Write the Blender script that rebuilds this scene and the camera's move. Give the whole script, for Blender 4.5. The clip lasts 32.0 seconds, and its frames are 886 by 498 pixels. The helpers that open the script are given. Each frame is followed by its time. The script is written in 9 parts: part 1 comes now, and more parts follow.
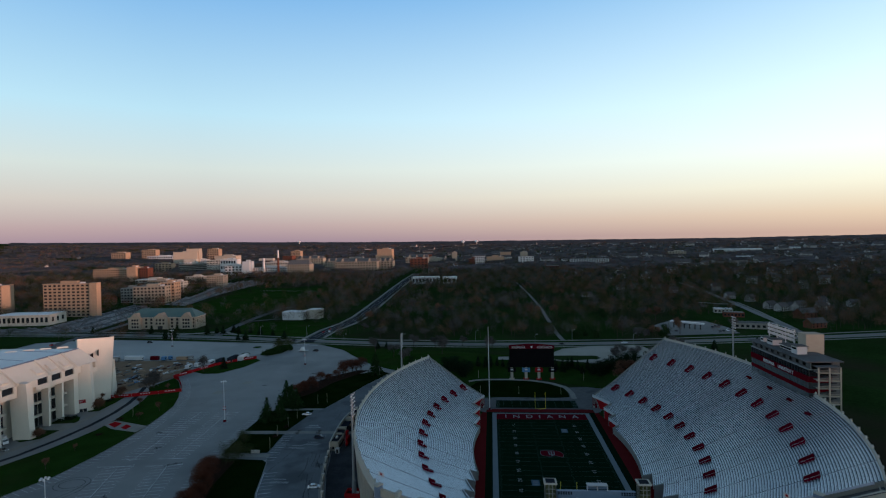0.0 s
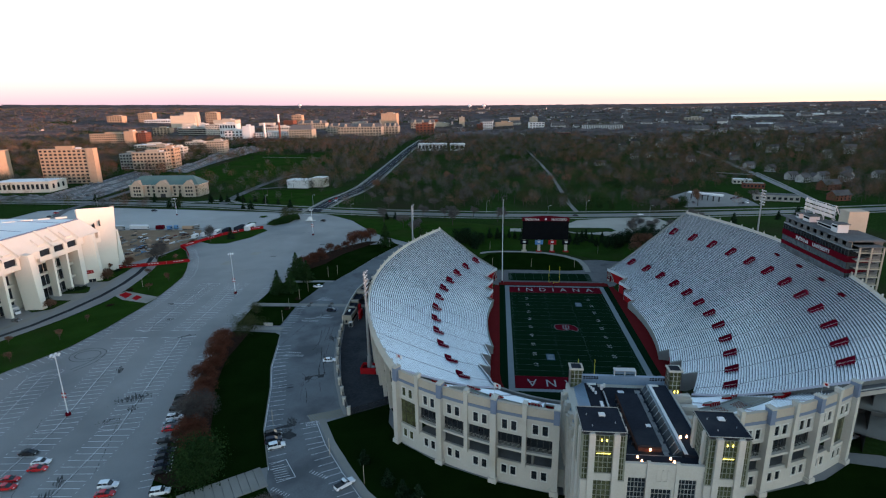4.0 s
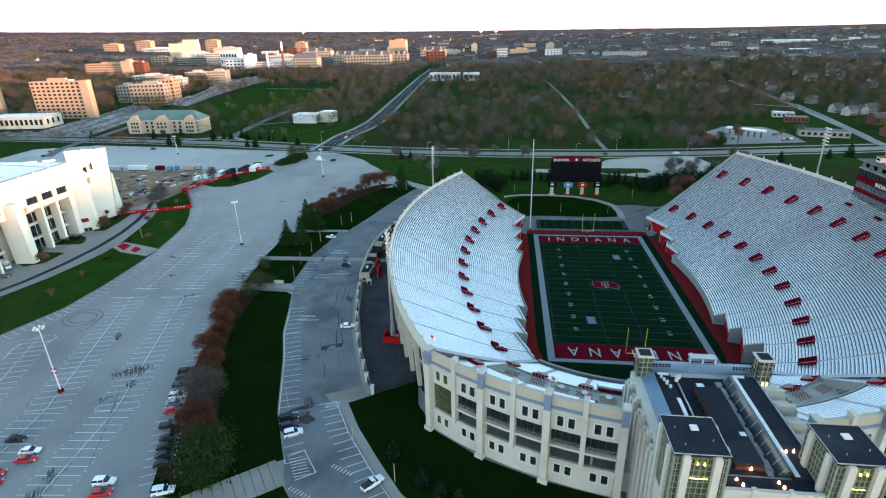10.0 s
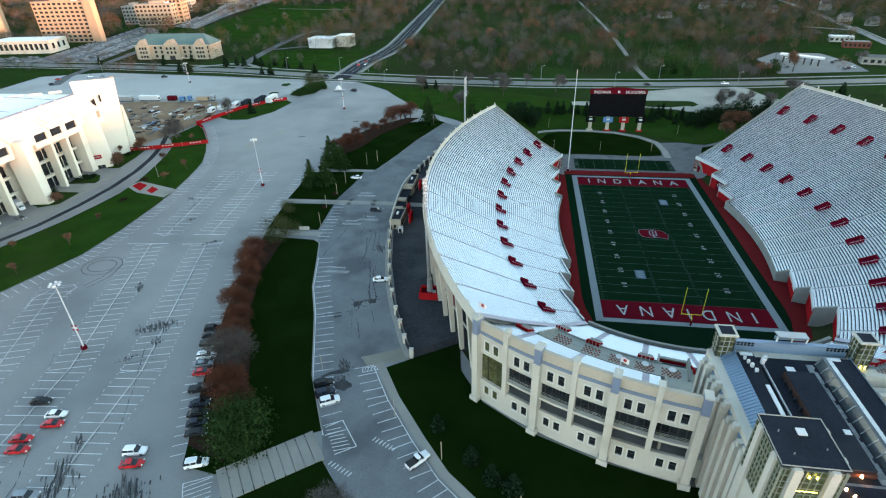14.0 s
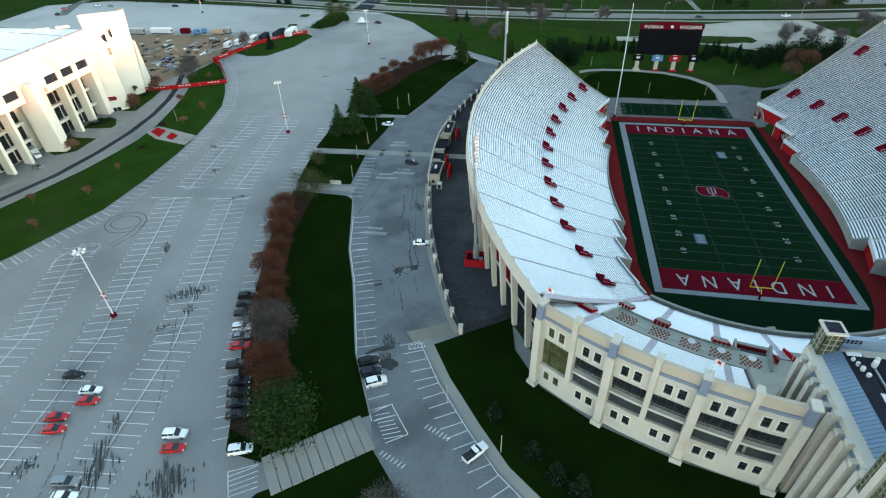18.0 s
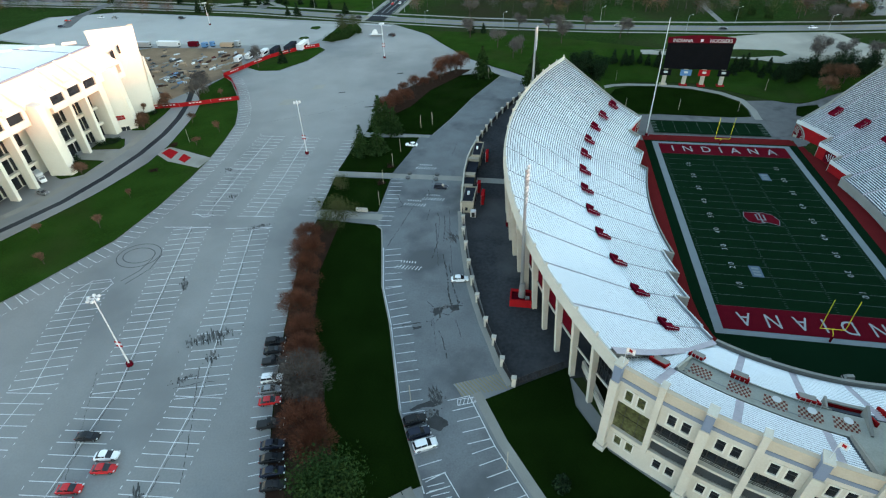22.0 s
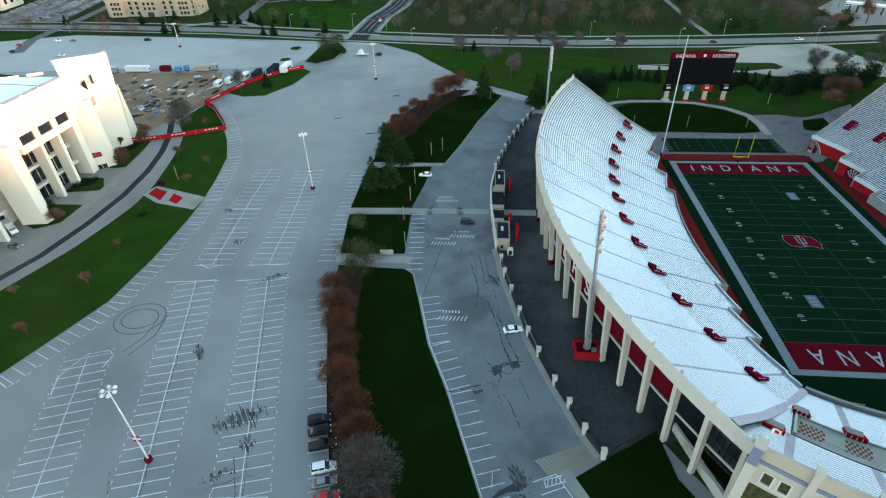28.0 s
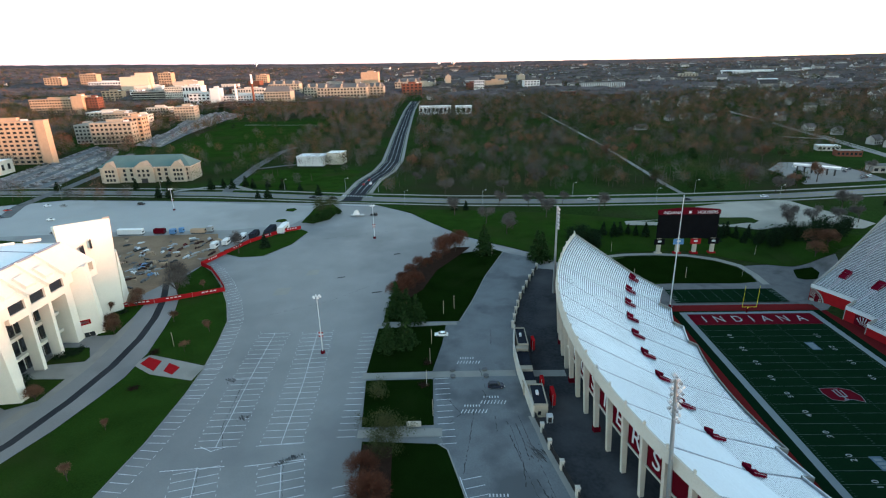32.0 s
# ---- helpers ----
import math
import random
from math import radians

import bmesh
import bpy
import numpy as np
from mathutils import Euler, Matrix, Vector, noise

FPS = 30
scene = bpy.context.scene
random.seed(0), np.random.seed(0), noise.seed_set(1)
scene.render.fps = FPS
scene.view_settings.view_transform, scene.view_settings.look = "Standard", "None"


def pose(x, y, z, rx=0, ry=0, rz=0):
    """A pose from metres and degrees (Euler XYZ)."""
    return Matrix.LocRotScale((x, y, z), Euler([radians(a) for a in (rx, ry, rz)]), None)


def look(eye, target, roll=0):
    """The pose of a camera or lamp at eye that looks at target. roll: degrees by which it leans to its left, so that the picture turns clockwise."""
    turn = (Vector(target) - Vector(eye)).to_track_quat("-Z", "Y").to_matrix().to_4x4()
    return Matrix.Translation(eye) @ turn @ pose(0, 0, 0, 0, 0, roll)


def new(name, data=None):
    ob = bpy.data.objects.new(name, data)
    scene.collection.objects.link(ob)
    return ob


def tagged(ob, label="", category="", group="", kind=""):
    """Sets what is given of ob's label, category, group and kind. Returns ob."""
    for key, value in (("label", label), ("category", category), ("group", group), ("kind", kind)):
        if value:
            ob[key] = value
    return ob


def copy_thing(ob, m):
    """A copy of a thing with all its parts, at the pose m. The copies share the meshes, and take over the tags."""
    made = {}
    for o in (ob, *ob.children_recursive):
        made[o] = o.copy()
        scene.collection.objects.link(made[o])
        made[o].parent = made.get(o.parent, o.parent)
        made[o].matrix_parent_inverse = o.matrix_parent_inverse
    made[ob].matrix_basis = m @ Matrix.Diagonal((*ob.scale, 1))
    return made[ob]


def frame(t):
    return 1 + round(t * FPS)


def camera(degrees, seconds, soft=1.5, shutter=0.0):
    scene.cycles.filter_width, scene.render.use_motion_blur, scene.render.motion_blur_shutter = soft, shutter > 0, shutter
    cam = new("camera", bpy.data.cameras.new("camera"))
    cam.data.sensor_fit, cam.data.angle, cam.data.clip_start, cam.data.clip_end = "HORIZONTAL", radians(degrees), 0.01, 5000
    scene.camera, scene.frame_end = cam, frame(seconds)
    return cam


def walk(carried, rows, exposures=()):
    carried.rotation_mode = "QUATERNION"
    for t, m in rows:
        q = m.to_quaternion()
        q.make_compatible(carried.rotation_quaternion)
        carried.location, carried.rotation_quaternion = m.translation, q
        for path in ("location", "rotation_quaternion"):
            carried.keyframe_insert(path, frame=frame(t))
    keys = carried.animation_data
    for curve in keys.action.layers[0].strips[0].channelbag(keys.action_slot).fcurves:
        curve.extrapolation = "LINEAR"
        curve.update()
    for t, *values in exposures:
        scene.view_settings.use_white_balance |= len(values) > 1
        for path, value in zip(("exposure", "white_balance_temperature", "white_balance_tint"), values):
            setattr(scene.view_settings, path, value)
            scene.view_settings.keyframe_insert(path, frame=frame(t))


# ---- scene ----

# ---------- camera ----------
# world: origin at the middle of the field, y along the field, z = 0 on the turf
cam = camera(79.38, 32.0, soft=1.2)
ROWS = [  # seconds, eye x y z, yaw, pitch, roll
    (0, -25.44, -244.10, 98.39, 5.17, -1.03, -1.25),
    (0.5, -26.27, -242.05, 98.45, 5.26, -2.06, -1.24),
    (1, -27.09, -240.00, 98.51, 5.43, -4.16, -1.11),
    (1.5, -27.90, -237.94, 98.56, 5.58, -8.08, -1.05),
    (2, -28.69, -235.87, 98.60, 5.76, -12.03, -1.03),
    (2.5, -29.44, -233.78, 98.62, 5.85, -15.11, -1.03),
    (4.5, -32.07, -225.21, 98.58, 6.02, -15.36, -0.98),
    (5, -32.70, -223.05, 98.55, 6.13, -17.15, -0.98),
    (5.5, -33.35, -220.91, 98.52, 6.21, -18.75, -1.04),
    (6, -34.04, -218.78, 98.49, 6.29, -19.75, -1.10),
    (7, -35.59, -214.63, 98.45, 6.31, -20.46, -1.13),
    (8, -37.35, -210.59, 98.43, 6.47, -21.14, -1.27),
    (9, -39.30, -206.63, 98.41, 6.71, -21.77, -1.34),
    (10, -41.40, -202.72, 98.38, 7.08, -22.39, -1.38),
    (11, -43.63, -198.88, 98.36, 7.43, -22.77, -1.40),
    (12, -45.98, -195.11, 98.35, 7.84, -23.00, -1.44),
    (12.5, -47.19, -193.26, 98.36, 8.11, -23.12, -1.49),
    (13, -48.41, -191.45, 98.39, 8.37, -23.86, -1.50),
    (13.5, -49.66, -189.66, 98.43, 8.71, -25.90, -1.59),
    (14, -50.93, -187.89, 98.49, 9.09, -29.96, -1.72),
    (14.5, -52.22, -186.15, 98.55, 9.38, -32.19, -1.77),
    (16.5, -57.65, -179.42, 98.88, 10.51, -37.13, -2.20),
    (17, -59.09, -177.79, 98.96, 10.77, -37.06, -2.17),
    (18, -62.10, -174.57, 99.11, 11.20, -36.92, -2.19),
    (19, -65.25, -171.43, 99.23, 11.51, -36.78, -2.17),
    (20, -68.54, -168.41, 99.31, 11.67, -36.65, -2.25),
    (21, -71.97, -165.50, 99.34, 11.50, -36.50, -2.29),
    (22, -75.52, -162.74, 99.33, 10.96, -36.31, -2.24),
    (23, -79.17, -160.12, 99.28, 10.14, -36.11, -2.21),
    (24, -82.91, -157.63, 99.23, 9.18, -35.93, -2.15),
    (25, -86.72, -155.25, 99.22, 8.34, -35.80, -2.14),
    (27.5, -96.51, -149.74, 99.38, 6.43, -35.47, -2.03),
    (28, -98.55, -148.72, 99.42, 6.12, -35.37, -2.00),
    (29, -102.73, -146.75, 99.45, 5.32, -35.02, -2.02),
    (29.5, -104.89, -145.80, 99.44, 4.84, -34.31, -2.02),
    (30, -107.08, -144.87, 99.42, 4.20, -31.57, -1.90),
    (30.5, -109.29, -143.96, 99.38, 3.51, -25.92, -1.66),
    (31, -111.54, -143.06, 99.34, 2.84, -20.26, -1.51),
    (31.5, -113.79, -142.17, 99.29, 2.28, -19.50, -1.54),
    (32, -116.05, -141.29, 99.24, 1.74, -19.51, -1.49),
]


def aim(x, y, z, yaw, pitch, roll):
    a, b = radians(yaw), radians(pitch)
    way = Vector((-math.sin(a) * math.cos(b), math.cos(a) * math.cos(b), math.sin(b)))
    return look((x, y, z), Vector((x, y, z)) + way * 10, roll)


EXPOSURES = [(0.0, 1.56, 5700, 3), (1.0, 1.54, 5700, 4), (1.5, 1.74, 5850, 8), (2.0, 2.1, 5980, 14), (2.5, 2.46, 6050, 12), (4.5, 2.98, 6120, 6), (5.0, 3.18, 6120, 4),
             (5.5, 3.45, 6120, 3), (6.0, 3.62, 6130, 2), (7.0, 3.74, 6180, 2), (10.0, 3.82, 6280, 2), (12.8, 3.63, 6550, 2), (14.0, 3.95, 6800, 2), (14.5, 4.0, 6850, 2), (17.0, 4.0, 7120, 2), (22.0, 3.95, 7050, 2), (28.0, 3.92, 6900, 2), (29.5, 4.05, 6850, 2), (30.3, 4.18, 6800, 2), (31.0, 4.12, 6700, 2), (32.0, 3.5, 6550, 2)]
walk(cam, [(r[0], aim(*r[1:])) for r in ROWS], EXPOSURES)

# ---------- light: a clear evening, the sun almost down on the +x side ----------
SUN_AZ, SUN_EL = radians(-20), radians(2.0)   # azimuth from +x towards +y
world = bpy.data.worlds.new("world")
scene.world = world
world.use_nodes = True
wn = world.node_tree.nodes
sky = wn.new("ShaderNodeTexSky")
sky.sky_type = "NISHITA"
sky.sun_disc = False
sky.sun_elevation = SUN_EL
sky.sun_rotation = radians(90) - SUN_AZ
sky.altitude = 250
sky.air_density, sky.dust_density, sky.ozone_density = 1.0, 0.3, 2.2
wn["Background"].inputs["Strength"].default_value = 0.15
wl = world.node_tree.links
way_ = wn.new("ShaderNodeTexCoord")
split = wn.new("ShaderNodeSeparateXYZ")
wl.new(way_.outputs["Generated"], split.inputs["Vector"])


def evening(stops):
    """The colour of the evening sky from the horizon (0) to the zenith (1)."""
    ramp = wn.new("ShaderNodeValToRGB")
    while len(ramp.color_ramp.elements) < len(stops):
        ramp.color_ramp.elements.new(.5)
    for e, (at, *rgb) in zip(ramp.color_ramp.elements, stops):
        e.position, e.color = at, (*rgb, 1)
    wl.new(split.outputs["Z"], ramp.inputs["Fac"])
    return ramp


# mauve and pink opposite the sunset, peach and white towards it
away = evening([(0, .108, .078, .112), (.03, .172, .116, .130), (.075, .250, .196, .172), (.13, .275, .258, .222), (.22, .215, .275, .290), (.42, .080, .158, .262), (.60, .036, .056, .083), (1, .018, .026, .038)])
near_sun = evening([(0, .275, .175, .120), (.03, .365, .260, .170), (.075, .450, .385, .275), (.13, .470, .450, .375), (.22, .400, .430, .425), (.42, .160, .245, .325), (.60, .044, .066, .092), (1, .018, .026, .038)])
facing = wn.new("ShaderNodeVectorMath")
facing.operation = "DOT_PRODUCT"
facing.inputs[1].default_value = (math.cos(SUN_AZ), math.sin(SUN_AZ), 0)
wl.new(way_.outputs["Generated"], facing.inputs[0])
share = wn.new("ShaderNodeMapRange")
share.inputs["From Min"].default_value, share.inputs["From Max"].default_value = -0.75, 0.55
wl.new(facing.outputs["Value"], share.inputs["Value"])
both = wn.new("ShaderNodeMix")
both.data_type = "RGBA"
wl.new(share.outputs["Result"], both.inputs["Factor"])
wl.new(away.outputs["Color"], both.inputs["A"])
wl.new(near_sun.outputs["Color"], both.inputs["B"])
strong = wn.new("ShaderNodeVectorMath")
strong.operation = "SCALE"
strong.inputs["Scale"].default_value = 1 / 0.15
wl.new(both.outputs["Result"], strong.inputs[0])
dusk = wn.new("ShaderNodeMix")
dusk.data_type = "RGBA"
dusk.inputs["Factor"].default_value = 0.85
wl.new(sky.outputs["Color"], dusk.inputs["A"])
wl.new(strong.outputs["Vector"], dusk.inputs["B"])
wl.new(dusk.outputs["Result"], wn["Background"].inputs["Color"])
sun_data = bpy.data.lights.new("sun", "SUN")
sun_data.energy, sun_data.angle, sun_data.color = 1.5, radians(0.6), (1.0, 0.45, 0.29)
sun = new("sun", sun_data)
sun.matrix_world = look((math.cos(SUN_EL) * math.cos(SUN_AZ) * 900, math.cos(SUN_EL) * math.sin(SUN_AZ) * 900, math.sin(SUN_EL) * 900), (0, 0, 0))

# ---------- materials ----------
def material(name, color, rough=0.8, metal=0.0, vary=0.18, scale=0.4, fine=6.0, bump=0.0, stain=None, stain_at=(0.55, 0.7), per_object=0.0, island=False):
    """A surface with broad and fine colour variation, optional stains of another colour and optional relief, at world size."""
    m = bpy.data.materials.new(name)
    m.use_nodes = True
    nt = m.node_tree
    bsdf = nt.nodes["Principled BSDF"]
    geo = nt.nodes.new("ShaderNodeNewGeometry")
    broad = nt.nodes.new("ShaderNodeTexNoise")
    broad.inputs["Scale"].default_value, broad.inputs["Detail"].default_value = scale, 4
    small = nt.nodes.new("ShaderNodeTexNoise")
    small.inputs["Scale"].default_value, small.inputs["Detail"].default_value = fine, 3
    for n in (broad, small):
        nt.links.new(geo.outputs["Position"], n.inputs["Vector"])
    add = nt.nodes.new("ShaderNodeMath")
    add.operation = "ADD"
    nt.links.new(broad.outputs["Fac"], add.inputs[0])
    nt.links.new(small.outputs["Fac"], add.inputs[1])
    last = add.outputs[0]
    if per_object or island:
        if island:
            rnd = geo.outputs["Random Per Island"]
        else:
            info = nt.nodes.new("ShaderNodeObjectInfo")
            rnd = info.outputs["Random"]
        mul = nt.nodes.new("ShaderNodeMath")
        mul.operation = "MULTIPLY_ADD"
        mul.inputs[1].default_value = per_object or float(island) * 0.8
        nt.links.new(rnd, mul.inputs[0])
        nt.links.new(last, mul.inputs[2])
        sub = nt.nodes.new("ShaderNodeMath")
        sub.operation = "SUBTRACT"
        sub.inputs[1].default_value = (per_object or float(island) * 0.8) / 2
        nt.links.new(mul.outputs[0], sub.inputs[0])
        last = sub.outputs[0]
    span = nt.nodes.new("ShaderNodeMapRange")
    span.inputs["From Min"].default_value, span.inputs["From Max"].default_value = 0.6, 1.4
    nt.links.new(last, span.inputs["Value"])
    mix = nt.nodes.new("ShaderNodeMix")
    mix.data_type = "RGBA"
    mix.inputs["A"].default_value = (*[c * (1 - vary) for c in color], 1)
    mix.inputs["B"].default_value = (*[min(1, c * (1 + vary)) for c in color], 1)
    nt.links.new(span.outputs["Result"], mix.inputs["Factor"])
    out = mix.outputs["Result"]
    if stain:
        spots = nt.nodes.new("ShaderNodeTexNoise")
        spots.inputs["Scale"].default_value, spots.inputs["Detail"].default_value = scale * 0.37, 6
        nt.links.new(geo.outputs["Position"], spots.inputs["Vector"])
        edge = nt.nodes.new("ShaderNodeMapRange")
        edge.inputs["From Min"].default_value, edge.inputs["From Max"].default_value = stain_at
        nt.links.new(spots.outputs["Fac"], edge.inputs["Value"])
        over = nt.nodes.new("ShaderNodeMix")
        over.data_type = "RGBA"
        over.inputs["B"].default_value = (*stain, 1)
        nt.links.new(edge.outputs["Result"], over.inputs["Factor"])
        nt.links.new(out, over.inputs["A"])
        out = over.outputs["Result"]
    nt.links.new(out, bsdf.inputs["Base Color"])
    bsdf.inputs["Roughness"].default_value, bsdf.inputs["Metallic"].default_value = rough, metal
    bsdf.inputs["Specular IOR Level"].default_value = 0.0 if rough >= 0.78 else 0.22 if rough >= 0.5 else 0.5
    if bump:
        relief = nt.nodes.new("ShaderNodeBump")
        relief.inputs["Strength"].default_value, relief.inputs["Distance"].default_value = 0.6, bump
        nt.links.new(small.outputs["Fac"], relief.inputs["Height"])
        nt.links.new(relief.outputs["Normal"], bsdf.inputs["Normal"])
    return m


def glow(name, color, strength):
    m = bpy.data.materials.new(name)
    m.use_nodes = True
    b = m.node_tree.nodes["Principled BSDF"]
    b.inputs["Base Color"].default_value = (*color, 1)
    b.inputs["Emission Color"].default_value = (*color, 1)
    b.inputs["Emission Strength"].default_value = strength
    return m


M = dict(
    ground=material("meadow", (0.017, 0.034, 0.009), 0.95, vary=0.45, scale=0.03, fine=0.7, stain=(0.030, 0.026, 0.017), stain_at=(0.45, 0.7)),
    grass=material("mown_grass", (0.0046, 0.0115, 0.0020), 0.95, vary=0.4, scale=0.12, fine=4, bump=0.03, stain=(0.010, 0.017, 0.0045), stain_at=(0.55, 0.8)),
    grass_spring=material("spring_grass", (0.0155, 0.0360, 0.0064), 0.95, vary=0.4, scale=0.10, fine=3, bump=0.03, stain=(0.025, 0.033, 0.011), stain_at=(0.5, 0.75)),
    asphalt=material("worn_asphalt", (0.174, 0.176, 0.175), 0.68, vary=0.14, scale=0.09, fine=3, bump=0.01, stain=(0.128, 0.131, 0.133), stain_at=(0.46, 0.64)),
    asphalt_dark=material("new_asphalt", (0.030, 0.032, 0.036), 0.8, vary=0.2, scale=0.1, fine=4, stain=(0.045, 0.048, 0.051), stain_at=(0.55, 0.75)),
    road=material("road_asphalt", (0.108, 0.109, 0.110), 0.72, vary=0.2, scale=0.08, fine=3),
    patch=material("tar_patch", (0.046, 0.047, 0.048), 0.85, vary=0.3, scale=0.5, fine=8),
    patch_soft=material("worn_tar_patch", (0.098, 0.098, 0.097), 0.85, vary=0.25, scale=0.5, fine=8),
    letter=material("worn_letter_paint", (0.25, 0.26, 0.265), 0.85, vary=0.18, scale=0.5, fine=3),
    plaza=material("patched_asphalt", (0.036, 0.038, 0.042), 0.8, vary=0.35, scale=0.14, fine=1.2, stain=(0.066, 0.068, 0.072), stain_at=(0.5, 0.72)),
    concrete=material("pale_concrete", (0.223, 0.217, 0.198), 0.85, vary=0.14, scale=0.2, fine=5, bump=0.005, stain=(0.155, 0.149, 0.136), stain_at=(0.55, 0.75)),
    # plain grey concrete; in recesses and under stands its darkness stands in for shade
    concrete_dark=material("grey_and_shade_concrete", (0.118, 0.118, 0.118), 0.85, vary=0.2, scale=0.3, fine=5, stain=(0.0744, 0.0744, 0.0744)),
    limestone=material("cream_limestone", (0.41, 0.385, 0.335), 0.8, vary=0.09, scale=0.25, fine=3, bump=0.006, stain=(0.31, 0.279, 0.223), stain_at=(0.58, 0.8)),
    limestone_tan=material("tan_panel", (0.365, 0.318, 0.255), 0.8, vary=0.10, scale=0.3, fine=3),
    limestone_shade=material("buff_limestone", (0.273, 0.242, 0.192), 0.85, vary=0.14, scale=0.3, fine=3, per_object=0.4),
    arena_white=material("cream_white_paint", (0.576, 0.547, 0.475), 0.7, vary=0.05, scale=0.15, fine=2, stain=(0.504, 0.475, 0.403), stain_at=(0.6, 0.85)),
    roof_white=material("white_membrane", (0.60, 0.63, 0.645), 0.6, vary=0.06, scale=0.1, fine=1),
    blue_band=material("slate_blue_band", (0.136, 0.167, 0.229), 0.7, vary=0.08),
    alu=material("bench_aluminium", (0.64, 0.67, 0.69), 0.45, metal=0.55, vary=0.06, scale=0.08, fine=1.5, per_object=0.2, stain=(0.49, 0.505, 0.52), stain_at=(0.55, 0.75)),
    # treads darker than bare metal: the benches' shadow stripes put into the colour
    tread=material("shade_dark_tread", (0.075, 0.085, 0.10), 0.75, vary=0.12, scale=0.2, fine=2),
    aisle=material("aisle_steps", (0.36, 0.335, 0.365), 0.75, vary=0.15, scale=0.4, fine=3),
    red=material("crimson_paint", (0.074, 0.0042, 0.0092), 0.8, vary=0.15, scale=0.5, fine=4),
    portal_red=material("portal_red_paint", (0.115, 0.005, 0.016), 0.8, vary=0.15, scale=0.5, fine=4),
    red_bright=material("bright_red_paint", (0.24, 0.010, 0.013), 0.8, vary=0.12, scale=0.5, fine=4),
    red_track=material("red_running_surface", (0.095, 0.011, 0.012), 0.9, vary=0.12, scale=0.2, fine=4),
    riser=material("bench_riser", (0.165, 0.18, 0.198), 0.7, metal=0.2, vary=0.1, scale=0.2, fine=2),
    turf=material("green_turf", (0.0042, 0.0140, 0.0066), 0.95, vary=0.16, scale=0.1, fine=5),
    turf_edge=material("dark_turf", (0.0033, 0.0120, 0.0058), 0.95, vary=0.14, scale=0.1, fine=5),
    white=material("white_line_paint", (0.384, 0.397, 0.409), 0.8, vary=0.10, scale=0.6, fine=5),
    border=material("field_border_paint", (0.150, 0.170, 0.180), 0.85, vary=0.08, scale=0.3, fine=4),
    faded=material("faded_line_paint", (0.50, 0.505, 0.51), 0.85, vary=0.2, scale=0.5, fine=3, stain=(0.30, 0.305, 0.31), stain_at=(0.54, 0.72)),
    tyre_mark=material("tyre_rubber_mark", (0.085, 0.087, 0.089), 0.8, vary=0.3),
    yellow=material("yellow_paint", (0.75, 0.62, 0.03), 0.5, vary=0.06),
    yellow_line=material("worn_yellow_line", (0.26, 0.205, 0.0372), 0.85, vary=0.2),
    roof_dark=material("dark_roof_membrane", (0.0186, 0.0211, 0.0279), 0.9, vary=0.25, scale=0.2, fine=2, stain=(0.031, 0.0341, 0.0403)),
    roof_blue=material("blue_metal_roof", (0.124, 0.186, 0.26), 0.4, metal=0.3, vary=0.08, per_object=0.2),
    roof_green=material("green_copper_roof", (0.07, 0.125, 0.125), 0.7, vary=0.12, scale=0.15, fine=1),
    glass_dark=material("dark_window_glass", (0.015, 0.018, 0.022), 0.12, vary=0.3, scale=0.2, fine=0.6),
    glass_olive=material("olive_tinted_glass", (0.062, 0.066, 0.030), 0.12, vary=0.7, scale=0.5, fine=1.8),
    frame_dark=material("dark_mullion", (0.0186, 0.0186, 0.0198), 0.5, vary=0.1),
    balcony_blue=material("steel_blue_cladding", (0.155, 0.212, 0.29), 0.55, metal=0.15, vary=0.1, scale=0.5, fine=3),
    paver=material("grey_roof_paver", (0.21, 0.215, 0.215), 0.85, vary=0.25, scale=0.7, fine=4, per_object=0.4),
    frame_olive=material("olive_grey_mullion", (0.20, 0.205, 0.16), 0.55, vary=0.1),
    rust_wall=material("dark_rusty_wall", (0.045, 0.026, 0.022), 0.8, vary=0.25, scale=0.6, fine=3),
    frame_stone=material("pale_stone_surround", (0.50, 0.485, 0.44), 0.8, vary=0.06, scale=0.4, fine=4),
    frame_pale=material("pale_mullion", (0.248, 0.248, 0.223), 0.6, vary=0.1),
    steel=material("galvanised_steel", (0.26, 0.273, 0.285), 0.45, metal=0.6, vary=0.1),
    white_metal=material("white_enamel", (0.459, 0.465, 0.471), 0.4, vary=0.04),
    black=material("black_panel", (0.006, 0.006, 0.007), 0.9, vary=0.2),
    hedge_red=material("russet_twigs", (0.088, 0.036, 0.023), 0.95, vary=0.4, scale=0.4, fine=2, island=True),
    twig=material("bare_twigs", (0.082, 0.074, 0.070), 0.95, vary=0.6, scale=0.045, fine=0.5, island=0.15),
    twig_rust=material("budding_twigs", (0.122, 0.067, 0.044), 0.95, vary=0.6, scale=0.04, fine=0.5, island=0.15),
    leaf_spring=material("spring_leaves", (0.044, 0.049, 0.021), 0.9, vary=0.55, scale=0.045, fine=0.5, island=0.15),
    needle=material("evergreen_needles", (0.0115, 0.022, 0.011), 0.9, vary=0.5, scale=0.4, fine=3, island=True),
    bark=material("bark", (0.0527, 0.0422, 0.0341), 0.95, vary=0.3, scale=2, fine=9, bump=0.02),
    dirt=material("bare_soil", (0.190, 0.135, 0.092), 0.95, vary=0.22, scale=0.12, fine=1.5, bump=0.05, stain=(0.105, 0.0806, 0.062), stain_at=(0.5, 0.7)),
    mulch=material("bark_mulch", (0.026, 0.016, 0.012), 0.95, vary=0.3, scale=0.6, fine=5),
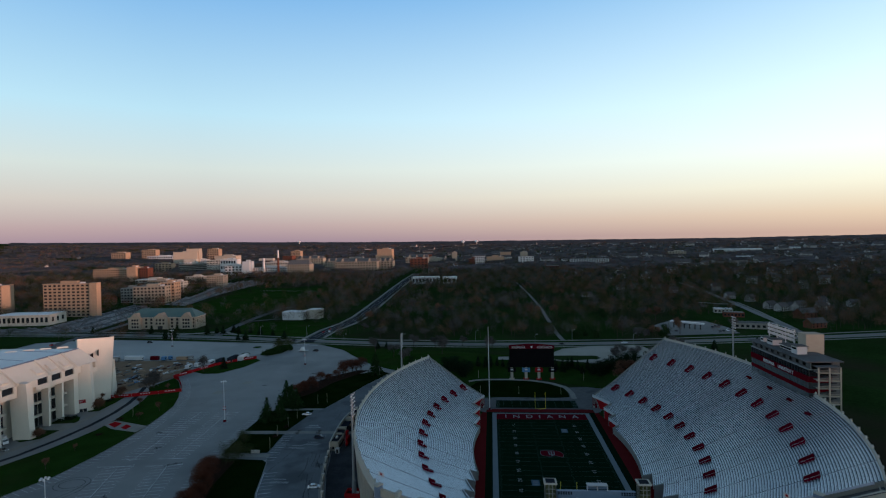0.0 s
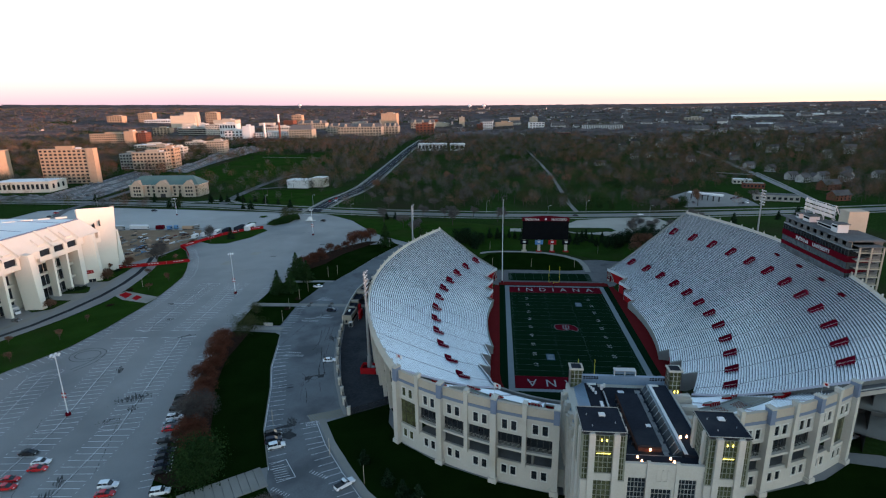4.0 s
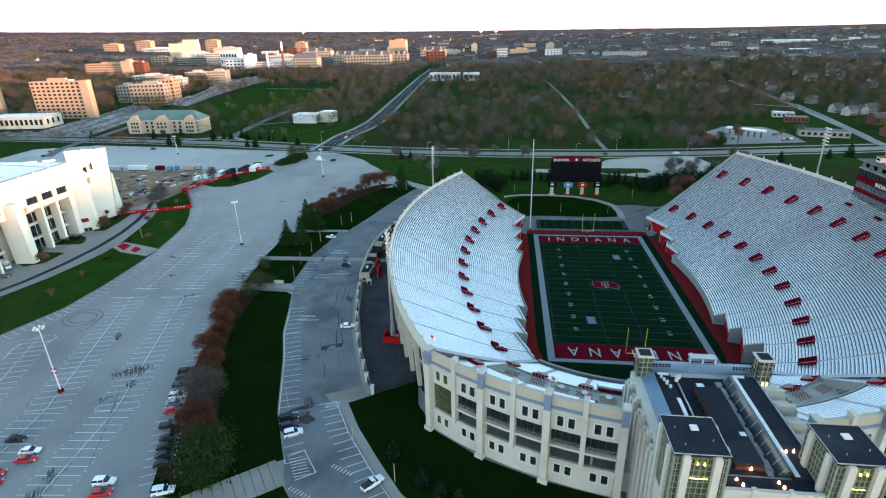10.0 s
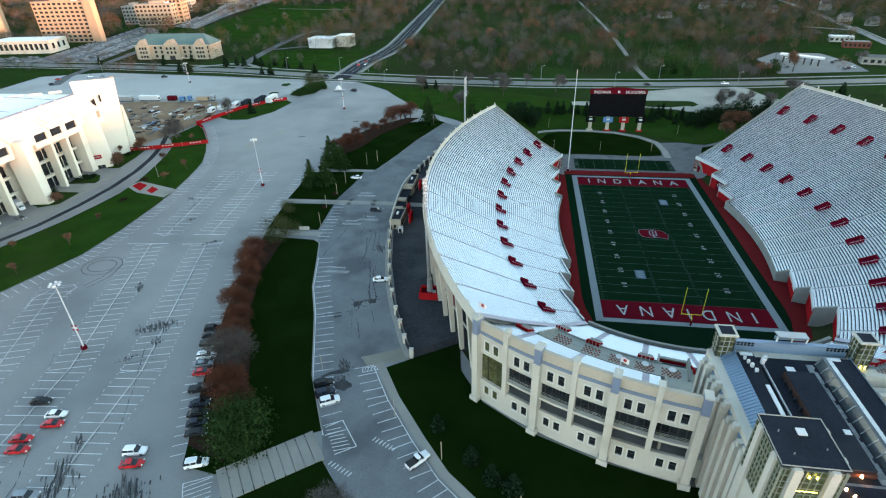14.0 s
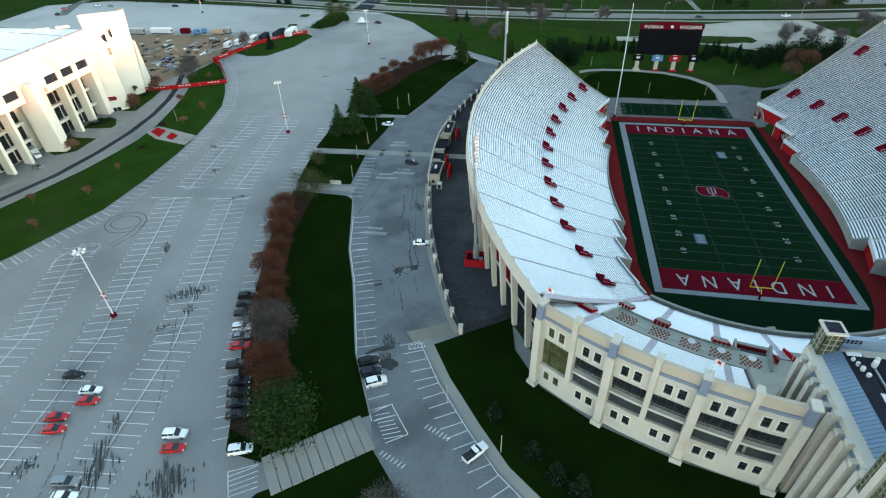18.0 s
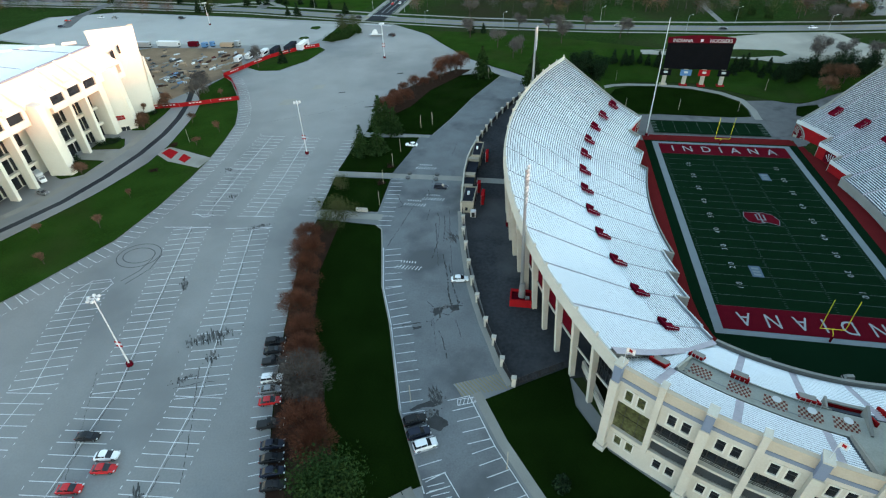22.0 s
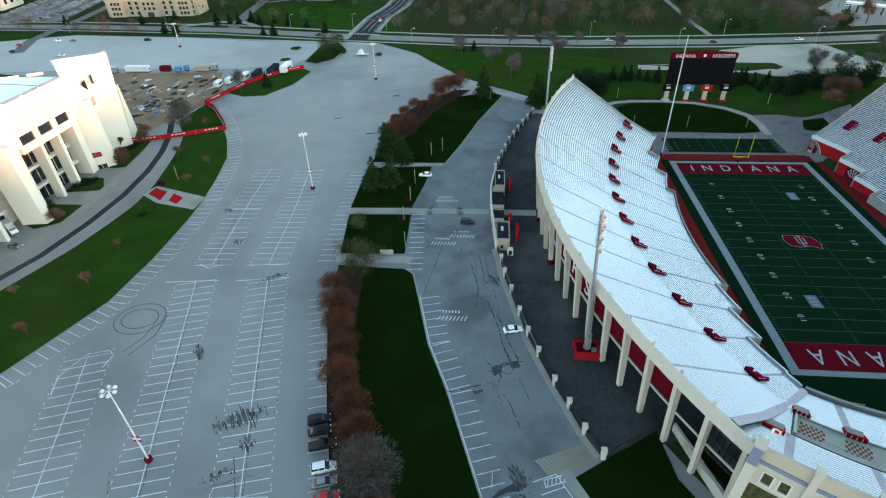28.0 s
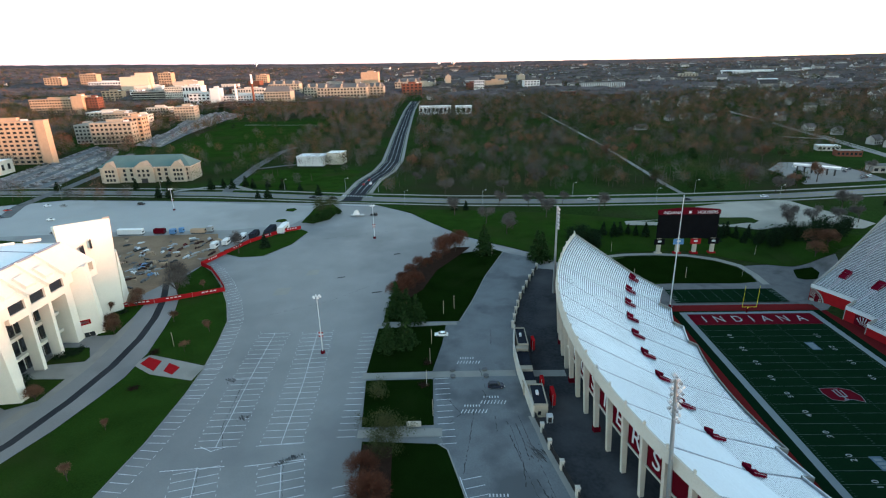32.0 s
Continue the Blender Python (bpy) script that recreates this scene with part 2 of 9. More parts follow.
    brick_red=material("red_brick", (0.115, 0.048, 0.034), 0.9, vary=0.2, scale=0.3, fine=3, per_object=0.3),
    brick_tan=material("tan_brick", (0.31, 0.223, 0.155), 0.9, vary=0.12, scale=0.2, fine=2),
    house=material("house_siding", (0.24, 0.23, 0.22), 0.85, vary=0.55, scale=0.02, fine=0.2, island=True),
    roof_house=material("house_shingles", (0.0744, 0.0682, 0.0682), 0.9, vary=0.5, scale=0.02, fine=0.2, island=True),
    car_red=material("red_car_paint", (0.36, 0.010, 0.012), 0.25, vary=0.05),
    car_white=material("white_car_paint", (0.66, 0.67, 0.68), 0.25, vary=0.03),
    car_black=material("black_car_paint", (0.008, 0.009, 0.011), 0.5, vary=0.1),
    car_blue=material("dark_blue_car_paint", (0.010, 0.015, 0.03), 0.5, vary=0.1),
    car_silver=material("silver_car_paint", (0.223, 0.236, 0.248), 0.25, metal=0.4, vary=0.05),
    rubber=material("tyre_rubber", (0.015, 0.015, 0.015), 0.8, vary=0.1),
    far_cars=material("parked_car_mix", (0.078, 0.081, 0.092), 0.4, vary=0.9, scale=0.02, fine=0.3, island=True),
    tarp_blue=material("blue_tarpaulin", (0.0744, 0.167, 0.31), 0.6, vary=0.15),
    pale_lot=material("bleached_gravel_lot", (0.275, 0.262, 0.232), 0.9, vary=0.14, scale=0.08, fine=2, stain=(0.20, 0.192, 0.172), stain_at=(0.5, 0.7)),
    cream_tile=material("cream_paving_tile", (0.30, 0.275, 0.235), 0.85, vary=0.15, scale=0.6, fine=4),
    red_tile=material("brick_red_tile", (0.135, 0.048, 0.038), 0.85, vary=0.2, scale=0.6, fine=4),
    terrace=material("terrace_concrete", (0.285, 0.288, 0.258), 0.85, vary=0.16, scale=0.3, fine=4, stain=(0.215, 0.215, 0.19), stain_at=(0.55, 0.75)),
    # bleached tone, made paler to stand in for sheen at a grazing view
    asphalt_pale=material("bleached_sheen_asphalt", (0.255, 0.256, 0.252), 0.7, vary=0.1, scale=0.05, fine=2, stain=(0.185, 0.187, 0.186), stain_at=(0.46, 0.66)),
    yew=material("green_boughs", (0.019, 0.037, 0.012), 0.9, vary=0.5, scale=0.4, fine=3, island=True),
    asphalt_blue=material("weathered_drive_asphalt", (0.132, 0.140, 0.147), 0.85, vary=0.22, scale=0.16, fine=3, bump=0.01, stain=(0.088, 0.093, 0.098), stain_at=(0.50, 0.62)),
    # leafless brown with the mauve of distant haze mixed into the base colour
    woodland=material("haze_tinted_canopy", (0.086, 0.075, 0.078), 0.95, vary=0.6, scale=0.02, fine=0.14, stain=(0.050, 0.047, 0.043), stain_at=(0.48, 0.66)),
    yard=material("yard_line_paint", (0.075, 0.095, 0.085), 0.9, vary=0.25, scale=0.5, fine=3),
    badge=material("faded_badge_paint", (0.075, 0.105, 0.135), 0.9, vary=0.2, scale=0.6, fine=4),
    hatch_tan=material("tan_hatching", (0.185, 0.165, 0.115), 0.9, vary=0.2, scale=0.4, fine=4),
    press_glass=material("grey_tinted_glass", (0.045, 0.052, 0.056), 0.15, vary=0.3, scale=0.3, fine=0.8),
    lamp_yellow=glow("yellow_interior_lamp", (1.0, 0.80, 0.12), 0.7),
    lamp_orange=glow("orange_lamp", (1.0, 0.42, 0.18), 3.0),
)


# ---------- mesh helpers ----------
def mesh_object(name, verts, faces, mat, parent=None, label="", smooth=False):
    me = bpy.data.meshes.new(name)
    me.from_pydata([tuple(v) for v in verts], [], [tuple(f) for f in faces])
    me.materials.append(M[mat] if isinstance(mat, str) else mat)
    me.update()
    if smooth:
        me.polygons.foreach_set("use_smooth", [True] * len(me.polygons))
    ob = new(name, me)
    if parent is not None:
        ob.parent = parent
    if label:
        ob["label"] = label
    return ob


class Shape:
    """Collects faces of one mesh."""

    def __init__(self):
        self.v, self.f = [], []

    def quadgrid(self, rows, close=False):
        """rows: lists of points of one length, joined to a sheet."""
        base, n = len(self.v), len(rows[0])
        for r in rows:
            self.v.extend(r)
        m = len(rows)
        for i in range(m if close else m - 1):
            a, b = base + i * n, base + ((i + 1) % m) * n
            for j in range(n - 1):
                self.f.append((a + j, a + j + 1, b + j + 1, b + j))
        return self

    def face(self, *pts):
        base = len(self.v)
        self.v.extend(pts)
        self.f.append(tuple(range(base, base + len(pts))))
        return self

    def hull(self, low, high):
        """A prism between two rings of points, closed at both ends."""
        base, n = len(self.v), len(low)
        self.v.extend(low)
        self.v.extend(high)
        for i in range(n):
            j = (i + 1) % n
            self.f.append((base + i, base + j, base + n + j, base + n + i))
        self.f.append(tuple(base + i for i in reversed(range(n))))
        self.f.append(tuple(base + n + i for i in range(n)))
        return self

    def box(self, x0, y0, z0, x1, y1, z1, m=None):
        low = [(x0, y0, z0), (x1, y0, z0), (x1, y1, z0), (x0, y1, z0)]
        high = [(a, b, z1) for a, b, _ in low]
        if m is not None:
            low, high = [tuple(m @ Vector(p)) for p in low], [tuple(m @ Vector(p)) for p in high]
        return self.hull(low, high)

    def bar(self, a, b, r, sides=6, r2=None):
        """A round bar from a to b, of radius r (r2 at its end)."""
        a, b = Vector(a), Vector(b)
        q = (b - a).to_track_quat("Z", "Y")
        r2 = r if r2 is None else r2
        ring = [(math.cos(2 * math.pi * k / sides), math.sin(2 * math.pi * k / sides)) for k in range(sides)]
        return self.hull([tuple(a + q @ Vector((c * r, s * r, 0))) for c, s in ring], [tuple(b + q @ Vector((c * r2, s * r2, 0))) for c, s in ring])

    def ob(self, name, mat, parent=None, label="", smooth=False):
        return mesh_object(name, self.v, self.f, mat, parent, label, smooth)


def thing(name, label, category, group="", at=(0, 0, 0), kind=""):
    e = new(name)
    e.location = at
    return tagged(e, label, category, group, kind)


def smooth(a, b, x):
    t = min(1, max(0, (x - a) / (b - a)))
    return t * t * (3 - 2 * t)


# ---------- the lie of the land ----------
CX = 98.5          # the rows of each side stand are arcs about (CX, 0) and (-CX, 0)
NY = -19.0   # the front building's wall is an arc about (0, NY)


def land(x, y):
    b = 8.4 + 0.016 * min(max(y, -120), 260)
    d = math.hypot(x, y + 150)
    b += max(0, d - 700) * 0.0128 + 2.0 * smooth(600, 1500, d) * math.sin(x * 0.0021 + 1) * math.sin(y * 0.0017)
    b -= (0.0135 if x < 0 else 0.009) * x * smooth(1200, 4000, d)
    # unseen ridge towards the sun, added to keep the low sunlight off the stadium
    b += 164 * smooth(2700, 3400, x) * (1 - smooth(4000, 4800, x)) * (1 - smooth(1700, 2600, y)) * smooth(-4700, -3800, y)
    if abs(x) > 130 or y < -110 or y > 160:
        return b
    level = -0.3 + 2.4 * smooth(84, 118, y) + (b - 2.1) * smooth(126, 152, y)
    side = 1 - smooth(142, 153, math.hypot(abs(x) + CX, y))
    box = 1 - smooth(42, 64, abs(x))
    m = smooth(52, 72, y)
    w = side * (1 - m) + box * m
    if y < NY:
        w *= 1 - smooth(72, 80, math.hypot(x, y - NY))
    return b + (level - b) * w


def drape(name, pts, lift, mat, parent=None, step=12.0, thick=0.0, label="", kind="structure"):
    """A flat-lying patch with the given outline, following the land; thick: the height of its kerb side."""
    bm = bmesh.new()
    bm.faces.new([bm.verts.new((x, y, 0)) for x, y in pts])
    xs, ys = [p[0] for p in pts], [p[1] for p in pts]
    for axis, lo, hi in ((0, min(xs), max(xs)), (1, min(ys), max(ys))):
        c = math.ceil(lo / step) * step
        while c < hi:
            co, no = (Vector((c, 0, 0)), Vector((1, 0, 0))) if axis == 0 else (Vector((0, c, 0)), Vector((0, 1, 0)))
            bmesh.ops.bisect_plane(bm, geom=bm.verts[:] + bm.edges[:] + bm.faces[:], plane_co=co, plane_no=no)
            c += step
    bmesh.ops.triangulate(bm, faces=bm.faces[:])
    bmesh.ops.recalc_face_normals(bm, faces=bm.faces[:])
    for f in bm.faces:
        if f.normal.z < 0:
            f.normal_flip()
    if thick:
        rim = [e for e in bm.edges if e.is_boundary]
        got = bmesh.ops.extrude_edge_only(bm, edges=rim)
        low = [g for g in got["geom"] if isinstance(g, bmesh.types.BMVert)]
        for v in bm.verts:
            v.co.z = land(v.co.x, v.co.y) + lift
        for v in low:
            v.co.z -= thick
    else:
        for v in bm.verts:
            v.co.z = land(v.co.x, v.co.y) + lift
    me = bpy.data.meshes.new(name)
    bm.to_mesh(me)
    bm.free()
    me.materials.append(M[mat])
    ob = new(name, me)
    ob.parent = parent
    if kind:
        ob["kind"] = kind
    if label:
        ob["label"] = label
    return ob


def strip(pts, width, lift, shape=None, step=6.0):
    """Adds a flat band along a line of points, following the land."""
    s = shape or Shape()
    line = []
    for (x0, y0), (x1, y1) in zip(pts, pts[1:]):
        n = max(1, int(math.hypot(x1 - x0, y1 - y0) / step))
        line += [(x0 + (x1 - x0) * k / n, y0 + (y1 - y0) * k / n) for k in range(n)]
    line.append(pts[-1])
    left, right = [], []
    for i, (x, y) in enumerate(line):
        a, b = line[max(0, i - 1)], line[min(len(line) - 1, i + 1)]
        dx, dy = b[0] - a[0], b[1] - a[1]
        k = width / 2 / (math.hypot(dx, dy) or 1)
        for side, out in ((1, left), (-1, right)):
            px, py = x - dy * k * side, y + dx * k * side
            out.append((px, py, land(px, py) + lift))
    return s.quadgrid([left, right][::-1])


def text_mesh(name, body, size, mat, m, parent=None, depth=0.0, label=""):
    c = bpy.data.curves.new(name, "FONT")
    c.body, c.size, c.align_x, c.align_y, c.extrude = body, size, "CENTER", "CENTER", depth
    tmp = bpy.data.objects.new(name, c)
    scene.collection.objects.link(tmp)
    me = bpy.data.meshes.new_from_object(tmp.evaluated_get(bpy.context.evaluated_depsgraph_get()))
    bpy.data.objects.remove(tmp)
    me.transform(m)
    me.materials.clear()
    me.materials.append(M[mat])
    ob = new(name, me)
    ob.parent = parent
    if label:
        ob["label"] = label
    return ob


# ---------- ground, lots and roads ----------
def axis_steps(fine_lo, fine_hi, fine):
    out = [-4850 + 170 * k for k in range(60)]
    out = [v for v in out if v < -640 or v > 640] + [-640 + 20 * k for k in range(65)]
    out = [v for v in out if v < fine_lo - 1 or v > fine_hi + 1]
    n = int((fine_hi - fine_lo) / fine)
    return sorted(out + [fine_lo + fine * k for k in range(n + 1)])


gx, gy = axis_steps(-132, 132, 4), axis_steps(-116, 164, 4)
g = Shape().quadgrid([[(x, y, land(x, y)) for x in gx] for y in gy])
tagged(g.ob("ground", "ground", smooth=True), "rolling meadow with worn brown and green grass", kind="structure")

LOT = [(-330, -330), (120, -330), (120, -120), (70, -95), (59, -94), (40, -100), (0, -108), (-40, -100), (-58, -92), (-64, -82), (-78, -58), (-84, -20), (-84, 20),
       (-77, 58), (-66, 84), (-78, 100), (-92, 112), (-112, 128), (-128, 158), (-150, 178), (-172, 196), (-205, 200), (-300, 212), (-392, 221), (-440, 205), (-440, 150), (-340, 128),
       (-300, 60), (-296, -60), (-330, -120)]
drape("parking_lot", LOT, 0.04, "asphalt", label="wide worn grey asphalt parking lot with faded stall lines")
PLAZA = [(CX - r * math.cos(radians(a)), r * math.sin(radians(a))) for r, a in
         [(194.5, -26.5), (194.5, -20), (194.5, -13), (196.0, -4.1), (197.1, 0.0), (197.7, 5.22), (197.4, 8.83), (197.2, 11.76), (197.2, 15.47), (197.1, 20.25), (197.7, 24.89), (160, 27), (160, 20), (160, 10), (160, 0), (160, -10), (160, -20), (158, -29), (183, -27)]]
drape("plaza", PLAZA, 0.08, "plaza", label="dark asphalt concourse beside the stand")

RING = [(-91.1, -111.6), (-99, -96), (-107.1, -72.2), (-112.5, -59), (-117, -42), (-119.5, -33), (-123.3, -23.6), (-124.3, -2.6), (-124.7, 1.6), (-122, 18), (-121, 31), (-116, 34), (-111, 50), (-104.5, 75), (-96.9, 97), (-94.2, 104.4), (-84, 98),
        (-78.6, 91), (-80.8, 83.2), (-86.4, 68.2), (-91.6, 52.6), (-94.6, 40.2), (-96.6, 30.3), (-98.4, 18), (-98.6, 0), (-97.0, -14), (-95.2, -26.6), (-92.6, -39.8), (-88.9, -55), (-83.8, -69.6), (-78.9, -81.4), (-84.8, -90.4), (-78.4, -101.4), (-70.6, -112), (-63.8, -120.4),
        (-53.2, -129.4), (-39, -138.4), (-20, -146), (-20, -160), (-70, -156), (-74, -137), (-82.3, -126), (-88.6, -118.4)]
drape("ring_drive", RING, 0.058, "asphalt_blue", label="weathered blue-grey drive curving round the stadium")

# lawns: raised beds with kerbs on the lot
KERB_W = [(-262, -150), (-236, -118), (-222, -97), (-210.3, -74.6), (-205.1, -62.3), (-199.6, -48.7), (-197.5, -30), (-197, -10), (-197.6, 4), (-199.7, 19.8), (-202.7, 35.9), (-209.2, 51.3), (-218.8, 68.7), (-230, 85.1), (-237.5, 92.2)]
LAWN_IN = [(-241, 72), (-231.2, 56.5), (-227.4, 45.5), (-224, 30.4), (-221, 14), (-220.5, 0), (-222.2, -10.4), (-225.4, -24.8), (-229.9, -37.5), (-234, -48), (-246, -80), (-266, -122), (-280, -150)]
LAWNS = [
    ("lawn", KERB_W + LAWN_IN, "long mown grass strip between driveway and parking lot"),
    ("lawn", [(-116.7, -123.9), (-109, -125), (-104.9, -122.7), (-92.7, -112.5), (-91.1, -111.6), (-99, -96), (-107.1, -72.2), (-112.5, -59), (-117, -42), (-119.5, -33), (-122, -31), (-141.4, -30), (-139.2, -50.9), (-132.1, -78.3), (-126.1, -98)], "grass median with a russet hedge row"),
    ("lawn", [(-142.4, -24.3), (-123.3, -23.6), (-124.3, -2.6), (-144.5, -3.2)], "small grass bed between two footpaths"),
    ("lawn", [(-145, 1), (-124.7, 1.6), (-122, 18), (-121, 31), (-145, 29)], "grass bed with conifers"),
    ("lawn", [(-144, 34), (-116, 34), (-111, 50), (-104.5, 75), (-96.9, 97), (-94.2, 104.4), (-99.6, 109), (-118, 102), (-136, 86), (-142.4, 72)], "curved grass bed with a hedge and conifers"),
    ("lawn", [(-107, -131), (-88.6, -119), (-82.3, -126), (-74, -137), (-70, -152), (-96, -158), (-112, -140)], "grass corner bed"),
    ("lawn", [(-81.9, -91.2), (-75.7, -101.4), (-68.4, -111.5), (-62.2, -119.6), (-52, -127.5), (-38, -136), (-20, -142), (0, -144.5), (30, -143), (58, -134), (82, -118), (92, -104), (60, -99), (50, -106), (30, -113), (0, -117), (-17, -116.2), (-32, -112.6), (-45.9, -107), (-57, -99.5), (-63, -90), (-64.5, -80), (-74, -86)], "mown lawn curving round the stone building"),
    ("lawn", [(-233.5, 108), (-223, 102.5), (-212, 104), (-202.6, 120), (-199, 139.9), (-204.3, 145), (-215.7, 140), (-226, 124.4), (-236, 113.2)], "small grass island beside the site fence"),
    ("lawn", [(-208, 158), (-200.6, 155.8), (-192.5, 163.1), (-190.5, 184), (-197.9, 197.5), (-207.3, 192.4)], "grass corner with shrubs at the crossing"),
    ("lawn", [(-225, 183), (-220, 181.5), (-218.6, 186), (-221, 189.6), (-225.5, 188)], "small grass island in the far lot"),
    ("lawn", [(-224, 160), (-219, 159), (-218, 163.5), (-220.6, 166), (-224.4, 164.6)], "small grass island in the far lot"),
    ("lawn", [(-251, 52), (-243, 52), (-241, 40), (-240, 27), (-246, 26), (-252, 38)], "grass bed beside the white hall"),
    ("lawn", [(-252, 18), (-243.5, 18), (-239.5, 12), (-239.5, 9), (-252, 7)], "grass bed beside the white hall"),
    ("lawn", [(-250, -1), (-239, -1), (-239.5, -12), (-246, -16), (-252, -13)], "grass bed beside the white hall"),
    ("lawn", [(-98, 116), (-86, 108), (-70, 90), (-50, 70), (-42, 88), (-41, 105), (-34, 123), (0, 124), (20, 112), (34, 104.5), (51, 99.5), (60, 98), (90, 118), (70, 132), (30, 143), (-10, 152), (-60, 168), (-110, 178), (-150, 182), (-136, 160), (-116, 132)], "rough grass bank behind the scoreboard"),
    ("lawn", [(-40, 89), (-41, 104), (-37, 112), (-30, 116), (-16, 116.6), (0, 114), (12, 108), (18.2, 101.6), (20.4, 94), (20.6, 88), (10, 86), (-20, 87)], "mown grass half circle behind the end zone"),
    ("lawn", [(35.4, 99.4), (42, 98.6), (50.2, 95.5), (56, 92), (48, 86), (41, 88.6), (37, 92.6)], "small mown grass corner beside the taller stand"),
]
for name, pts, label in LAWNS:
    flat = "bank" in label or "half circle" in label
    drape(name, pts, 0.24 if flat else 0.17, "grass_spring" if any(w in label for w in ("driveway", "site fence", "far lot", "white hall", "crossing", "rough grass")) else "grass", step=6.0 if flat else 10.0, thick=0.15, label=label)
# kerb stones round the beds along the drives
for line in (KERB_W, [(-91.1, -111.6), (-99, -96), (-107.1, -72.2), (-112.5, -59), (-117, -42), (-119.5, -33), (-122, -31)], [(-116, 34), (-111, 50), (-104.5, 75), (-96.9, 97), (-94.2, 104.4)], [(-212, 104), (-202.6, 120), (-199, 139.9)]):
    tagged(strip(line, 0.35, 0.185).ob("kerb", "concrete"), "pale concrete kerb", kind="structure")
tagged(strip([(-83.6, -89.6), (-77.2, -100.6), (-69.6, -111), (-63.0, -119.4), (-52.6, -128.2), (-38.4, -137), (-20, -143.3), (0, -145.8), (30, -144.3), (58, -135.4), (83, -119)], 2.0, 0.19).ob("footpath", "concrete"), "pale concrete footpath round the lawn", kind="structure")

# arena driveway
DRIVE = [(-300, -135), (-268, -100), (-252, -70), (-241, -45), (-235, -30), (-231.5, -12), (-230, 6), (-231, 24), (-234, 40), (-239, 56), (-246, 72)]
tagged(strip(DRIVE, 10.5, 0.08).ob("driveway", "asphalt"), "curving grey driveway with a dark tar track", kind="structure")
tagged(strip([(x + 1.6, y) for x, y in DRIVE], 2.6, 0.10).ob("tar_band", "asphalt_dark"), "dark band of newer tar", kind="structure")
tagged(strip([(x - 7.2, y) for x, y in DRIVE[1:-2]], 3.4, 0.12).ob("footpath", "concrete"), "pale footpath beside the driveway", kind="structure")
drape("forecourt", [(-252, 7), (-239, 9.5), (-238.6, -0.5), (-252, -1)], 0.13, "concrete", label="pale concrete forecourt")
# street, avenue, far lots
ST = [(-1600, 330), (-900, 288), (-520, 250), (-400, 243), (-288, 231), (-200, 213), (-120, 200), (-45, 194), (30, 194), (95, 198), (240, 216), (700, 300), (1500, 420)]
tagged(strip([(x, y + 13) for x, y in ST], 2.6, 0.12, step=15).ob("sidewalk", "concrete"), "pale concrete sidewalk", kind="structure")
tagged(strip([(x, y - 10.5) for x, y in ST], 2.2, 0.12, step=15).ob("sidewalk", "concrete"), "pale concrete sidewalk", kind="structure")
tagged(strip(ST, 11, 0.10, step=15).ob("street", "road"), "two-lane asphalt street", kind="structure")
tagged(strip(ST, 0.35, 0.13, step=15).ob("yellow_line", "yellow_line"), "worn yellow centre line", kind="structure")
AV = [(-187, 204), (-186, 225), (-184, 262), (-177, 300), (-175, 345), (-178, 400), (-185, 520), (-193, 700), (-198, 830), (-200, 1000)]
tagged(strip([(x - 8.6, y) for x, y in AV], 3.0, 0.12, step=15).ob("sidewalk", "concrete"), "pale concrete footpath beside the avenue", kind="structure")
tagged(strip([(x + 8.6, y) for x, y in AV[1:]], 3.0, 0.12, step=15).ob("sidewalk", "concrete"), "pale concrete footpath beside the avenue", kind="structure")
tagged(strip(AV, 12.5, 0.14, step=15).ob("avenue", "asphalt_dark"), "dark newly laid avenue rising to the campus", kind="structure")
s = Shape()
for off in (-6.0, -1.9, 1.9, 6.0):
    strip([(x + off, y) for x, y in AV[1:]], 0.3, 0.17, s, 15)
tagged(s.ob("lane_line", "white"), "white lane lines of the avenue", kind="structure")
s = Shape()
for x0, y0, x1, y1 in ((-196.0, 217.3, -173.8, 212.7), (-192.1, 194.1, -172.3, 190.2)):
    for k in range(12):
        f = (k + .2) / 12
        x, y = x0 + (x1 - x0) * f, y0 + (y1 - y0) * f
        z = land(x, y) + .2
        s.face((x, y, z), (x + .75, y + .05, z), (x + .75, y + 3.4, z), (x, y + 3.35, z))
tagged(s.ob("crosswalk", "white"), "white striped crosswalk", kind="structure")
drape("far_lot", [(-22, 146), (-22, 150), (12, 152), (20, 164), (28.5, 176), (50, 183), (84, 188), (90, 184), (94, 170), (104, 150), (108, 138), (96, 130), (66, 134), (38.5, 143), (12, 145)], 0.28, "pale_lot", label="pale concrete lot behind the scoreboard")
tagged(strip([(33, 206), (31, 240), (32, 330), (33, 424), (30, 560), (20, 760)], 3.6, 0.10, step=20).ob("footpath", "road"), "long straight path through the trees", kind="structure")
tagged(strip([(-50, 108), (-44.4, 113.2), (-38, 117), (-30, 118.8), (-16, 119), (0, 116.6), (12.4, 110.6), (20.4, 103.4), (23, 94), (23, 84)], 3.2, 0.27, step=3).ob("service_road", "concrete"), "pale curving service road", kind="structure")
drape("apron", [(-34, 57), (-34, 70), (-40, 84), (-20, 86.5), (12, 85.5), (20.6, 87), (21, 94), (19.4, 103), (34, 104.2), (51, 99), (60, 97), (56, 86), (48, 78), (40, 66), (34, 57)], 0.22, "concrete_dark", step=5, label="grey concrete apron behind the end zone")
drape("building_site", [(-252, 52), (-244, 75), (-238, 92), (-233, 105), (-240, 116), (-250, 140), (-309, 138), (-340, 118), (-300, 60)], 0.09, "dirt", label="bare brown earth of a building site")
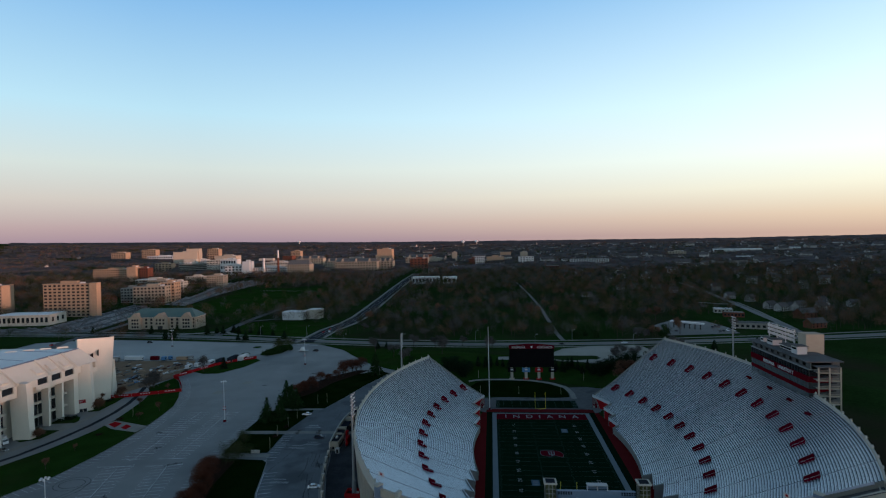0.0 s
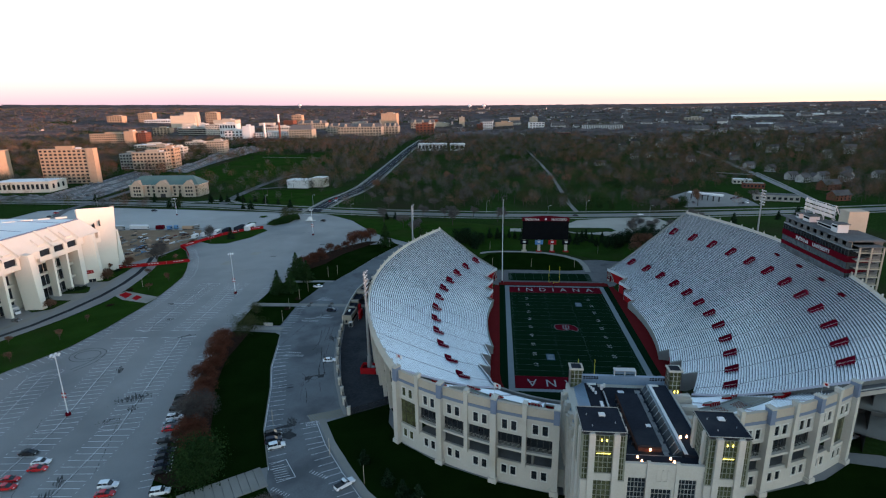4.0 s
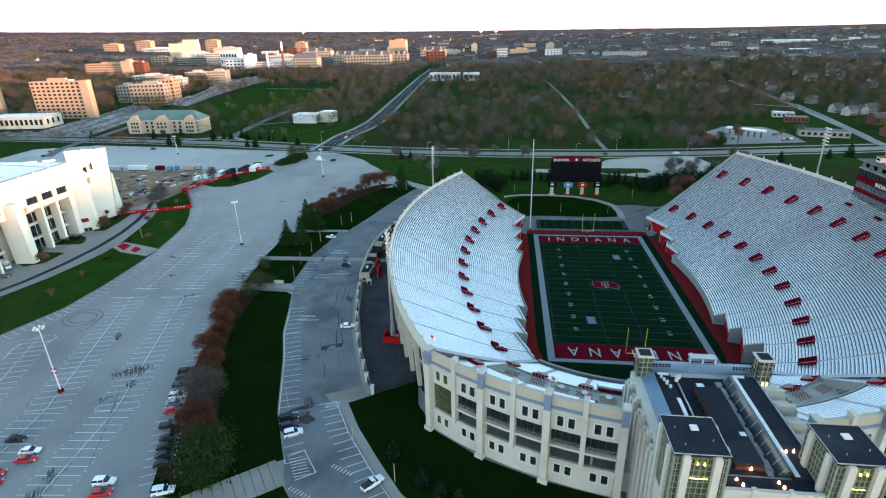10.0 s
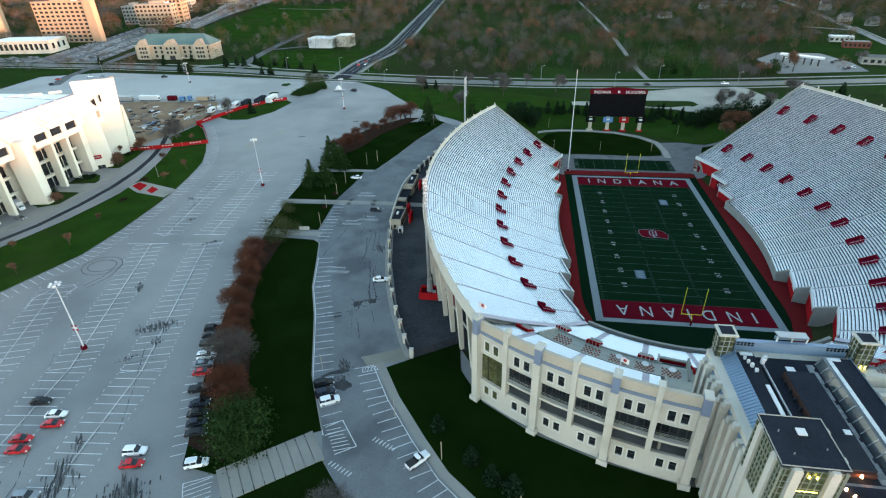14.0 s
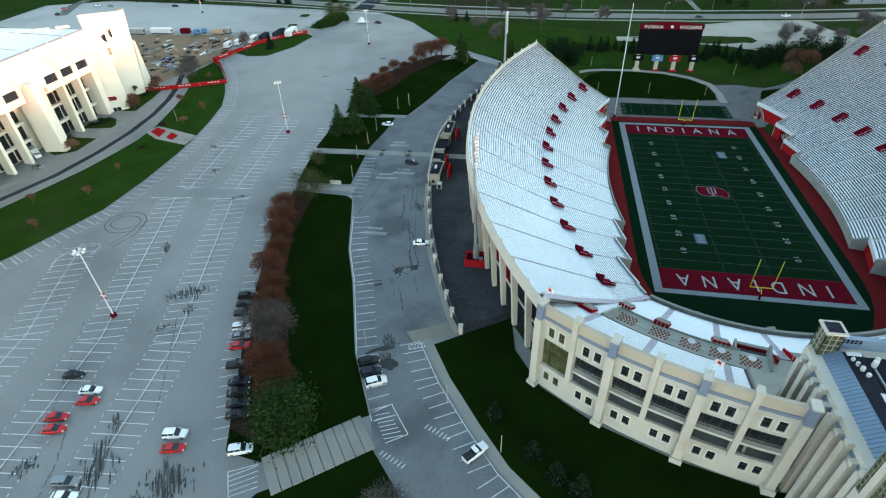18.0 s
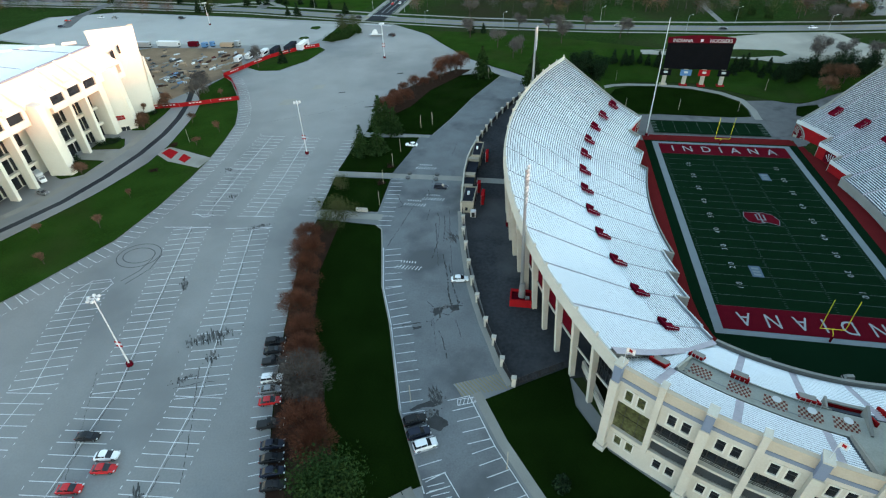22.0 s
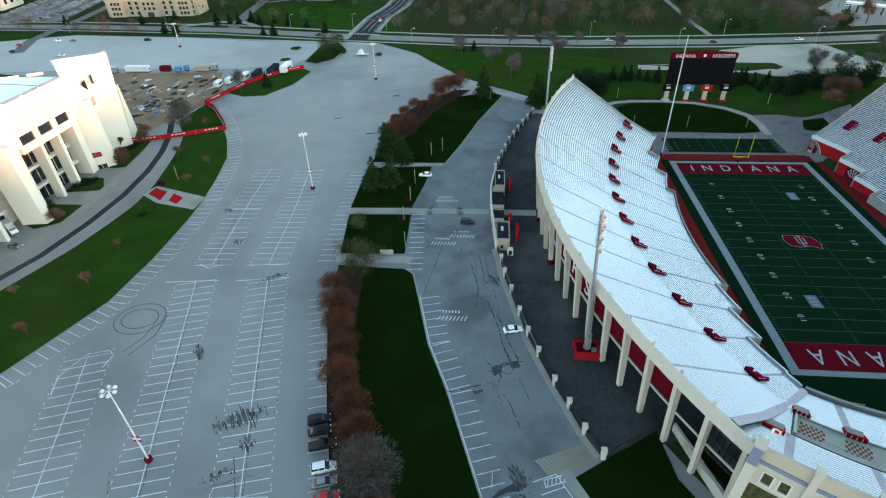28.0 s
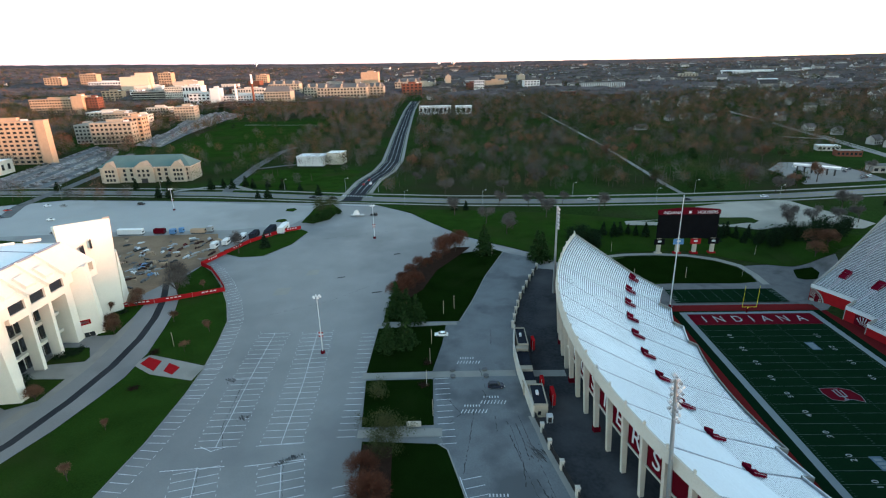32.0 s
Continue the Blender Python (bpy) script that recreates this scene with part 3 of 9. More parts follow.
CAMPUS_LOT = [(-640, 272), (-500, 282), (-508, 330), (-536, 470), (-512, 468), (-478, 424), (-446, 330), (-432, 262), (-470, 254), (-640, 256)]
LONG_LOT = [(-494, 478), (-452, 462), (-470, 560), (-480, 660), (-486, 800), (-548, 868), (-568, 790), (-540, 690), (-512, 590)]
drape("campus_lot", CAMPUS_LOT, 0.10, "asphalt_blue", label="car park below the tower block")
drape("campus_lot", LONG_LOT, 0.10, "asphalt_blue", label="long car park among the campus blocks")
drape("side_lot", [(126, 276), (124, 226), (186, 234), (188, 262), (182, 300), (150, 304)], 0.10, "road", label="forecourt of the roadside station")
tagged(strip([(-404, 178), (-416, 206), (-419, 240), (-420, 266), (-428, 316), (-446, 372), (-462, 420)], 8, 0.16, step=10).ob("side_road", "concrete_dark"), "pale side road beside the car park", kind="structure")
tagged(strip([(-284, 236), (-291, 280), (-297, 340), (-299, 410), (-293, 446)], 8, 0.13, step=12).ob("footpath", "concrete_dark"), "grey path rising past the white shed", kind="structure")
tagged(strip([(-292, 322), (-270, 336), (-240, 344)], 5, 0.13, step=12).ob("footpath", "concrete_dark"), "grey path to the white shed", kind="structure")
tagged(strip([(-326, 241), (-300, 254), (-282, 252), (-268, 240)], 4.5, 0.15, step=6).ob("footpath", "concrete"), "pale curving forecourt path", kind="structure")
tagged(strip([(-430, 657), (-350, 646), (-300, 640)], 2.6, 0.12, step=12).ob("footpath", "concrete"), "pale footpath across the lawn", kind="structure")
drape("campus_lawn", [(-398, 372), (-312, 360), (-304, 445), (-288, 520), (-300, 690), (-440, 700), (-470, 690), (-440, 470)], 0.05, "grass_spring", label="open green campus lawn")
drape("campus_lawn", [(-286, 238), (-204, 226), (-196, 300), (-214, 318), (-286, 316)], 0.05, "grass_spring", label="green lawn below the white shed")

drape("upper_lot", [(-440, 152), (-384, 140), (-320, 146), (-246, 146), (-232, 150), (-214, 152), (-207, 170), (-209, 194), (-300, 210), (-392, 219), (-436, 204)], 0.075, "asphalt_pale", label="bleached asphalt of the upper lot, paler for grazing sheen")
drape("mulch_bed", [(-141, -31), (-138.9, -50.9), (-131.8, -78.3), (-125.8, -98), (-118.5, -119), (-109, -122), (-104, -116), (-112, -104), (-118, -90), (-125.5, -75), (-131.5, -55), (-133.4, -32)], 0.185, "mulch", step=6, label="dark bark mulch under the russet trees")
drape("mulch_bed", [(-143.5, 60), (-138, 50), (-131, 62), (-126, 82), (-116, 100), (-110, 112), (-118, 112), (-131, 97), (-140, 80)], 0.185, "mulch", step=6, label="dark bark mulch under the curved hedge")
# footpaths across the medians
for pts, w in (([(-146, -0.8), (-124, -0.4)], 3.0), ([(-143, -27.2), (-121, -26.6)], 3.2), ([(-146, 31.3), (-117, 32)], 1.6)):
    tagged(strip(pts, w, 0.16).ob("footpath", "concrete"), "pale footpath across the grass median", kind="structure")
steps_ = thing("stepped_path", "broad pale concrete stepped path between lawns", "path", kind="structure")
for k in range(10):
    a = Vector((-106.6, -127.6)).lerp(Vector((-90.4, -115.4)), k / 10)
    b = Vector((-106.6, -127.6)).lerp(Vector((-90.4, -115.4)), (k + 0.93) / 10)
    n = Vector((-(b - a).y, (b - a).x)).normalized() * 4.2
    z = land(a.x, a.y) + 0.20 + 0.03 * (k % 2)
    Shape().hull([(*(a - n), z - .3), (*(b - n), z - .3), (*(b + n), z - .3), (*(a + n), z - .3)], [(*(a - n), z + .1), (*(b - n), z + .1), (*(b + n), z + .1), (*(a + n), z + .1)]).ob("slab", "concrete", steps_)

# ---------- the field ----------
FW, FL = 24.384, 54.864


def flat(shape, x0, y0, x1, y1, z):
    return shape.face((x0, y0, z), (x1, y0, z), (x1, y1, z), (x0, y1, z))


def slab(name, x0, y0, x1, y1, z, mat, label="", parent=None):
    ob = flat(Shape(), x0, y0, x1, y1, z).ob(name, mat, parent, label)
    if parent is None:
        ob["kind"] = "structure"
    return ob


base = Shape().face((-37, -84, -0.05), (37, -84, -0.05), (44, 63.5, -0.05), (-44, 63.5, -0.05))
tagged(base.ob("running_track", "red_track"), "dark red running surface round the field", kind="structure")
ring_pts = [(-29.8, 57.8), (-29.8, -44)] + [(29.8 * math.cos(a), -44 + 34 * math.sin(a)) for a in [math.pi + k * math.pi / 16 for k in range(17)]] + [(29.8, 57.8)]
tagged(Shape().face(*[(x, y, -0.02) for x, y in ring_pts]).ob("turf_surround", "turf_edge"), "dark green turf round the playing field", kind="structure")
slab("playing_field", -FW - 2.3, -FL - 1.85, FW + 2.3, FL + 1.85, 0.02, "border", "pale border painted round the playing field")
field = slab("field_turf", -FW, -FL, FW, FL, 0.04, "turf", "dark green football turf")
for s in (-1, 1):
    slab("end_zone", -FW, min(s * 45.72, s * FL), FW, max(s * 45.72, s * FL), 0.06, "red", "dark red end zone with white letters")
    text_mesh("end_zone_letters", "I  N  D  I  A  N  A", 8.6, "letter", Matrix.Translation((0, s * 50.3, 0.09)) @ Matrix.Rotation(0 if s > 0 else math.pi, 4, "Z") @ Matrix.Diagonal((0.62, 0.83, 1, 1)), field)
lines = Shape()
for k in range(-10, 11):
    y = k * 4.572
    flat(lines, -FW, y - 0.05, FW, y + 0.05, 0.055)
for k in range(-49, 50):
    if k % 5:
        for x in (-FW + 1, -6.1, 6.1, FW - 1):
            flat(lines, x - 0.35, k * 0.9144 - 0.05, x + 0.35, k * 0.9144 + 0.05, 0.055)
lines.ob("yard_line", "yard", field, "thin white yard lines and hash marks")
for k, n in enumerate((10, 20, 30, 40, 50, 40, 30, 20, 10)):
    y = -36.576 + k * 9.144
    for s in (-1, 1):
        text_mesh("yard_number", " ".join(str(n)), 2.3, "letter", Matrix.Translation((s * 15.6, y, 0.075)) @ Matrix.Rotation(-s * math.pi / 2, 4, "Z"), field)
# mid-field mark: red state-shaped patch with a pale fork
patch = Shape().face(*[(x, y, 0.07) for x, y in ((-4.6, 3.2), (-5.2, 0.5), (-4.4, -2.6), (-1.5, -3.4), (1.5, -2.6), (4.6, -4.0), (5.4, -1.0), (4.2, 2.2), (1.5, 3.4))])
patch.ob("midfield_mark", "red", field, "red mark with a pale fork shape")
fork = Shape()
for x in (-1.15, 0, 1.15):
    flat(fork, x - 0.2, -1.0 if x else -2.6, x + 0.2, 2.0 if x else 2.7, 0.085)
flat(fork, -1.35, -1.35, 1.35, -0.9, 0.087)
flat(fork, -0.7, -2.75, 0.7, -2.4, 0.087)
flat(fork, -0.7, 2.5, 0.7, 2.8, 0.087)
for x in (-1.15, 1.15):
    flat(fork, x - 0.42, 1.75, x + 0.42, 2.05, 0.087)
fork.ob("fork_shape", "border", field)
rim = [(-4.6, 3.2), (-5.2, 0.5), (-4.4, -2.6), (-1.5, -3.4), (1.5, -2.6), (4.6, -4.0), (5.4, -1.0), (4.2, 2.2), (1.5, 3.4)]
edge_ = Shape()
for (x0, y0), (x1, y1) in zip(rim, rim[1:] + rim[:1]):
    nx_, ny_ = (y1 - y0), -(x1 - x0)
    k_ = 0.09 / math.hypot(nx_, ny_)
    edge_.face((x0 - nx_ * k_, y0 - ny_ * k_, .08), (x1 - nx_ * k_, y1 - ny_ * k_, .08), (x1 + nx_ * k_, y1 + ny_ * k_, .08), (x0 + nx_ * k_, y0 + ny_ * k_, .08))
edge_.ob("mark_outline", "border", field)
for x, y in ((-9.6, -29.6), (9.6, 29.0)):
    slab("field_badge", x - 1.6, y - 2.6, x + 1.6, y + 2.6, 0.07, "badge", "faded pale blue badge", field)
    f2 = Shape()
    for k in range(3):
        flat(f2, x - 1.0, y - 1.9 + k * 1.4, x + 1.0, y - 1.0 + k * 1.4, 0.085)
    f2.ob("badge_bar", "border", field)
# practice strip beyond the end
slab("practice_turf", -24.5, 65.2, 22.5, 78.8, 0.30, "turf", "narrow green practice turf")
lines = Shape()
for k in range(9):
    x = -20 + k * 5
    flat(lines, x - 0.05, 66, x + 0.05, 78, 0.32)
for x in (-23.6, 21.6):
    for k in range(7):
        flat(lines, x - 1.2, 66.4 + k * 1.7, x + 1.2, 66.9 + k * 1.7, 0.32)
lines.ob("turf_marks", "yard", None)["kind"] = "structure"
slab("track_strip", -30, 58.2, 30, 63.4, 0.02, "red_track", "red strip behind the end line")


def goalpost(y, face):
    g = thing("goalpost", "yellow goalpost with two tall uprights", "goalpost", "goalposts", (0, y, 0))
    Shape().bar((0, 0, 0), (0, 0, 2.2), 0.1, 8).bar((0, 0, 2.2), (0, face * 1.2, 3.05), 0.1, 8).ob("gooseneck", "yellow", g)
    Shape().bar((-2.82, face * 1.2, 3.05), (2.82, face * 1.2, 3.05), 0.09, 8).ob("crossbar", "yellow", g)
    for x in (-2.82, 2.82):
        Shape().bar((x, face * 1.2, 3.05), (x, face * 1.2, 12.2), 0.07, 8).ob("upright", "yellow", g)
    Shape().bar((0, 0, 0), (0, 0, 1.8), 0.28, 8).ob("pad", "red", g)


goalpost(FL + 1.2, -1)
goalpost(-FL - 1.2, 1)


# ---------- side stands ----------
AISLES_W = [25.0, 20.3, 15.7, 11.1, 6.6, 2.0, -2.7, -7.4, -12.0, -16.6, -21.2, -25.7]
AISLES_E = [25.0 - 4.66 * k for k in range(11)] + [-25.9]
PITCH = 0.75


def rake(r):
    return 2.2 + 0.40 * (min(r, 157) - 134) + 0.553 * (max(r, 157) - 157)


def side_stand(s, far, near, r_top, label):
    def at(r, deg, z):
        a = radians(deg)
        return (s * (r * math.cos(a) - CX), r * math.sin(a), z)

    st = thing("grandstand", label, "grandstand", "side stands")
    AISLES = AISLES_W if s < 0 else AISLES_E
    edges = [far] + AISLES + [near]

    def edge_of(r):
        """The near end follows a slanting aisle."""
        return float(np.interp(r, (145.5, 156.2, 170.0, 180.0, 190), (-27.4, -28.6, -29.6, -29.9, -30.1)))

    secs = []
    for a, b in zip(edges, edges[1:]):
        m = max(abs(a), abs(b)) if a < 25.5 else 25.0
        if b == near:
            m = 25.9
        secs.append((a, b, 134.0 if m < 13 else 131.5 / math.cos(radians(m))))
    rows = int((r_top - 134) / PITCH)
    terr, risers = Shape(), Shape()

    def arc(a, b, r, z):
        n = max(1, int(abs(a - b) / 1.1))
        return [at(r, a + (b - a) * k / n, z) for k in range(n + 1)]

    holes = []
    for rv in ((156.8, 184.0) if s > 0 else (156.6,)):
        for a in AISLES:
            holes.append((a, rv - 2.4, rv + 1.5, degrees_of(1.25 if s < 0 else 1.2, rv)))
    near_limit, rest = (-9.0 if s < 0 else -14.0), Shape()
    for i in range(rows):
        r, z = 134 + PITCH * i, rake(134 + PITCH * i)
        z2 = rake(r + PITCH)
        for a, b, front in secs:
            if front > r + 0.01:
                continue
            if b == near:
                b = edge_of(r)
            terr.quadgrid([arc(a, b, r, z), arc(a, b, r + PITCH, z)] if s < 0 else [arc(a, b, r + PITCH, z), arc(a, b, r, z)])
            risers.quadgrid([arc(a, b, r + PITCH, z), arc(a, b, r + PITCH, z2)])
            gap = degrees_of(0.36, r)
            lo, hi = a - gap, b + gap
            for h in holes:
                if h[1] < r + 0.4 < h[2]:
                    if abs(h[0] - a) < 0.1:
                        lo = a - h[3]
                    if abs(h[0] - b) < 0.1:
                        hi = b + h[3]
            bench = Shape() if b < near_limit else rest
            p = [(r + 0.38, z + 0.38), (r + 0.38, z + 0.44), (r + 0.70, z + 0.44), (r + 0.70, z + 0.38)]
            bench.quadgrid([arc(lo, hi, q, w) for q, w in p], close=True)
            foot = [(r + 0.03, z + 0.03), (r + 0.17, z + 0.03)]
            bench.quadgrid([arc(lo, hi, q, w) for q, w in foot])
            if bench is not rest:
                bench.ob("bench", "alu", st)
    rest.ob("far_seating", "alu", st)["kind"] = "stuff"
    terr.ob("terrace", "tread", st, "grey stepped terrace")
    risers.ob("riser", "riser", st)
    # aisle stairs
    for a in AISLES:
        stair = Shape()
        w = 0.37
        for i in range(rows * 2):
            r = 134 + PITCH * i / 2
            f = max((sec[2] for sec in secs if abs(sec[0] - a) < .1 or abs(sec[1] - a) < .1))
            if r < f or any(abs(h[0] - a) < .1 and h[1] - 0.3 < r < h[2] for h in holes):
                if stair.v:
                    stair.ob("aisle_stair", "aisle", st)
                    stair = Shape()
                continue
            z = rake(134 + PITCH * (i // 2)) + (0.02 if i % 2 == 0 else 0.17)
            d = degrees_of(w, r)
            stair.quadgrid([[at(r, a - d, z), at(r, a + d, z)], [at(r + PITCH / 2, a - d, z), at(r + PITCH / 2, a + d, z)]][::-1])
            if i % 2:
                stair.quadgrid([[at(r, a - d, z - .15), at(r, a + d, z - .15)], [at(r, a - d, z), at(r, a + d, z)]][::-1])
        if stair.v:
            stair.ob("aisle_stair", "aisle", st)
    # portals
    for a, r0, r1, d in holes:
        vom = Shape()
        z0, z1 = rake(r0), rake(r1)
        d2 = d + degrees_of(0.45 if s < 0 else 0.25, r0)
        for e0, e1, ra in ((a - d2, a - d, r0), (a + d, a + d2, r0 + (1.5 if s < 0 else 0))):
            zf = rake(ra) + (1.05 if s < 0 else .75)
            vom.hull([at(ra, e0, z0 - .6), at(ra, e1, z0 - .6), at(r1, e1, z0 - .6), at(r1, e0, z0 - .6)],
                     [at(ra, e0, zf), at(ra, e1, zf), at(r1, e1, z1 + 1.2), at(r1, e0, z1 + 1.2)])
        vom.hull([at(r1 - (.5 if s < 0 else .25), a - d, z0), at(r1 - .25, a + d, z0), at(r1, a + d, z0), at(r1, a - d, z0)],
                 [at(r1 - .25, a - d, z1 + 1.2), at(r1 - .25, a + d, z1 + 1.2), at(r1, a + d, z1 + 1.2), at(r1, a - d, z1 + 1.2)])
        vp = vom.ob("portal", "portal_red", st, "dark red walled stair portal")
        well = Shape().quadgrid([[at(r0, a - d, z0 + .12), at(r0, a + d, z0 + .12)], [at(r1 - .25, a - d, z0 + .12 + (z1 - z0) * .82), at(r1 - .25, a + d, z0 + .12 + (z1 - z0) * .82)]])
        well.ob("portal_floor", "portal_red", vp)
        rail = Shape().bar(at(r1 - .1, a - d, z1 + 1.1), at(r1 - .1, a + d, z1 + 1.1), 0.05)
        rail.bar(at(r0, a - d2, z0 + .8), at(r1, a - d2, z1 + 1.1), 0.04).bar(at(r0, a + d2, z0 + .8), at(r1, a + d2, z1 + 1.1), 0.04)
        rail.ob("rail", "white_metal", vp)
    # front walls: red below a white coping, toothed where the rows end
    for a, b, front in secs:
        i = math.ceil((front - 134) / PITCH - 0.01)
        r, z = 134 + PITCH * i, rake(134 + PITCH * i)
        mid = front < 134.5
        if b == near:
            b = edge_of(r) + .25
        Shape().quadgrid([arc(a, b, r, -0.3), arc(a, b, r, z)]).ob("front_wall", "concrete" if mid else "red_bright", st)
        cope = Shape().quadgrid([arc(a, b, r - .28, z + 1.0), arc(a, b, r + .05, z + 1.0), arc(a, b, r + .05, z - .4), arc(a, b, r - .28, z - .4)], close=True)
        cope.ob("coping", "white_metal" if not mid else "concrete", st)
        # tooth side wall
        k = b if abs(b) > abs(a) else a
        nxt = [q for q in secs if (abs(q[0] - k) < .1 or abs(q[1] - k) < .1) and q[2] > front + .5]
        if nxt:
            j = math.ceil((nxt[0][2] - 134) / PITCH - 0.01)
            r2 = 134 + PITCH * j
            e = degrees_of(0.3, r)
            Shape().hull([at(r, k - e, -.3), at(r, k + e, -.3), at(r2, k + e, -.3), at(r2, k - e, -.3)],
                         [at(r, k - e, z + 1), at(r, k + e, z + 1), at(r2, k + e, rake(r2) + 1), at(r2, k - e, rake(r2) + 1)]).ob("tooth_wall", "concrete", st)
    # end walls with pale copings
    rt = 134 + PITCH * rows
    for k, front in ((far, secs[0][2]), (near, secs[-1][2])):
        e = degrees_of(0.35, 150)
        n = 12
        prof = [front + (rt - front) * q / n for q in range(n + 1)]
        sh = Shape()
        kr = (lambda r: edge_of(r)) if k < 0 else (lambda r: far)
        sh.quadgrid([[at(r, kr(r), max(-0.3, rake(r) - (9 if k > 0 and r > 160 else 40 if k > 0 else 2.5))) for r in prof], [at(r, kr(r), rake(r) + (.5 if k > 0 else .1)) for r in prof]])
        sh.ob("end_wall", "red_bright" if k > 0 else "concrete", st)
        if k < 0:
            walk_, left_, right_ = Shape(), [], []
            for q in range(65):
                r_ = prof[0] + (rt - 2 - prof[0]) * q / 64
                for z_ in (rake(r_ - .4) + .42, rake(r_) + .42):
                    left_.append(at(r_, kr(r_) + 1.7 * e, z_ - .08))
                    right_.append(at(r_, kr(r_) - 2.6 * e, z_ - .08))
            walk_.quadgrid([left_, right_])
            walk_.ob("slanting_aisle", "aisle", st, "slanting stepped aisle between two stands")
            continue
        Shape().quadgrid([[at(r, kr(r) - e, rake(r) + (.55 if k > 0 else .2)) for r in prof], [at(r, kr(r) + e, rake(r) + (.55 if k > 0 else .2)) for r in prof],
                          [at(r, kr(r) + e, rake(r) - .4) for r in prof], [at(r, kr(r) - e, rake(r) - .4) for r in prof]], close=True).ob("coping", "concrete", st)
    # rim: parapet, fascia and soffit
    zt = rake(rt)
    rim = [(rt - .05, zt), (rt - .05, zt + 1.15), (rt + .35, zt + 1.15), (rt + .75, zt - 1.6), (rt + .1, zt - 1.6)]
    Shape().quadgrid([arc(far, near, r, z) for r, z in rim]).ob("rim_parapet", "limestone", st, "cream concrete rim")
    # underside and back sheet in darker grey, painting in the shade below the stand
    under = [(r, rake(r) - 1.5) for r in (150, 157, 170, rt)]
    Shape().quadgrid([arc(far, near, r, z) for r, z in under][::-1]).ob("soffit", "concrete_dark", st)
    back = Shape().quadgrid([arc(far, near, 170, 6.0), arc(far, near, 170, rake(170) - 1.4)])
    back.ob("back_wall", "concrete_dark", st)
    if s > 0:
        for zf in (13.2, 20.4):
            r_in = 150 + max(0, (zf + 2.2 - rake(150)) / (rake(rt) - rake(150)) * (rt - 150))
            Shape().quadgrid([arc(-30.4, -12, q, z) for q, z in ((r_in, zf), (rt - 1.8, zf), (rt - 1.8, zf + .6), (r_in, zf + .6))], close=True).ob("concourse_floor", "concrete", st, "pale concrete concourse floor")
            Shape().quadgrid([arc(-30.4, -12, q, z) for q, z in ((rt - 2.0, zf + .6), (rt - 1.85, zf + .6), (rt - 1.85, zf + 1.7), (rt - 2.0, zf + 1.7))], close=True).ob("concourse_parapet", "limestone", st)
        # two added walls whose dark grey stands in for deep shade under the rows
        prof_ = [152 + (rt - 156) * q / 8 for q in range(9)]
        Shape().quadgrid([[at(q, -27.0, 5.5) for q in prof_], [at(q, -27.0, rake(q) - 1.6) for q in prof_]]).ob("cross_wall", "concrete_dark", st, "wall coloured dark for the shade below the rows")
        Shape().quadgrid([arc(-29.8, -12, rt - 9, 5.5), arc(-29.8, -12, rt - 9, rake(rt - 9) - 1.6)]).ob("concourse_wall", "concrete_dark", st, "wall coloured dark for the shade behind the concourse")
    # columns along the back, with red panels between their tops
    n = int((far - near) / 2.3)
    for k in range(n + 1):
        d = far - 0.3 - (far - near - 0.6) * k / n
        w = degrees_of(0.42, rt)
        g0 = land(*at(rt, d, 0)[:2])
        col = Shape().hull([at(rt - 1.6, d - w, g0), at(rt - 1.6, d + w, g0), at(rt - .5, d + w, g0), at(rt - .5, d - w, g0)],
                           [at(rt - .9, d - w, zt - 1.5), at(rt - .9, d + w, zt - 1.5), at(rt + .6, d + w, zt - 1.5), at(rt + .6, d - w, zt - 1.5)])
        col.ob("column", "limestone", st, "cream concrete column")
        Shape().hull([at(170, d - w * .7, rake(170) - 3.2), at(170, d + w * .7, rake(170) - 3.2), at(rt - .6, d + w * .7, zt - 3.4), at(rt - .6, d - w * .7, zt - 3.4)],
                     [at(170, d - w * .7, rake(170) - 1.5), at(170, d + w * .7, rake(170) - 1.5), at(rt - .6, d + w * .7, zt - 1.6), at(rt - .6, d - w * .7, zt - 1.6)]).ob("raker_beam", "limestone", st)
        if s < 0 and k % 3 == 0 and -12 < d < 8:
            Shape().hull([at(rt - 2.0, d - w * 1.6, g0), at(rt - 2.0, d + w * 1.6, g0), at(rt - .2, d + w * 1.6, g0), at(rt - .2, d - w * 1.6, g0)],
                         [at(rt - 2.0, d - w * 1.6, g0 + 1.5), at(rt - 2.0, d + w * 1.6, g0 + 1.5), at(rt - .2, d + w * 1.6, g0 + 1.5), at(rt - .2, d - w * 1.6, g0 + 1.5)]).ob("column_pad", "red", st, "dark red padding round the column foot")
        Shape().box(-.22, -.22, 0, .22, .22, .9, Matrix.Translation(at(rt + .15, d, zt + 1.15))).ob("rim_post", "limestone", st)
        if k < n:
            d1 = far - 0.3 - (far - near - 0.6) * (k + 1) / n
            for zz, th in ((16.3, .35), (zt - 2.2, .6)):
                Shape().quadgrid([[at(q, d, zz + y) for q, y in ((rt - 1.1, 0), (rt - .8, 0), (rt - .8, th), (rt - 1.1, th))],
                                  [at(q, d1, zz + y) for q, y in ((rt - 1.1, 0), (rt - .8, 0), (rt - .8, th), (rt - 1.1, th))]]).ob("tie_beam", "limestone", st)
            if s < 0 and 2 <= k <= n - 3:
                Shape().quadgrid([arc(d - .12, d1 + .12, rt - 1.2, 16.7), arc(d - .12, d1 + .12, rt - 1.0, zt - 2.3)]).ob("red_panel", "red", st, "dark red panel between the columns")
            if s < 0 and 11 <= k <= 18:
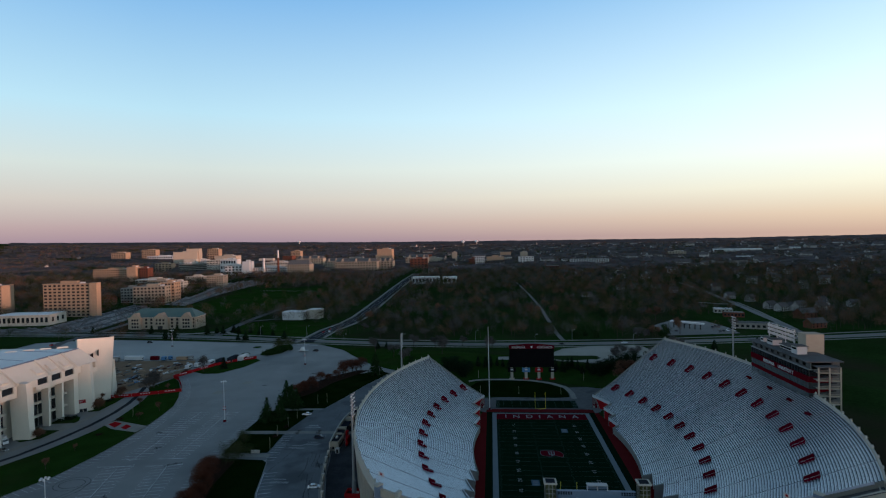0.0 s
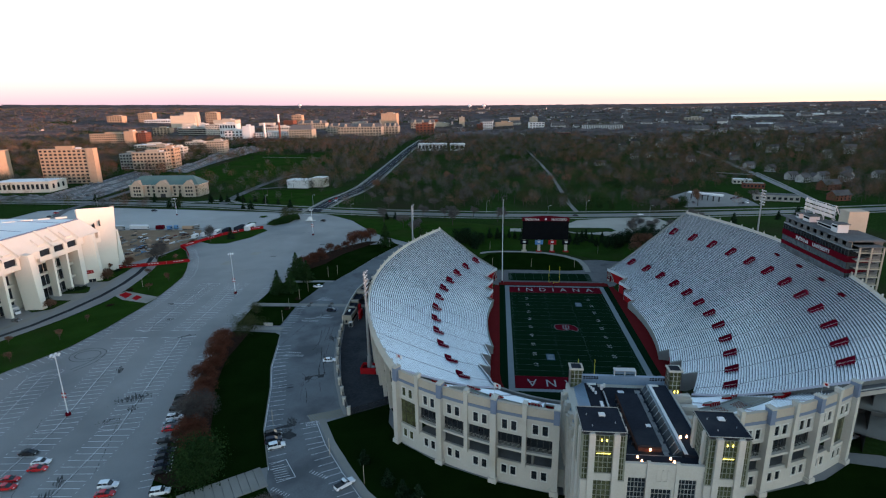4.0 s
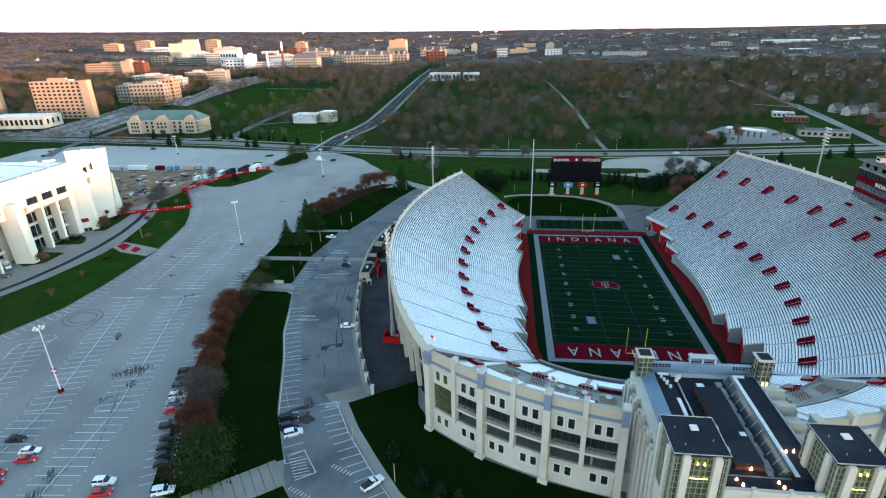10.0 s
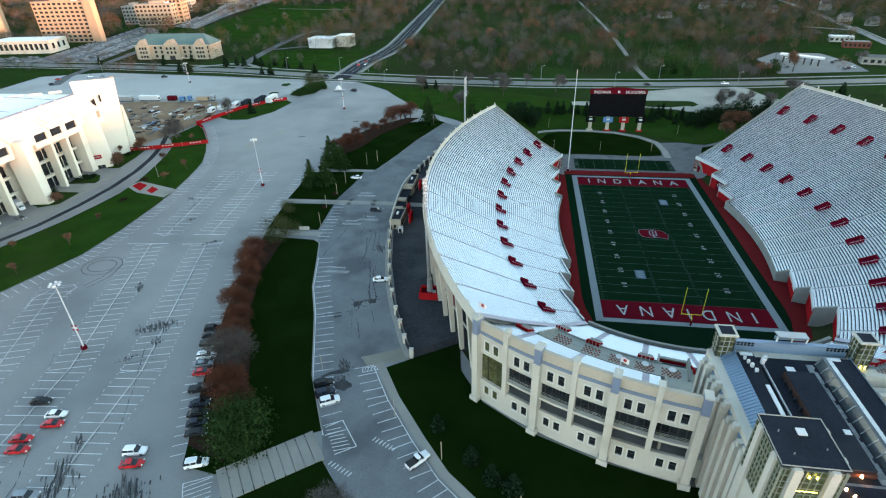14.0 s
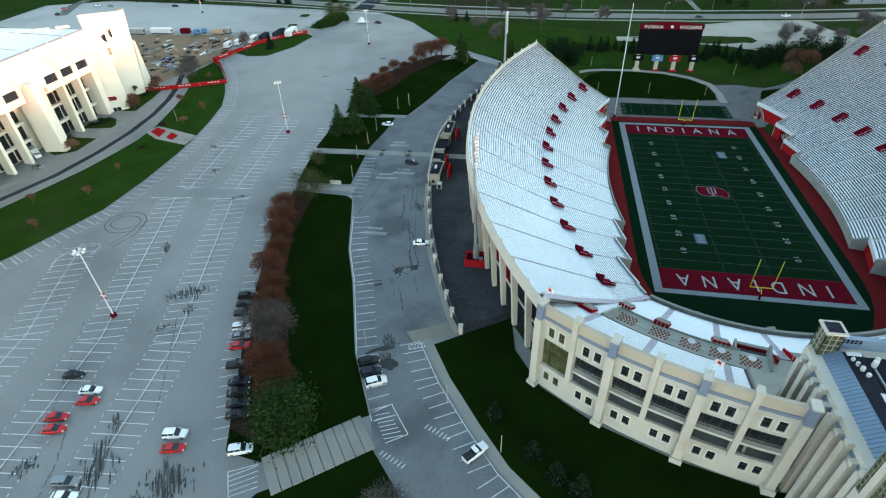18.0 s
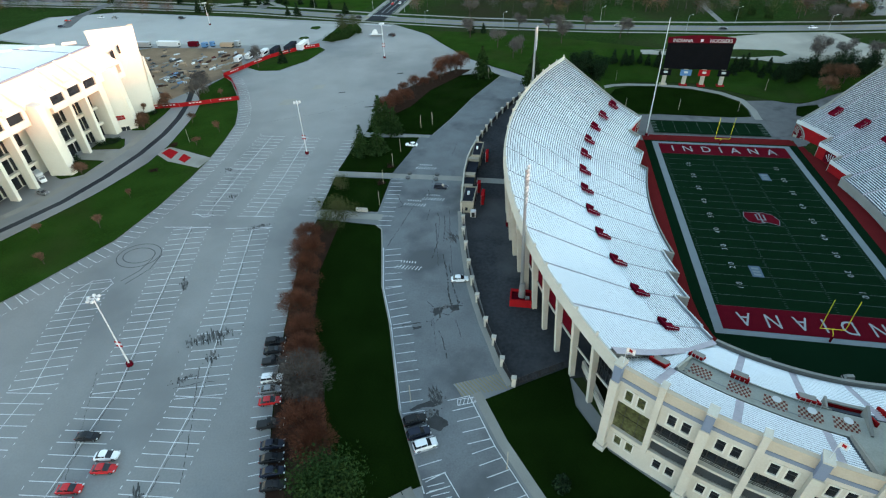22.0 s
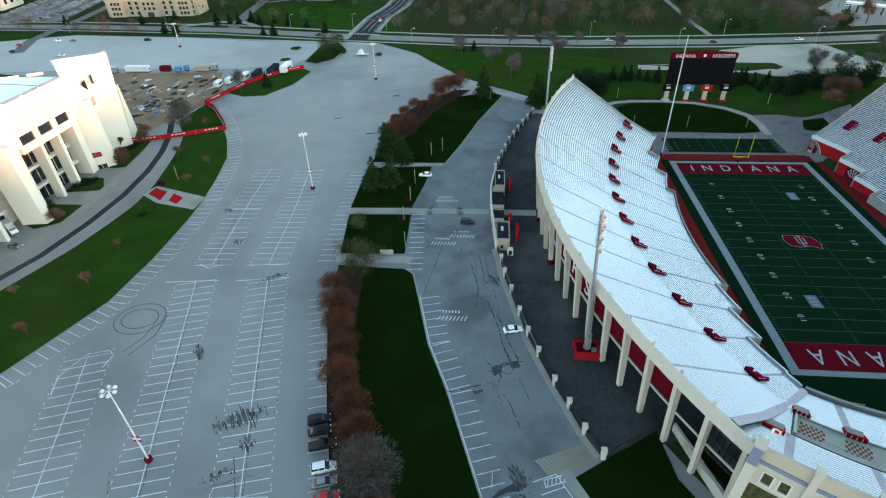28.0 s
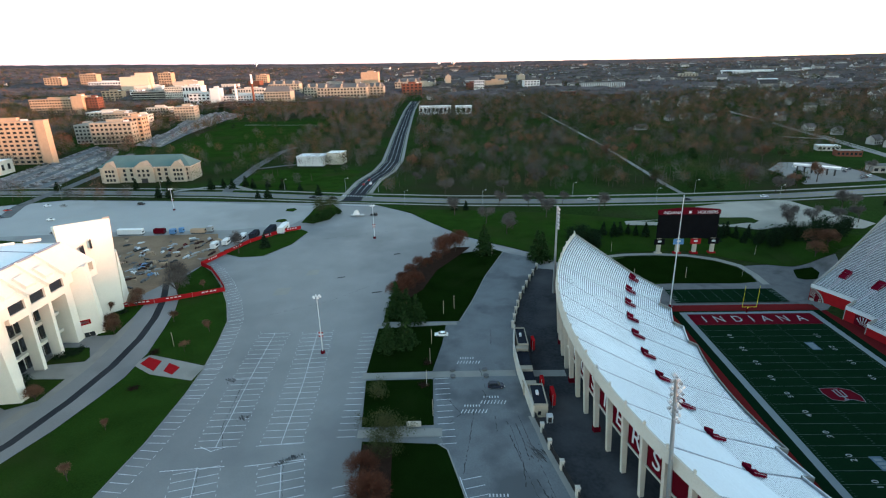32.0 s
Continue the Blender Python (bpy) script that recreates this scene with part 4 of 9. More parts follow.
                ang = radians((d + d1) / 2)
                text_mesh("panel_letter", "HOOSIERS"[k - 11], 6.2, "white_metal", Matrix.Translation(at(rt - .93, (d + d1) / 2, (zt + 14.4) / 2)) @ Matrix.Rotation(-math.pi / 2 - ang, 4, "Z") @ Matrix.Rotation(math.pi / 2, 4, "X"), st, .03)
    return st, at, secs


def degrees_of(metres, r):
    return math.degrees(metres / r)


def corner_bay(at, owner):
    """Dark glazing and a low pale wall below the end of a side stand, next to the stone front."""
    g0 = 6.6
    for a0, a1 in ((-28.3, -29.9), (-29.9, -31.5)):
        pane = Shape().hull([at(178, a0, g0 + 4), at(178, a1, g0 + 4), at(178.4, a1, g0 + 4), at(178.4, a0, g0 + 4)], [at(178, a0, 21), at(178, a1, 21), at(178.4, a1, 21), at(178.4, a0, 21)]).ob("glazing", "glass_dark", owner, "dark glazing under the stand's end")
        bars = Shape()
        for k in range(5):
            a = a0 + (a1 - a0) * k / 4
            bars.bar(at(178.6, a, g0 + 4), at(178.6, a, 21), .09, 4)
        for z in (g0 + 4.2, 14.5, 17.6, 20.8):
            bars.bar(at(178.6, a0, z), at(178.6, a1, z), .09, 4)
        bars.ob("mullion", "frame_dark", pane)
    Shape().hull([at(178, -26.4, g0), at(181.5, -31.5, g0), at(182.2, -31.5, g0), at(178.6, -26.4, g0)], [at(178, -26.4, 9.2), at(181.5, -31.5, 9.8), at(182.2, -31.5, 9.8), at(178.6, -26.4, 9.2)]).ob("base_wall", "limestone", owner, "low pale wall under the stand's end")
    rail = Shape()
    for z in (10.4, 11.0, 11.6):
        rail.bar(at(181.4, -28.0, z), at(181.8, -31.3, z), .05, 4)
    rail.ob("railing", "frame_dark", owner)


west, at_w, _ = side_stand(-1, 26.6, -31.7, 183.2, "curved grandstand with rows of pale aluminium benches and red portals")
east, at_e, _ = side_stand(1, 27.2, -31.2, 198.7, "taller curved grandstand with aluminium benches and two tiers of red portals")
def front_badge(s, atf, far_deg, owner):
    """A quarter disc with pale rings and rays on the red wall at the far corner; right side: a dark doorway and a striped fan too."""
    r = 134 + PITCH * math.ceil((131.5 / math.cos(radians(25)) - 134) / PITCH - .01) - .06

    def on(u, z, lift=0.0):
        return atf(r - .02 - lift, far_deg - degrees_of(u, r), z)
    R = 6.2
    steps = [math.pi / 2 * j / 16 for j in range(17)]
    b = Shape().face(*([on(.15, .2, .02)] + [on(.15 + R * math.cos(q), .2 + R * math.sin(q), .02) for q in steps])).ob("round_badge", "red", owner, "quarter-round red badge with pale rings")
    for q0, q1 in ((5.5, 6.1), (4.9, 5.15), (2.6, 2.9)):
        Shape().quadgrid([[on(.15 + q_ * math.cos(q), .2 + q_ * math.sin(q), .05) for q in steps] for q_ in (q0, q1)]).ob("badge_ring", "concrete", b)
    for k in range(9):
        q = math.pi / 2 * (k + .5) / 9
        Shape().face(*[on(.15 + a * math.cos(q + e), .2 + a * math.sin(q + e), .05) for a, e in ((3.1, -.05), (4.7, -.05), (4.7, .05), (3.1, .05))]).ob("badge_ray", "concrete", b)
    Shape().face(*[on(u, z, .05) for u, z in ((.3, .5), (2.2, .5), (2.2, 1.7), (.3, 1.7))]).ob("badge_panel", "concrete", b)
    if s > 0:
        Shape().face(*[on(u, z, .04) for u, z in ((14.6, 0), (16.6, 0), (16.6, 2.6), (14.6, 2.6))]).ob("doorway", "black", owner, "dark doorway in the red wall")
        r2 = 134 + PITCH * math.ceil((131.5 / math.cos(radians(20.3)) - 134) / PITCH - .01) - .05
        fan = Shape().face(*[atf(r2, 18.6 - degrees_of(u, r2), z) for u, z in ((-.4, .1), (5.6, .1), (6.6, 3.4), (3, 4.4), (-.4, 4.2))]).ob("fan_panel", "red", owner, "red panel with pale radiating stripes")
        for k in range(7):
            q = .25 + 2.5 * k / 7
            Shape().face(*[atf(r2 - .04, 18.6 - degrees_of(3 + a * math.cos(q + e), r2), .2 + a * math.sin(q + e) * 1.1) for a, e in ((.8, -.05), (3.5, -.06), (3.5, .06), (.8, .05))]).ob("fan_stripe", "white", fan)


corner_bay(at_w, west)
front_badge(-1, at_w, 26.6, west)
front_badge(1, at_e, 27.2, east)


# ---------- the curved stone front and its end stands ----------
def np_(r, deg, z):
    a = radians(deg)
    return (r * math.sin(a), NY - r * math.cos(a), z)


def narc(r, a, b, z, step=1.5):
    n = max(1, int(abs(b - a) / step))
    return [np_(r, a + (b - a) * k / n, z) for k in range(n + 1)]


def nbox(s, r0, r1, a, b, z0, z1):
    """A curved block between two radii, two angles and two heights."""
    n = max(1, int(abs(b - a) / 2.2))
    rings = [[np_(r0, d, z0), np_(r1, d, z0), np_(r1, d, z1), np_(r0, d, z1)] for d in [a + (b - a) * k / n for k in range(n + 1)]]
    base = len(s.v)
    for ring in rings:
        s.v.extend(ring)
    for k in range(n):
        p, q = base + 4 * k, base + 4 * k + 4
        for j in range(4):
            s.f.append((p + j, p + (j + 1) % 4, q + (j + 1) % 4, q + j))
    s.f.append((base + 3, base + 2, base + 1, base))
    s.f.append(tuple(base + 4 * n + j for j in range(4)))
    return s


def stone_front(sign):
    b = thing("stadium_facade", "curved cream limestone stadium front with paired windows and piers", "building", "stadium fronts")
    cuts = [36.4 - 4.4 * k for k in range(7)]      # degrees off the middle line
    z0 = 6.3
    for k, (hi, lo) in enumerate(zip(cuts, cuts[1:])):
        a, c = sorted((sign * hi, sign * lo))
        for u, v in ((z0, 9.3), (12.2, 13.2), (20.9, 21.8), (24.9, 26.0)):
            nbox(Shape(), 97.4, 98.2, a, c, u, v).ob("wall_panel", "limestone", b)
        mid, w = (a + c) / 2, math.degrees(1 / 98)
        corner = k == 0
        for u, v, half in ((9.3, 12.2, 0.62), (21.8, 24.9, 0.68)):
            for e0, e1 in ((a, mid - 2.0 * w), (mid - .3 * w, mid + .3 * w), (mid + 2.0 * w, c)):
                nbox(Shape(), 97.4, 98.2, e0, e1, u, v).ob("wall_panel", "limestone", b)
            for sgn in (-1, 1):
                m = mid + sgn * 1.15 * w
                win = nbox(Shape(), 97.9, 98.06, m - .85 * w, m + .85 * w, u, v).ob("window", "glass_olive" if corner else "glass_dark", b, "narrow dark window in a pale surround")
                fr = Shape()
                for e0, e1, y0, y1 in ((m - .87 * w, m - .65 * w, u, v), (m + .65 * w, m + .87 * w, u, v), (m - .87 * w, m + .87 * w, v - .26, v), (m - .87 * w, m + .87 * w, u, u + .28)):
                    nbox(fr, 97.9, 98.3, e0, e1, y0, y1)
                fr.ob("window_frame", "frame_stone", win)
                nbox(Shape(), 98.06, 98.12, m - .65 * w, m + .65 * w, (u + v) / 2 + .2, (u + v) / 2 + .3).ob("glazing_bar", "frame_dark", win)
        if corner:
            nbox(Shape(), 97.3, 97.5, a, c, 13.2, 20.9).ob("glazing", "glass_olive", b, "large olive-tinted glazing")
            mul = Shape()
            for q in (1, 2):
                e = a + (c - a) * q / 3
                nbox(mul, 97.5, 97.56, e - .02, e + .02, 13.2, 20.9)
            nbox(mul, 97.5, 97.56, a, c, 17.0, 17.06)
            mul.ob("mullion", "frame_dark", b)
        else:
            nbox(Shape(), 97.3, 97.4, a, c, 16.9, 20.9).ob("glazing", "glass_dark", b, "dark recessed balcony glazing")
            mul = Shape()
            for q in range(1, 5):
                e = a + (c - a) * q / 5
                nbox(mul, 97.4, 97.5, e - .06, e + .06, 16.9, 20.9)
            nbox(mul, 97.4, 97.48, a, c, 18.2, 18.32)
            mul.ob("mullion", "frame_dark", b)
            rail = Shape()
            for q in range(3):
                nbox(rail, 97.9, 97.96, a, c, 17.5 + q * .35, 17.56 + q * .35)
            rail.ob("railing", "frame_pale", b)
            nbox(Shape(), 96.0, 98.3, a, c, 16.3, 16.9).ob("balcony_slab", "limestone", b)
            # loggia surfaces coloured darker than the front, for the shade of the recess
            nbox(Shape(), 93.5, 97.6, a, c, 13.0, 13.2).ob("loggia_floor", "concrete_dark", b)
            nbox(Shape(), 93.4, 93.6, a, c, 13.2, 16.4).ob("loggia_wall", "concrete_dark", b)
        nbox(Shape(), 97.4, 98.32, a, c, 26.0, 26.75).ob("band", "blue_band", b, "slate blue string course")
        nbox(Shape(), 97.3, 98.15, a, c, 26.75, 29.0).ob("parapet", "limestone_tan", b, "warm tan parapet")
    for k, d in enumerate(cuts):
        big = k % 2 == 0
        w = math.degrees((0.75 if big else 0.5) / 98)
        m = sign * d
        p = Shape()
        if big:
            p.hull([np_(98.0, m - w * 1.4, z0), np_(98.0, m + w * 1.4, z0), np_(99.9, m + w * 1.4, z0), np_(99.9, m - w * 1.4, z0)],
                   [np_(98.0, m - w * 1.4, 8.0), np_(98.0, m + w * 1.4, 8.0), np_(99.7, m + w * 1.4, 8.0), np_(99.7, m - w * 1.4, 8.0)])
            nbox(p, 97.2, 99.4, m - w, m + w, 8.0, 26.0)
            p.ob("pier", "limestone", b, "tall limestone pier")
            nbox(Shape(), 97.2, 99.2, m - w * .9, m + w * .9, 26.0, 29.9).ob("pier_cap", "blue_band", b, "slate grey pier cap")
            nbox(Shape(), 97.1, 99.4, m - w, m + w, 29.9, 30.25).ob("cap_stone", "limestone", b)
        else:
            nbox(p, 97.2, 98.75, m - w, m + w, 12.6, 29.8).ob("pier", "limestone", b, "slim limestone pier")
            nbox(Shape(), 97.1, 98.85, m - w * 1.15, m + w * 1.15, 29.8, 30.2).ob("cap_stone", "limestone", b)
    return b


stone_front(-1)
stone_front(1)


def end_stand(sign):
    st = thing("end_stand", "low curved end stand with aluminium benches and a checkered terrace", "grandstand", "end stands")

    def start(r):
        """Where the rows meet the slanting aisle of the side stand."""
        return float(np.interp(r, (57, 67.9, 81.6, 91, 97.3), (32.6, 34.7, 37.2, 39.2, 36.5)))

    def rise(r):
        return 4.6 + 0.47 * (r - 54)

    def turned(*pair):
        return sorted(sign * v for v in pair)

    wing, upper, deck_z = 33.4, 81.3, 13.1
    for i in range(54):
        r = 57.0 + .75 * i
        z, z2 = rise(r), rise(r + .75)
        hi = start(r) - .1
        cuts = [hi, 26.5, 16.6, 6.5, 0.0] if r < 71 else [hi, wing] if r < upper else [hi, 33.8, 25.3, 15.9, 13.4]
        a, c = turned(cuts[0], cuts[-1])
        Shape().quadgrid([narc(r, a, c, z), narc(r + .75, a, c, z), narc(r + .75, a, c, z2)]).ob("terrace_step", "tread", st)
        for h, l in zip(cuts, cuts[1:]):
            g0 = math.degrees(.7 / r) if l else 0
            g1 = math.degrees(.7 / r) if h != hi else .1
            if l == 6.5 and r > 69:
                continue
            e0, e1 = turned(h - g1, l + g0)
            bench = Shape()
            bench.quadgrid([narc(q, e0, e1, w) for q, w in ((r + .38, z + .38), (r + .38, z + .44), (r + .70, z + .44), (r + .70, z + .38))], close=True)
            bench.quadgrid([narc(q, e0, e1, z + .03) for q in (r + .03, r + .17)])
            bench.ob("bench", "alu", st)
    for h, r0, n in ((26.5, 57.0, 38), (16.6, 57.0, 38), (6.5, 57.0, 38), (33.8, 81.75, 42), (25.3, 81.75, 42), (15.9, 81.75, 42)):
        sh = Shape()
        for i in range(n):
            r = r0 + .375 * i
            z = rise(r0 + .75 * (i // 2)) + (.06 if i % 2 == 0 else .27)
            d = math.degrees(.72 / r)
            sh.quadgrid([[np_(r, sign * h - d, z), np_(r, sign * h + d, z)], [np_(r + .375, sign * h - d, z), np_(r + .375, sign * h + d, z)]])
        sh.ob("aisle_stair", "aisle", st)
    # front wall with a pale coping, the terrace, its parapets and the wall below the upper rows
    a, c = turned(32.6, 0.0)
    nbox(Shape(), 56.4, 57.0, a, c, -.3, 6.9).ob("front_wall", "concrete", st)
    nbox(Shape(), 56.2, 56.95, a, c, 6.9, 7.2).ob("coping", "concrete", st)
    a, c = turned(wing, 5.0)
    nbox(Shape(), 71.9, upper + .2, a, c, 4.0, deck_z).ob("terrace_deck", "terrace", st, "flat concrete terrace")
    a, c = turned(wing, 13.4)
    nbox(Shape(), 71.8, 72.0, a, c, deck_z, deck_z + .35).ob("terrace_parapet", "terrace", st)
    nbox(Shape(), upper - .2, upper + .1, a, c, deck_z, rise(upper) + .25).ob("back_wall", "terrace", st, "concrete wall below the upper rows")
    rail = Shape()
    for m, off in ((29.4, 0), (20.8, 0)):
        e0, e1 = turned(m - 3.4, m + 3.4)
        nbox(rail, upper - .3, upper - .22, e0, e1, rise(upper) + 1.25, rise(upper) + 1.35)
    rail.ob("rail", "steel", st)
    a, c = turned(wing + .3, wing)
    Shape().hull([np_(72, a, 4), np_(72, c, 4), np_(upper, c, 4), np_(upper, a, 4)], [np_(72, a, rise(72) + .7), np_(72, c, rise(72) + .7), np_(upper, c, rise(upper) + .7), np_(upper, a, rise(upper) + .7)]).ob("wing_wall", "terrace", st)
    for m in (31.2, 25.6, 20.7, 16.2, 11.8):
        e0, e1 = turned(m - 1.6, m + 1.6)
        mat_ = nbox(Shape(), 73.1, 75.9, e0, e1, deck_z, deck_z + .03).ob("checkered_mat", "cream_tile", st, "red and cream checkered paving")
        red_ = Shape()
        for i in range(5):
            for k in range(10):
                if (i + k) % 2 == 0:
                    u0, u1 = e0 + (e1 - e0) * k / 10, e0 + (e1 - e0) * (k + 1) / 10
                    red_.quadgrid([[np_(73.1 + .56 * i, u0, deck_z + .036), np_(73.1 + .56 * i, u1, deck_z + .036)], [np_(73.66 + .56 * i, u0, deck_z + .036), np_(73.66 + .56 * i, u1, deck_z + .036)]])
        red_.ob("red_tile", "red_tile", mat_)
    a, c = turned(13.4, 13.1)
    Shape().hull([np_(upper, a, 9), np_(upper, c, 9), np_(97.3, c, 9), np_(97.3, a, 9)], [np_(upper, a, rise(upper) + .8), np_(upper, c, rise(upper) + .8), np_(97.3, c, rise(97.3) + .9), np_(97.3, a, rise(97.3) + .9)]).ob("end_wall", "concrete", st, "sloping concrete end wall")
    a, c = turned(13.1, 7.0)
    nbox(Shape(), upper + .2, 97.4, a, c, 8, deck_z + .004).ob("deck", "terrace", st, "bare concrete deck")
    # red portals: a back wall, two side walls and a pale floor
    for d, r, half in ((35.7, 83.4, 1.7), (33.0, 71.0, 1.5), (26.0, 71.8, 1.7), (16.3, 71.4, 1.8), (4.4, 71.0, 1.6)):
        w = math.degrees(half / r)
        z = rise(r - .8)
        v = Shape()
        for e0, e1 in ((-w, -w * .88), (w * .88, w)):
            v.hull([np_(r - 2.6, sign * d + e0, z - 2), np_(r - 2.6, sign * d + e1, z - 2), np_(r + .2, sign * d + e1, z - 2), np_(r + .2, sign * d + e0, z - 2)],
                   [np_(r - 2.6, sign * d + e0, z - .3), np_(r - 2.6, sign * d + e1, z - .3), np_(r + .2, sign * d + e1, z + 1.5), np_(r + .2, sign * d + e0, z + 1.5)])
        nbox(v, r + .2, r + .45, sign * d - w, sign * d + w, z - 2, z + 1.6)
        v.ob("portal", "red_bright", st, "red walled portal")
        nbox(Shape(), r - 2.5, r + .2, sign * d - w * .87, sign * d + w * .87, z - 2, z + .25).ob("portal_floor", "concrete", st)
        posts = Shape()
        for k in range(5):
            posts.bar(np_(r + .8, sign * d + w * (k / 2 - 1), deck_z), np_(r + .8, sign * d + w * (k / 2 - 1), deck_z + 1.2), .06)
        posts.ob("post", "white_metal", st)
    # the long red wall, its coping, the red stair walls and a sloping concrete cheek
    a, c = turned(13.9, 8.3)
    nbox(Shape(), 69.4, 69.9, a, c, 9, 13.0).ob("red_wall", "red_bright", st, "bright red terrace wall")
    nbox(Shape(), 69.3, 70.0, a, c, 13.0, 13.3).ob("coping", "concrete", st)
    nbox(Shape(), 69.0, 71.8, *turned(14.2, 13.9), 9, 13.6).ob("coping", "concrete", st)
    for d0, d1, r0, r1 in ((8.2, 7.9, 68, 73.5), (5.6, 5.3, 66.5, 72)):
        e0, e1 = turned(d0, d1)
        Shape().hull([np_(r0, e0, 8), np_(r0, e1, 8), np_(r1, e1, 8), np_(r1, e0, 8)], [np_(r0, e0, 11.4), np_(r0, e1, 11.4), np_(r1, e1, deck_z + 1.2), np_(r1, e0, deck_z + 1.2)]).ob("stair_wall", "red_bright", st, "red stair wall")
    e0, e1 = turned(9.2, 8.8)
    Shape().hull([np_(70.4, e0, 8), np_(70.4, e1, 8), np_(76, e1, 8), np_(76, e0, 8)], [np_(70.4, e0, deck_z + 2.0), np_(70.4, e1, deck_z + 2.0), np_(76, e1, deck_z + .3), np_(76, e0, deck_z + .3)]).ob("stair_cheek", "concrete", st, "pale sloping stair cheek")
    flight = Shape()
    for k in range(9):
        nbox(flight, 68.2 + .55 * k, 68.75 + .55 * k, *turned(7.9, 5.7), 8, 10.2 + .28 * k)
    flight.ob("stair_flight", "aisle", st)
    for d in (20.7, 16.2, 11.7):
        x, y, _ = np_(74.1, sign * d, 0)
        ring = [(.8 * math.cos(j * math.pi / 8), .8 * math.sin(j * math.pi / 8)) for j in range(16)]
        tb = thing("round_table", "small white round terrace table", "table", "terrace tables")
        z = deck_z + .03
        Shape().hull([(x + u, y + w, z + .72) for u, w in ring], [(x + u, y + w, z + .78) for u, w in ring]).ob("tabletop", "white_metal", tb)
        Shape().bar((x, y, z), (x, y, z + .74), .06).ob("table_leg", "steel", tb)


end_stand(-1)
end_stand(1)


gt = thing("steel_gate", "small steel rail gate at the end stand's front", "gate")
gx0, gy0 = -20.0, -67.8
Shape().bar((gx0 - 1.6, gy0, 2.6), (gx0 + 1.6, gy0 - .5, 2.6), .06).bar((gx0 - 1.6, gy0, 4.4), (gx0 + 1.6, gy0 - .5, 4.4), .06).ob("rail", "steel", gt)
for k in range(2):
    Shape().bar((gx0 - 1.6 + 3.2 * k, gy0 - .5 * k, 2.2), (gx0 - 1.6 + 3.2 * k, gy0 - .5 * k, 4.5), .06).ob("post", "steel", gt)
MX, MY = -0.7, -68.0
mc = thing("covered_cart", "small grey covered cart on the turf edge", "cart")
Shape().hull([(MX - 1.2, MY - .7, .1), (MX + 1.2, MY - .7, .1), (MX + 1.2, MY + .7, .1), (MX - 1.2, MY + .7, .1)], [(MX - .6, MY - .4, 1.1), (MX + .9, MY - .4, 1.3), (MX + .9, MY + .4, 1.3), (MX - .6, MY + .4, 1.1)]).ob("cover", "concrete", mc)
for k in range(2):
    Shape().bar((MX - .8 + 1.6 * k, MY - .85, .3), (MX - .8 + 1.6 * k, MY + .85, .3), .28, 8).ob("wheel", "rubber", mc)


# ---------- the end building ----------
def grid_window(x0, x1, z0, z1, y, nx, nz, glass, frame, parent, axis="y", bars=0.07):
    """A glazed wall in the plane y (or x, with axis 'x') with mullions standing 10 cm proud."""
    def P(u, d, z):
        return (u, y + d, z) if axis == "y" else (y + d, u, z)
    g_ = Shape().face(P(x0, 0, z0), P(x1, 0, z0), P(x1, 0, z1), P(x0, 0, z1)).ob("glazing", glass, parent)
    s = Shape()
    for k in range(nx + 1):
        u = x0 + (x1 - x0) * k / nx
        s.hull([P(u - bars / 2, .0, z0), P(u + bars / 2, .0, z0), P(u + bars / 2, -.14, z0), P(u - bars / 2, -.14, z0)], [P(u - bars / 2, .0, z1), P(u + bars / 2, .0, z1), P(u + bars / 2, -.14, z1), P(u - bars / 2, -.14, z1)])
    for k in range(nz + 1):
        z = z0 + (z1 - z0) * k / nz
        s.hull([P(x0, 0, z - bars / 2), P(x1, 0, z - bars / 2), P(x1, -.12, z - bars / 2), P(x0, -.12, z - bars / 2)], [P(x0, 0, z + bars / 2), P(x1, 0, z + bars / 2), P(x1, -.12, z + bars / 2), P(x0, -.12, z + bars / 2)])
    s.ob("mullion", frame, g_)
    return g_


eb = thing("end_building", "cream limestone end building with glazed corner towers and dark flat roofs", "building")
X0, X1, YF, YB = -13.4, 15.0, -134.6, -101.5
ZG = 6.3
Shape().box(X0, YF + .4, ZG, 12.2, YB, 28.7).ob("main_block", "limestone", eb)
# roofs
Shape().box(-9.4, -126.5, 28.70, -6.1, -103.6, 30.00).ob("roof", "roof_dark", eb, "dark flat roof strip")
Shape().box(-6.9, -121, 30.00, -6.2, -112, 30.12).ob("roof_edge", "white_metal", eb, "pale paver strip on the roof")
Shape().box(-6.6, -126, 30.00, -6.1, -121, 30.12).ob("roof_edge", "white_metal", eb)
Shape().box(-8.6, -104.4, 30.00, -6.4, -103.7, 30.2).ob("roof_edge", "white_metal", eb)
Shape().box(-6.0, -130.2, 28.70, 7.0, -103.2, 28.82).ob("roof_gutter", "roof_dark", eb, "dark trough round the middle roof")
Shape().box(-2.2, -128.6, 28.82, 2.6, -108.0, 30.10).ob("roof", "roof_dark", eb, "dark raised middle roof")
Shape().box(-2.1, -129.1, 29.0, 2.5, -128.6, 29.75).ob("roof_lantern", "brick_red", eb, "reddish lit end of the middle roof")
Shape().box(-2.45, -128.4, 28.82, -2.22, -108.2, 30.0).ob("roof_wall", "rust_wall", eb, "low reddish wall beside the middle roof")
for k in range(9):
    Shape().box(-2.9, -127 + k * 2.1, 28.84, -2.46, -126.6 + k * 2.1, 29.5).ob("wall_bracket", "frame_dark", eb)
Shape().bar((-4.9, -127, 29.2), (-4.9, -106, 29.2), .22, 8).ob("duct", "steel", eb, "grey duct in the roof trough")
for k in range(26):
